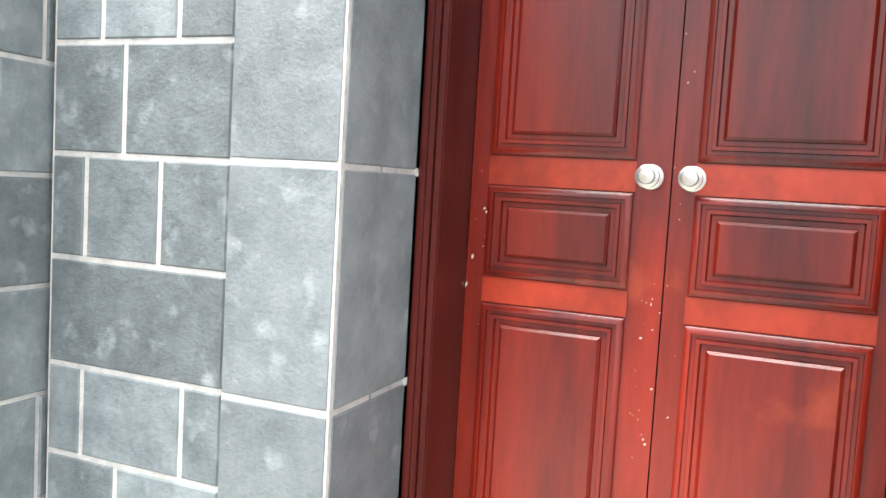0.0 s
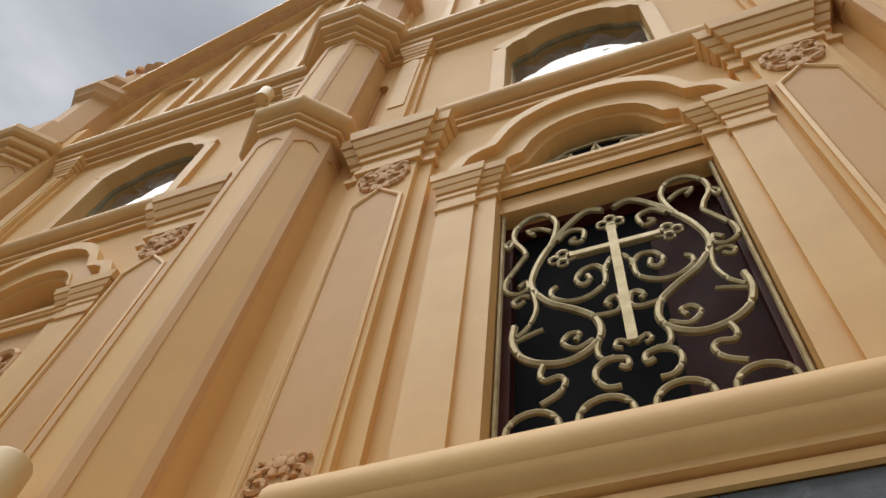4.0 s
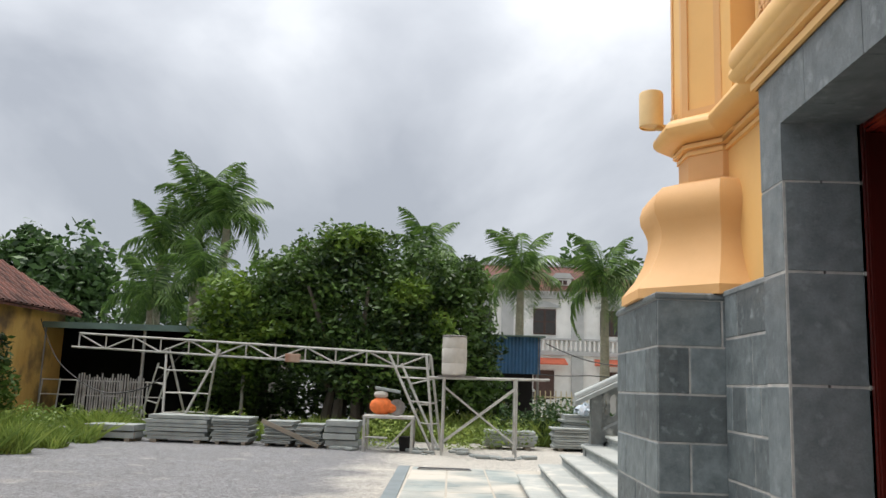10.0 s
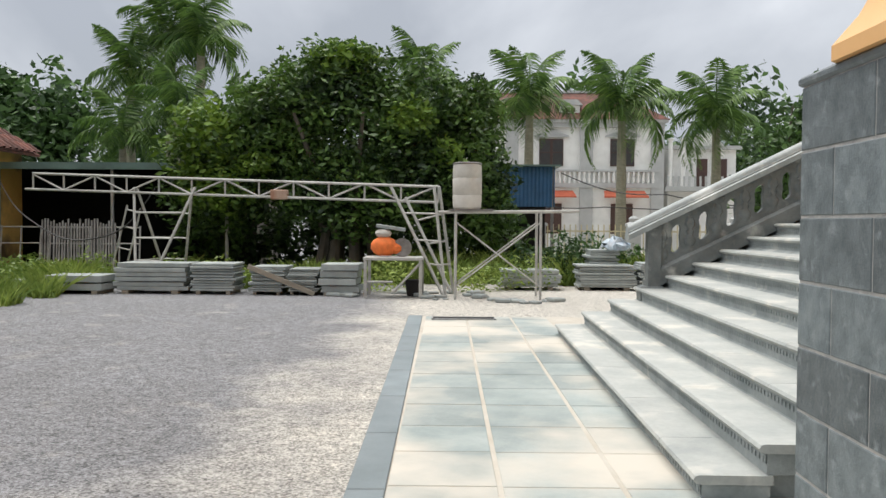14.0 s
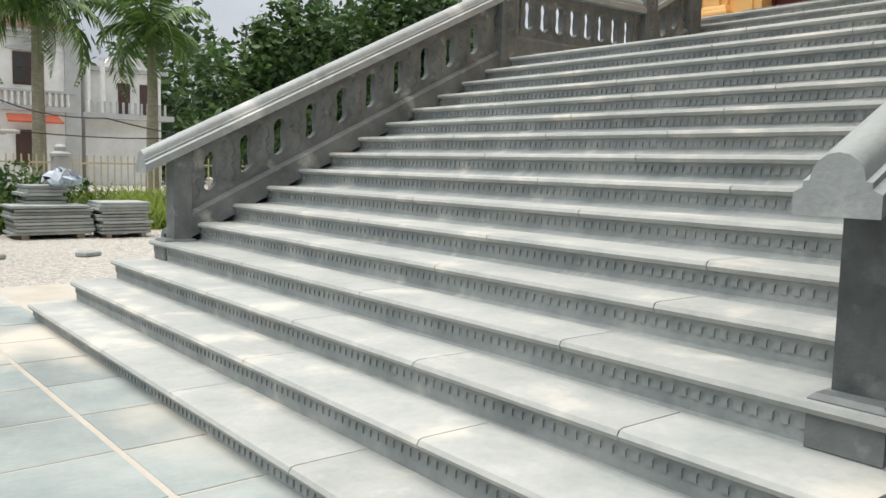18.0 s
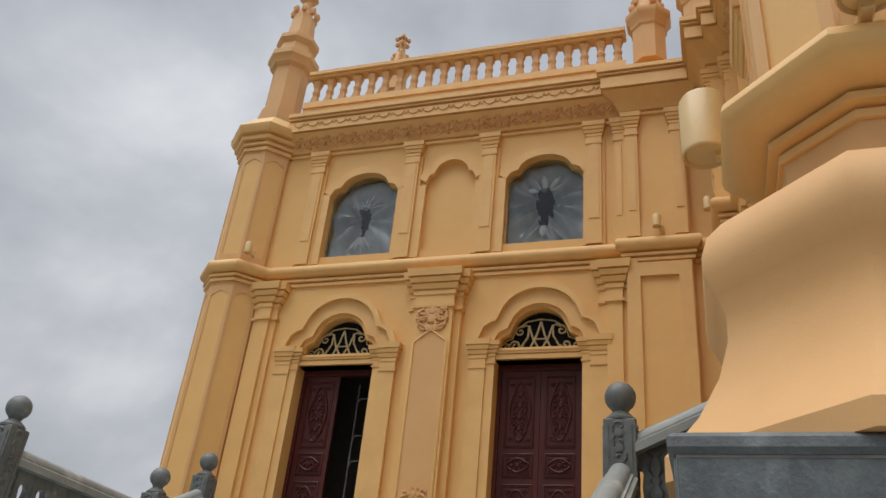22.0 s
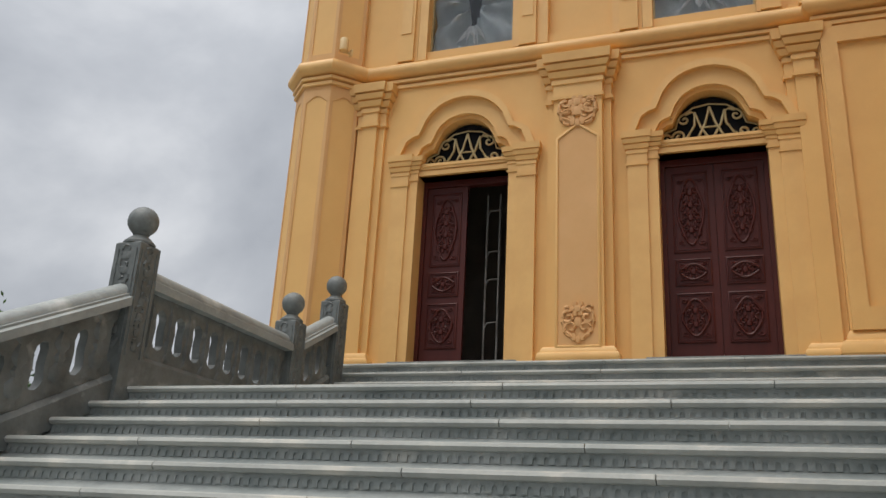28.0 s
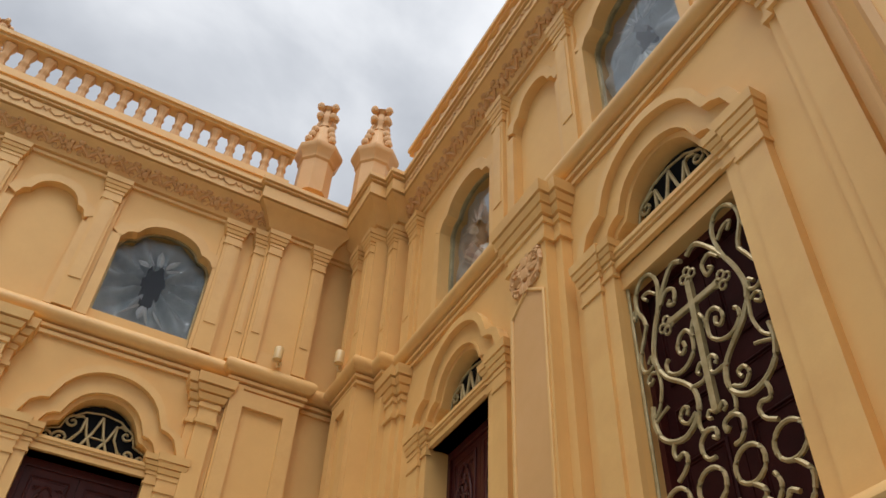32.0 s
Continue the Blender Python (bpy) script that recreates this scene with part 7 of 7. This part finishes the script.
# ---- scaffold with drum ----
sc = thing("scaffold_stand", pose(-0.4, 5.75, 0), "galvanised pipe scaffold stand carrying a drum", "scaffold")
for x in (-0.82, 0.82):
    for y in (-0.35, 0.55):
        part("post", G().tube([(x, y, 0), (x, y, 1.72)], 0.028, 7), PALE, sc)
for y in (-0.35, 0.55):
    part("top_bar", G().tube([(-1.15, y, 1.69), (1.55, y, 1.72)], 0.028, 7), PALE, sc)
    part("brace", G().tube([(-0.82, y, 0.25), (0.82, y, 1.5)], 0.018, 6), PALE, sc)
    part("brace", G().tube([(-0.82, y, 1.5), (0.82, y, 0.25)], 0.018, 6), PALE, sc)
part("board", G().box(-0.95, -0.1, -0.4, 0.6, 1.72, 1.75), OLDSTEEL, sc)
drum = thing("plastic_drum", pose(-0.98, 5.6, 1.755), "dirty white plastic drum on the scaffold", "drum")
DRUM = mat("dirty_drum", (0.58, 0.56, 0.51), 0.6, var=0.12, scale=3, bump=0.1, color2=(0.42, 0.40, 0.36))
part("body", G().lathe([(0.25, 0), (0.275, 0.03), (0.285, 0.25), (0.275, 0.27), (0.285, 0.29), (0.285, 0.58), (0.275, 0.60), (0.285, 0.62), (0.275, 0.84), (0.26, 0.88)], 22), DRUM, drum)
part("rim", G().lathe([(0.27, 0.86), (0.285, 0.87), (0.285, 0.89), (0.26, 0.90)], 22), OLDSTEEL, drum)

# ---- stone saw ----
tb = thing("work_table", pose(-2.36, 5.9, 0), "welded steel work table painted pale grey", "table")
part("tabletop", G().box(-0.58, 0.58, -0.4, 0.4, 0.74, 0.80, 0.006), PALE, tb)
for x in (-0.54, 0.54):
    for y in (-0.36, 0.36):
        part("leg", G().box(x - 0.03, x + 0.03, y - 0.03, y + 0.03, 0, 0.74), PALE, tb)
part("brace", G().tube([(0.0, -0.36, 0.1), (0.54, -0.36, 0.7)], 0.025, 5).tube([(-0.54, -0.36, 0.32), (0.0, -0.36, 0.32)], 0.025, 5), PALE, tb)
saw = thing("stone_saw", pose(-2.55, 5.85, 0.805), "stone cutting saw wrapped in orange cloth", "saw")
ORANGE = mat("orange_cloth", (0.85, 0.20, 0.045), 0.8, var=0.15, scale=8, bump=0.4)
part("cloth", G().ball(0, 0, 0.20, 0.24, 14, 1.15, 0.8, 0.85).ball(0.22, 0.02, 0.16, 0.16, 10, 1, 0.9, 0.8), ORANGE, saw, "crumpled orange cloth")
part("motor", G().ball(-0.02, 0, 0.46, 0.14, 12, 1.2, 0.9, 0.7), DRUM, saw)
part("guard", G().box(-0.24, 0.34, -0.08, 0.08, 0.55, 0.62, 0.01).move(Matrix.Rotation(radians(8), 4, "Y")), STONE, saw)
part("blade", G().lathe([(0.19, -0.008), (0.19, 0.008)], 24).move(Matrix.Translation((0.36, -0.05, 0.18)) @ Matrix.Rotation(math.pi / 2, 4, "X")), OLDSTEEL, saw)
bucket = thing("bucket", pose(-2.0, 6.1, 0.0), "black plastic bucket under the table", "bucket")
part("body", G().lathe([(0.13, 0), (0.17, 0.32), (0.18, 0.33)], 14), DARK, bucket)

# ---- stacks of cut stone ----
CUTSTONE = mat("cut_stone", (0.36, 0.385, 0.37), 0.8, var=0.12, scale=3, bump=0.2, color2=(0.24, 0.265, 0.26), rand=0.15)
WOODOLD = mat("grey_timber", (0.33, 0.29, 0.23), 0.85, var=0.2, scale=4, bump=0.3, stretch=(0.3, 1, 1))


def stack(x0, x1, y, h, th, seed, label, depth=0.8):
    rn = random.Random(seed)
    t = thing("stone_stack", pose((x0 + x1) / 2, y, 0), label, "stone stack", "stone stacks")
    w = (x1 - x0) / 2
    for q in (-1, 1):
        part("bearer", G().box(q * w * 0.7 - w * 0.1, q * w * 0.7 + w * 0.1, -depth / 2, depth / 2, 0, 0.07), WOODOLD, t)
    z = 0.07
    while z < h:
        e = rn.uniform(-0.05, 0.05)
        part("slab", G().box(-w + e, w + e, -depth / 2 + rn.uniform(-0.04, 0.04), depth / 2, z + 0.004, z + th, 0.006), CUTSTONE, t)
        z += th * rn.uniform(1.0, 1.25)


stack(-9.1, -7.95, 6.2, 0.30, 0.14, 1, "low stack of thick grey cut stone slabs")
stack(-7.85, -6.40, 6.4, 0.60, 0.085, 2, "stack of grey cut stone slabs on timber bearers")
stack(-6.32, -5.45, 6.4, 0.62, 0.05, 3, "uneven stack of thin grey cut stone slabs")
stack(-5.18, -4.50, 6.4, 0.55, 0.035, 4, "stack of thin grey cut stone tiles")
stack(-4.45, -3.85, 6.4, 0.50, 0.035, 5, "stack of thin grey cut stone tiles")
stack(-3.80, -3.05, 6.3, 0.55, 0.13, 6, "pile of thick grey stone blocks beside the saw")
stack(-11.1, -9.4, 6.3, 0.22, 0.045, 7, "low stack of long pale grey stone strips", 0.7)
stack(-0.21, 1.07, 8.1, 0.42, 0.09, 8, "stack of grey cut stone slabs by the scaffold")
stack(1.45, 2.70, 8.2, 0.52, 0.05, 9, "stack of thin grey cut stone slabs near the stairs")
stack(1.75, 2.40, 8.7, 0.84, 0.06, 10, "tall stack of thin grey cut stone slabs")
stack(2.75, 3.6, 8.0, 0.62, 0.05, 11, "dark stack of thin cut stone slabs")
stack(-12.3, -11.3, 1.2, 0.42, 0.13, 12, "heap of rough grey stone blocks by the gate", 1.2)
bag = thing("cement_bag", pose(2.35, 8.35, 0.88), "crumpled white cement bag lying on stacked stone", "bag")
rs = np.random.RandomState(12)
crumple = G().ball(0, 0, 0.13, 0.24, 16, 1.25, 0.8, 0.62)
crumple.v = [(x + 0.05 * rs.normal() * (z > 0.06), y + 0.05 * rs.normal() * (z > 0.06), max(0.0, z + 0.045 * rs.normal())) for x, y, z in crumple.v]
part("sack", crumple, mat("white_sack", (0.62, 0.66, 0.70), 0.6, var=0.2, scale=9, bump=0.5, color2=(0.34, 0.45, 0.56)), bag, sharp=20)
plank = thing("timber_prop", pose(-5.2, 5.95, 0.58), "grey timber plank leaning across the stone stacks", "plank")
part("board", G().box(0, 1.45, -0.02, 0.02, -0.05, 0.05).move(Matrix.Rotation(radians(22), 4, "Y")), WOODOLD, plank)
rnd = random.Random(8)
for i in range(46):
    x, y, s = rnd.choice(((-1.6, 5.6), (0.0, 5.2), (-2.0, 6.6), (-10.0, 7.4), (-3.3, 6.0), (0.3, 4.9))) + (rnd.uniform(0.05, 0.16),)
    x, y = x + rnd.gauss(0, 0.55), y + rnd.gauss(0, 0.25)
    ob = part("rubble_stone", G().box(-s, s, -s * 0.7, s * 0.7, 0, s * 0.5, s * 0.12), CUTSTONE)
    ob.matrix_world = pose(x, y, 0, 0, 0, rnd.uniform(0, 180))
    tagged(ob, "broken grey stone offcut on the gravel", "stone", "rubble stones")
# loose gravel near the walk
g = G()
rs = np.random.RandomState(3)
for i in range(7000):
    x, y, s = -2.05 - abs(rs.normal(0, 3.0)), rs.uniform(-12, 5), 0.003 + 0.008 * rs.rand() ** 4
    a = rs.uniform(0, 6.28, 3)
    b = len(g.v)
    g.v += [(x + s * math.cos(a[0] + k * 2.1), y + s * math.sin(a[0] + k * 2.1), 0.0) for k in range(3)] + [(x, y, s * 0.5)]
    g.f += [(b, b + 1, b + 3), (b + 1, b + 2, b + 3), (b + 2, b, b + 3)]
tagged(part("gravel_stones", g, GRAVEL, None, "", 0), "loose grey gravel stones", "gravel", "", "stuff")

# ---- white colonial house ----
WHITE = mat("white_render", (0.85, 0.85, 0.82), 0.8, var=0.06, scale=1.0, bump=0.1, color2=(0.66, 0.66, 0.63))
GREYTRIM = mat("grey_trim", (0.47, 0.48, 0.47), 0.8, var=0.08, scale=2, bump=0.1)
SHUT_DARK = mat("dark_glass_panel", (0.05, 0.048, 0.048), 0.4, var=0.15, scale=5, bump=0.1)
SHUT = mat("brown_shutter", (0.085, 0.045, 0.035), 0.6, var=0.15, scale=5, bump=0.1)
AWN = mat("red_awning", (0.52, 0.12, 0.06), 0.6, var=0.1, scale=3, bump=0.05)
wh = thing("white_house", pose(0, 35.4, 0), "two-storey white colonial house with red tiled roof", "house")
part("wall", G().box(-4, 10.35, 0, 9, 0, 6.75), WHITE, wh)
part("cornice", G().box(-4.2, 10.55, -0.25, 9.2, 6.55, 6.8).box(-4.3, 10.7, -0.4, 9.3, 6.8, 6.95), GREYTRIM, wh)
part("roof", G().quad_strip([[(-4.4, -0.45, 6.95), (10.8, -0.45, 6.95), (10.8, 9.4, 6.95), (-4.4, 9.4, 6.95)], [(-1.5, 2.4, 8.75), (8.4, 2.4, 8.75), (8.4, 6.6, 8.75), (-1.5, 6.6, 8.75)]], True, True), TILE, wh, "red clay tile roof")
part("ridge", G().box(-1.8, 8.6, 2.3, 6.7, 8.72, 8.86), GREYTRIM, wh)
for x in (-3.6, 2.2, 6.3, 10.2):
    part("pilaster", G().box(x - 0.35, x + 0.35, -0.14, 0, 0, 6.55), GREYTRIM, wh)
part("balcony_band", G().box(-4, 10.3, -0.20, 0, 3.35, 3.6).box(-4, 10.3, -0.22, 0, 4.2, 4.3), GREYTRIM, wh)
bb = G().lathe([(0.06, 0), (0.09, 0.15), (0.05, 0.35), (0.08, 0.5), (0.06, 0.6)], 8).mesh("balcony_baluster", WHITE)
for i in range(52):
    ob = part("balcony_baluster", bb, None, wh)
    ob.location = (-3.8 + i * 0.27, -0.12, 3.6)
for x in (-1.5, 0.6, 4.37, 8.28):
    w = part("window", G().box(x - 0.66, x + 0.66, -0.06, 0.02, 4.5, 5.95), SHUT, wh, "dark closed windows with brown frames")
    for s in (-1, 1):
        for k in range(2):
            part("shutter_panel", G().box(x + s * 0.34 - 0.27, x + s * 0.34 + 0.27, -0.09, -0.06, 4.57 + k * 0.68, 5.19 + k * 0.68), SHUT_DARK, w)
    part("pediment", G().prism([(x - 0.95, 6.12), (x + 0.95, 6.12), (x, 6.42)], -0.12, 0).box(x - 0.95, x + 0.95, -0.15, 0, 6.04, 6.12), GREYTRIM, wh)
    part("awning", G().quad_strip([[(x - 1.0, -0.1, 3.2), (x + 1.2, -0.1, 3.2)], [(x - 1.1, -0.9, 2.88), (x + 1.3, -0.9, 2.88)], [(x - 1.1, -0.9, 2.80), (x + 1.3, -0.9, 2.80)]]), AWN, wh)
    part("lower_window", G().box(x - 0.6, x + 0.6, -0.06, 0.02, 0.9, 2.5), SHUT, wh)
dm = part("dormer", G().box(4.85, 5.95, 0.2, 2.2, 6.95, 7.75), WHITE, wh)
part("dormer_roof", G().prism([(4.7, 7.75), (6.1, 7.75), (5.8, 8.05), (5.0, 8.05)], 0.05, 2.6), GREYTRIM, dm)
for x in (5.15, 5.45):
    for z in (7.1, 7.4):
        part("dormer_pane", G().box(x, x + 0.24, 0.17, 0.2, z, z + 0.24), SHUT, dm)
wing = thing("grey_house", pose(12.2, 36.5, 0), "smaller grey-white house with columned balcony", "house")
part("wall", G().box(-1.6, 2.2, 0, 6, 0, 5.6), WHITE, wing)
part("gable", G().prism([(-0.8, 5.6), (1.6, 5.6), (1.2, 6.2), (0.4, 6.5), (-0.4, 6.2)], 0.0, 0.3), WHITE, wing)
part("floor_slab", G().box(-2.0, 2.5, -1.1, 0, 3.2, 3.45).box(-1.9, 2.5, -0.3, 0, 5.5, 5.7), GREYTRIM, wing)
for x in (-1.7, -1.0):
    part("column", G().lathe([(0.16, 3.45), (0.13, 3.6), (0.12, 5.9), (0.2, 6.0)], 10, x=x, y=-0.9), WHITE, wing)
for i in range(14):
    part("rail_bar", G().box(-1.9 + i * 0.3, -1.8 + i * 0.3, -1.05, -0.98, 3.45, 4.0), GREYTRIM, wing)
for x in (0.0, 1.1):
    part("window", G().box(x, x + 0.6, -0.04, 0.02, 3.5, 5.0), SHUT, wing)

# ---- blue shed, fence ----
BLUE = mat("blue_sheet", (0.045, 0.13, 0.26), 0.45, 0.1, var=0.12, scale=2, bump=0.1, color2=(0.03, 0.09, 0.18))
bs = thing("blue_shed", pose(1.15, 16.2, 0), "small shed of blue corrugated metal on posts", "shed")
part("front_sheet", G().quad_strip([[(x, 0.03 * (i % 2), z) for i, x in enumerate(np.linspace(-1.6, 0.85, 40))] for z in (1.95, 3.2)]), BLUE, bs)
part("side_sheet", G().box(0.85, 0.88, 0, 2.5, 1.95, 3.2).box(-1.6, -1.57, 0, 2.5, 0.2, 3.2), BLUE, bs)
part("roof", G().box(-1.75, 1.05, -0.2, 2.7, 3.2, 3.25), GREEN_METAL, bs)
for x in (-1.55, 0.8):
    part("post", G().tube([(x, 0.05, 0), (x, 0.05, 3.2)], 0.05, 6), OLDSTEEL, bs)
# near-black sheet, paints the shade within the blue shed
part("inside", G().box(-1.5, 0.8, 2.3, 2.35, 0, 3.1), DARK, bs)
fence = thing("picket_fence", pose(0, 19.0, 0), "low cream metal picket fence before the houses", "fence")
CREAM = mat("cream_paint", (0.62, 0.55, 0.34), 0.6, var=0.1, scale=4, bump=0.1)
pk = G().box(-0.02, 0.02, -0.012, 0.012, 0.1, 1.3).mesh("picket", CREAM, 0)
for i in range(76):
    ob = part("picket", pk, None, fence)
    ob.location = (-2.0 + i * 0.2, 0, 0.1)
part("rail", G().box(-2, 13.2, -0.02, 0.02, 0.3, 0.36).box(-2, 13.2, -0.02, 0.02, 1.15, 1.2), CREAM, fence)
for x in (1.8, 5.0, 8.4):
    pp = thing("gate_pillar", pose(x, 18.8, 0), "grey stone pillar in the picket fence", "pillar", "fence pillars")
    part("shaft", G().box(-0.22, 0.22, -0.22, 0.22, 0, 1.35, 0.02), GREYTRIM, pp)
    part("cap", G().lathe([(0.30, 1.35), (0.30, 1.43), (0.16, 1.5), (0.18, 1.62), (0.08, 1.7)], 8), GREYTRIM, pp)

# ---- distant bell tower ----
for x, y, r, sz, seed in ((-12.0, 2.1, 0.40, 1.0, 3), (-11.6, 3.5, 0.38, 0.8, 4)):
    rnd = random.Random(seed)
    g = G().ball(0, 0, r * sz * 0.8, r, 10, 1.15, 0.9, sz)
    g.v = [(a * (0.8 + 0.35 * math.sin(4 * c + seed)) + rnd.uniform(-0.08, 0.08), b + rnd.uniform(-0.07, 0.07), max(0.0, c + rnd.uniform(-0.07, 0.07))) for a, b, c in g.v]
    rock = thing("boulder", pose(x, y, 0), "pale rough boulder among weeds by the yellow wall", "boulder", "boulders")
    part("stone", g, CUTSTONE, rock)
heap = thing("rubble_heap", pose(-10.1, 8.5, 0), "low heap of broken stone chips beside the stacks", "rubble", kind="stuff")
rnd = random.Random(77)
g = G()
for i in range(170):
    r = rnd.random() ** 0.6
    a = rnd.uniform(0, 6.28)
    c = G().box(-0.09, 0.09, -0.05, 0.05, -0.02, 0.02)
    c.move(Matrix.Translation((1.1 * r * math.cos(a), 0.7 * r * math.sin(a), 0.04 + 0.42 * (1 - r) * rnd.random())) @ Matrix.Rotation(rnd.uniform(0, 3), 4, "Z") @ Matrix.Rotation(rnd.uniform(-0.5, 0.5), 4, "X"))
    k = len(g.v)
    g.v += list(c.v)
    g.f += [tuple(j + k for j in q) for q in c.f]
part("chips", g, CUTSTONE, heap)
OLDSTONE = mat("dark_weathered_stone", (0.20, 0.20, 0.19), 0.9, var=0.2, scale=1.5, bump=0.2, color2=(0.10, 0.10, 0.10))
bt = thing("bell_tower", pose(-40, 46, 0), "distant grey tower with a domed cap and cross", "tower")
part("shaft", G().box(-2.2, 2.2, -2.2, 2.2, 0, 9.6).box(-2.8, 3.4, -2.8, 2.8, 9.4, 10.0).box(-2.6, 3.0, -2.6, 2.6, 8.0, 8.5), OLDSTONE, bt)
part("dome", G().lathe([(1.9, 10.0), (1.9, 10.8), (1.4, 11.5), (0.8, 12.0), (0.5, 12.3), (0.7, 12.6), (0.3, 12.8), (0.2, 13.8)], 12), OLDSTONE, bt)
part("cross", G().box(-0.13, 0.13, -0.13, 0.13, 13.6, 15.2).box(-0.5, 0.5, -0.13, 0.13, 14.4, 14.65), OLDSTONE, bt)
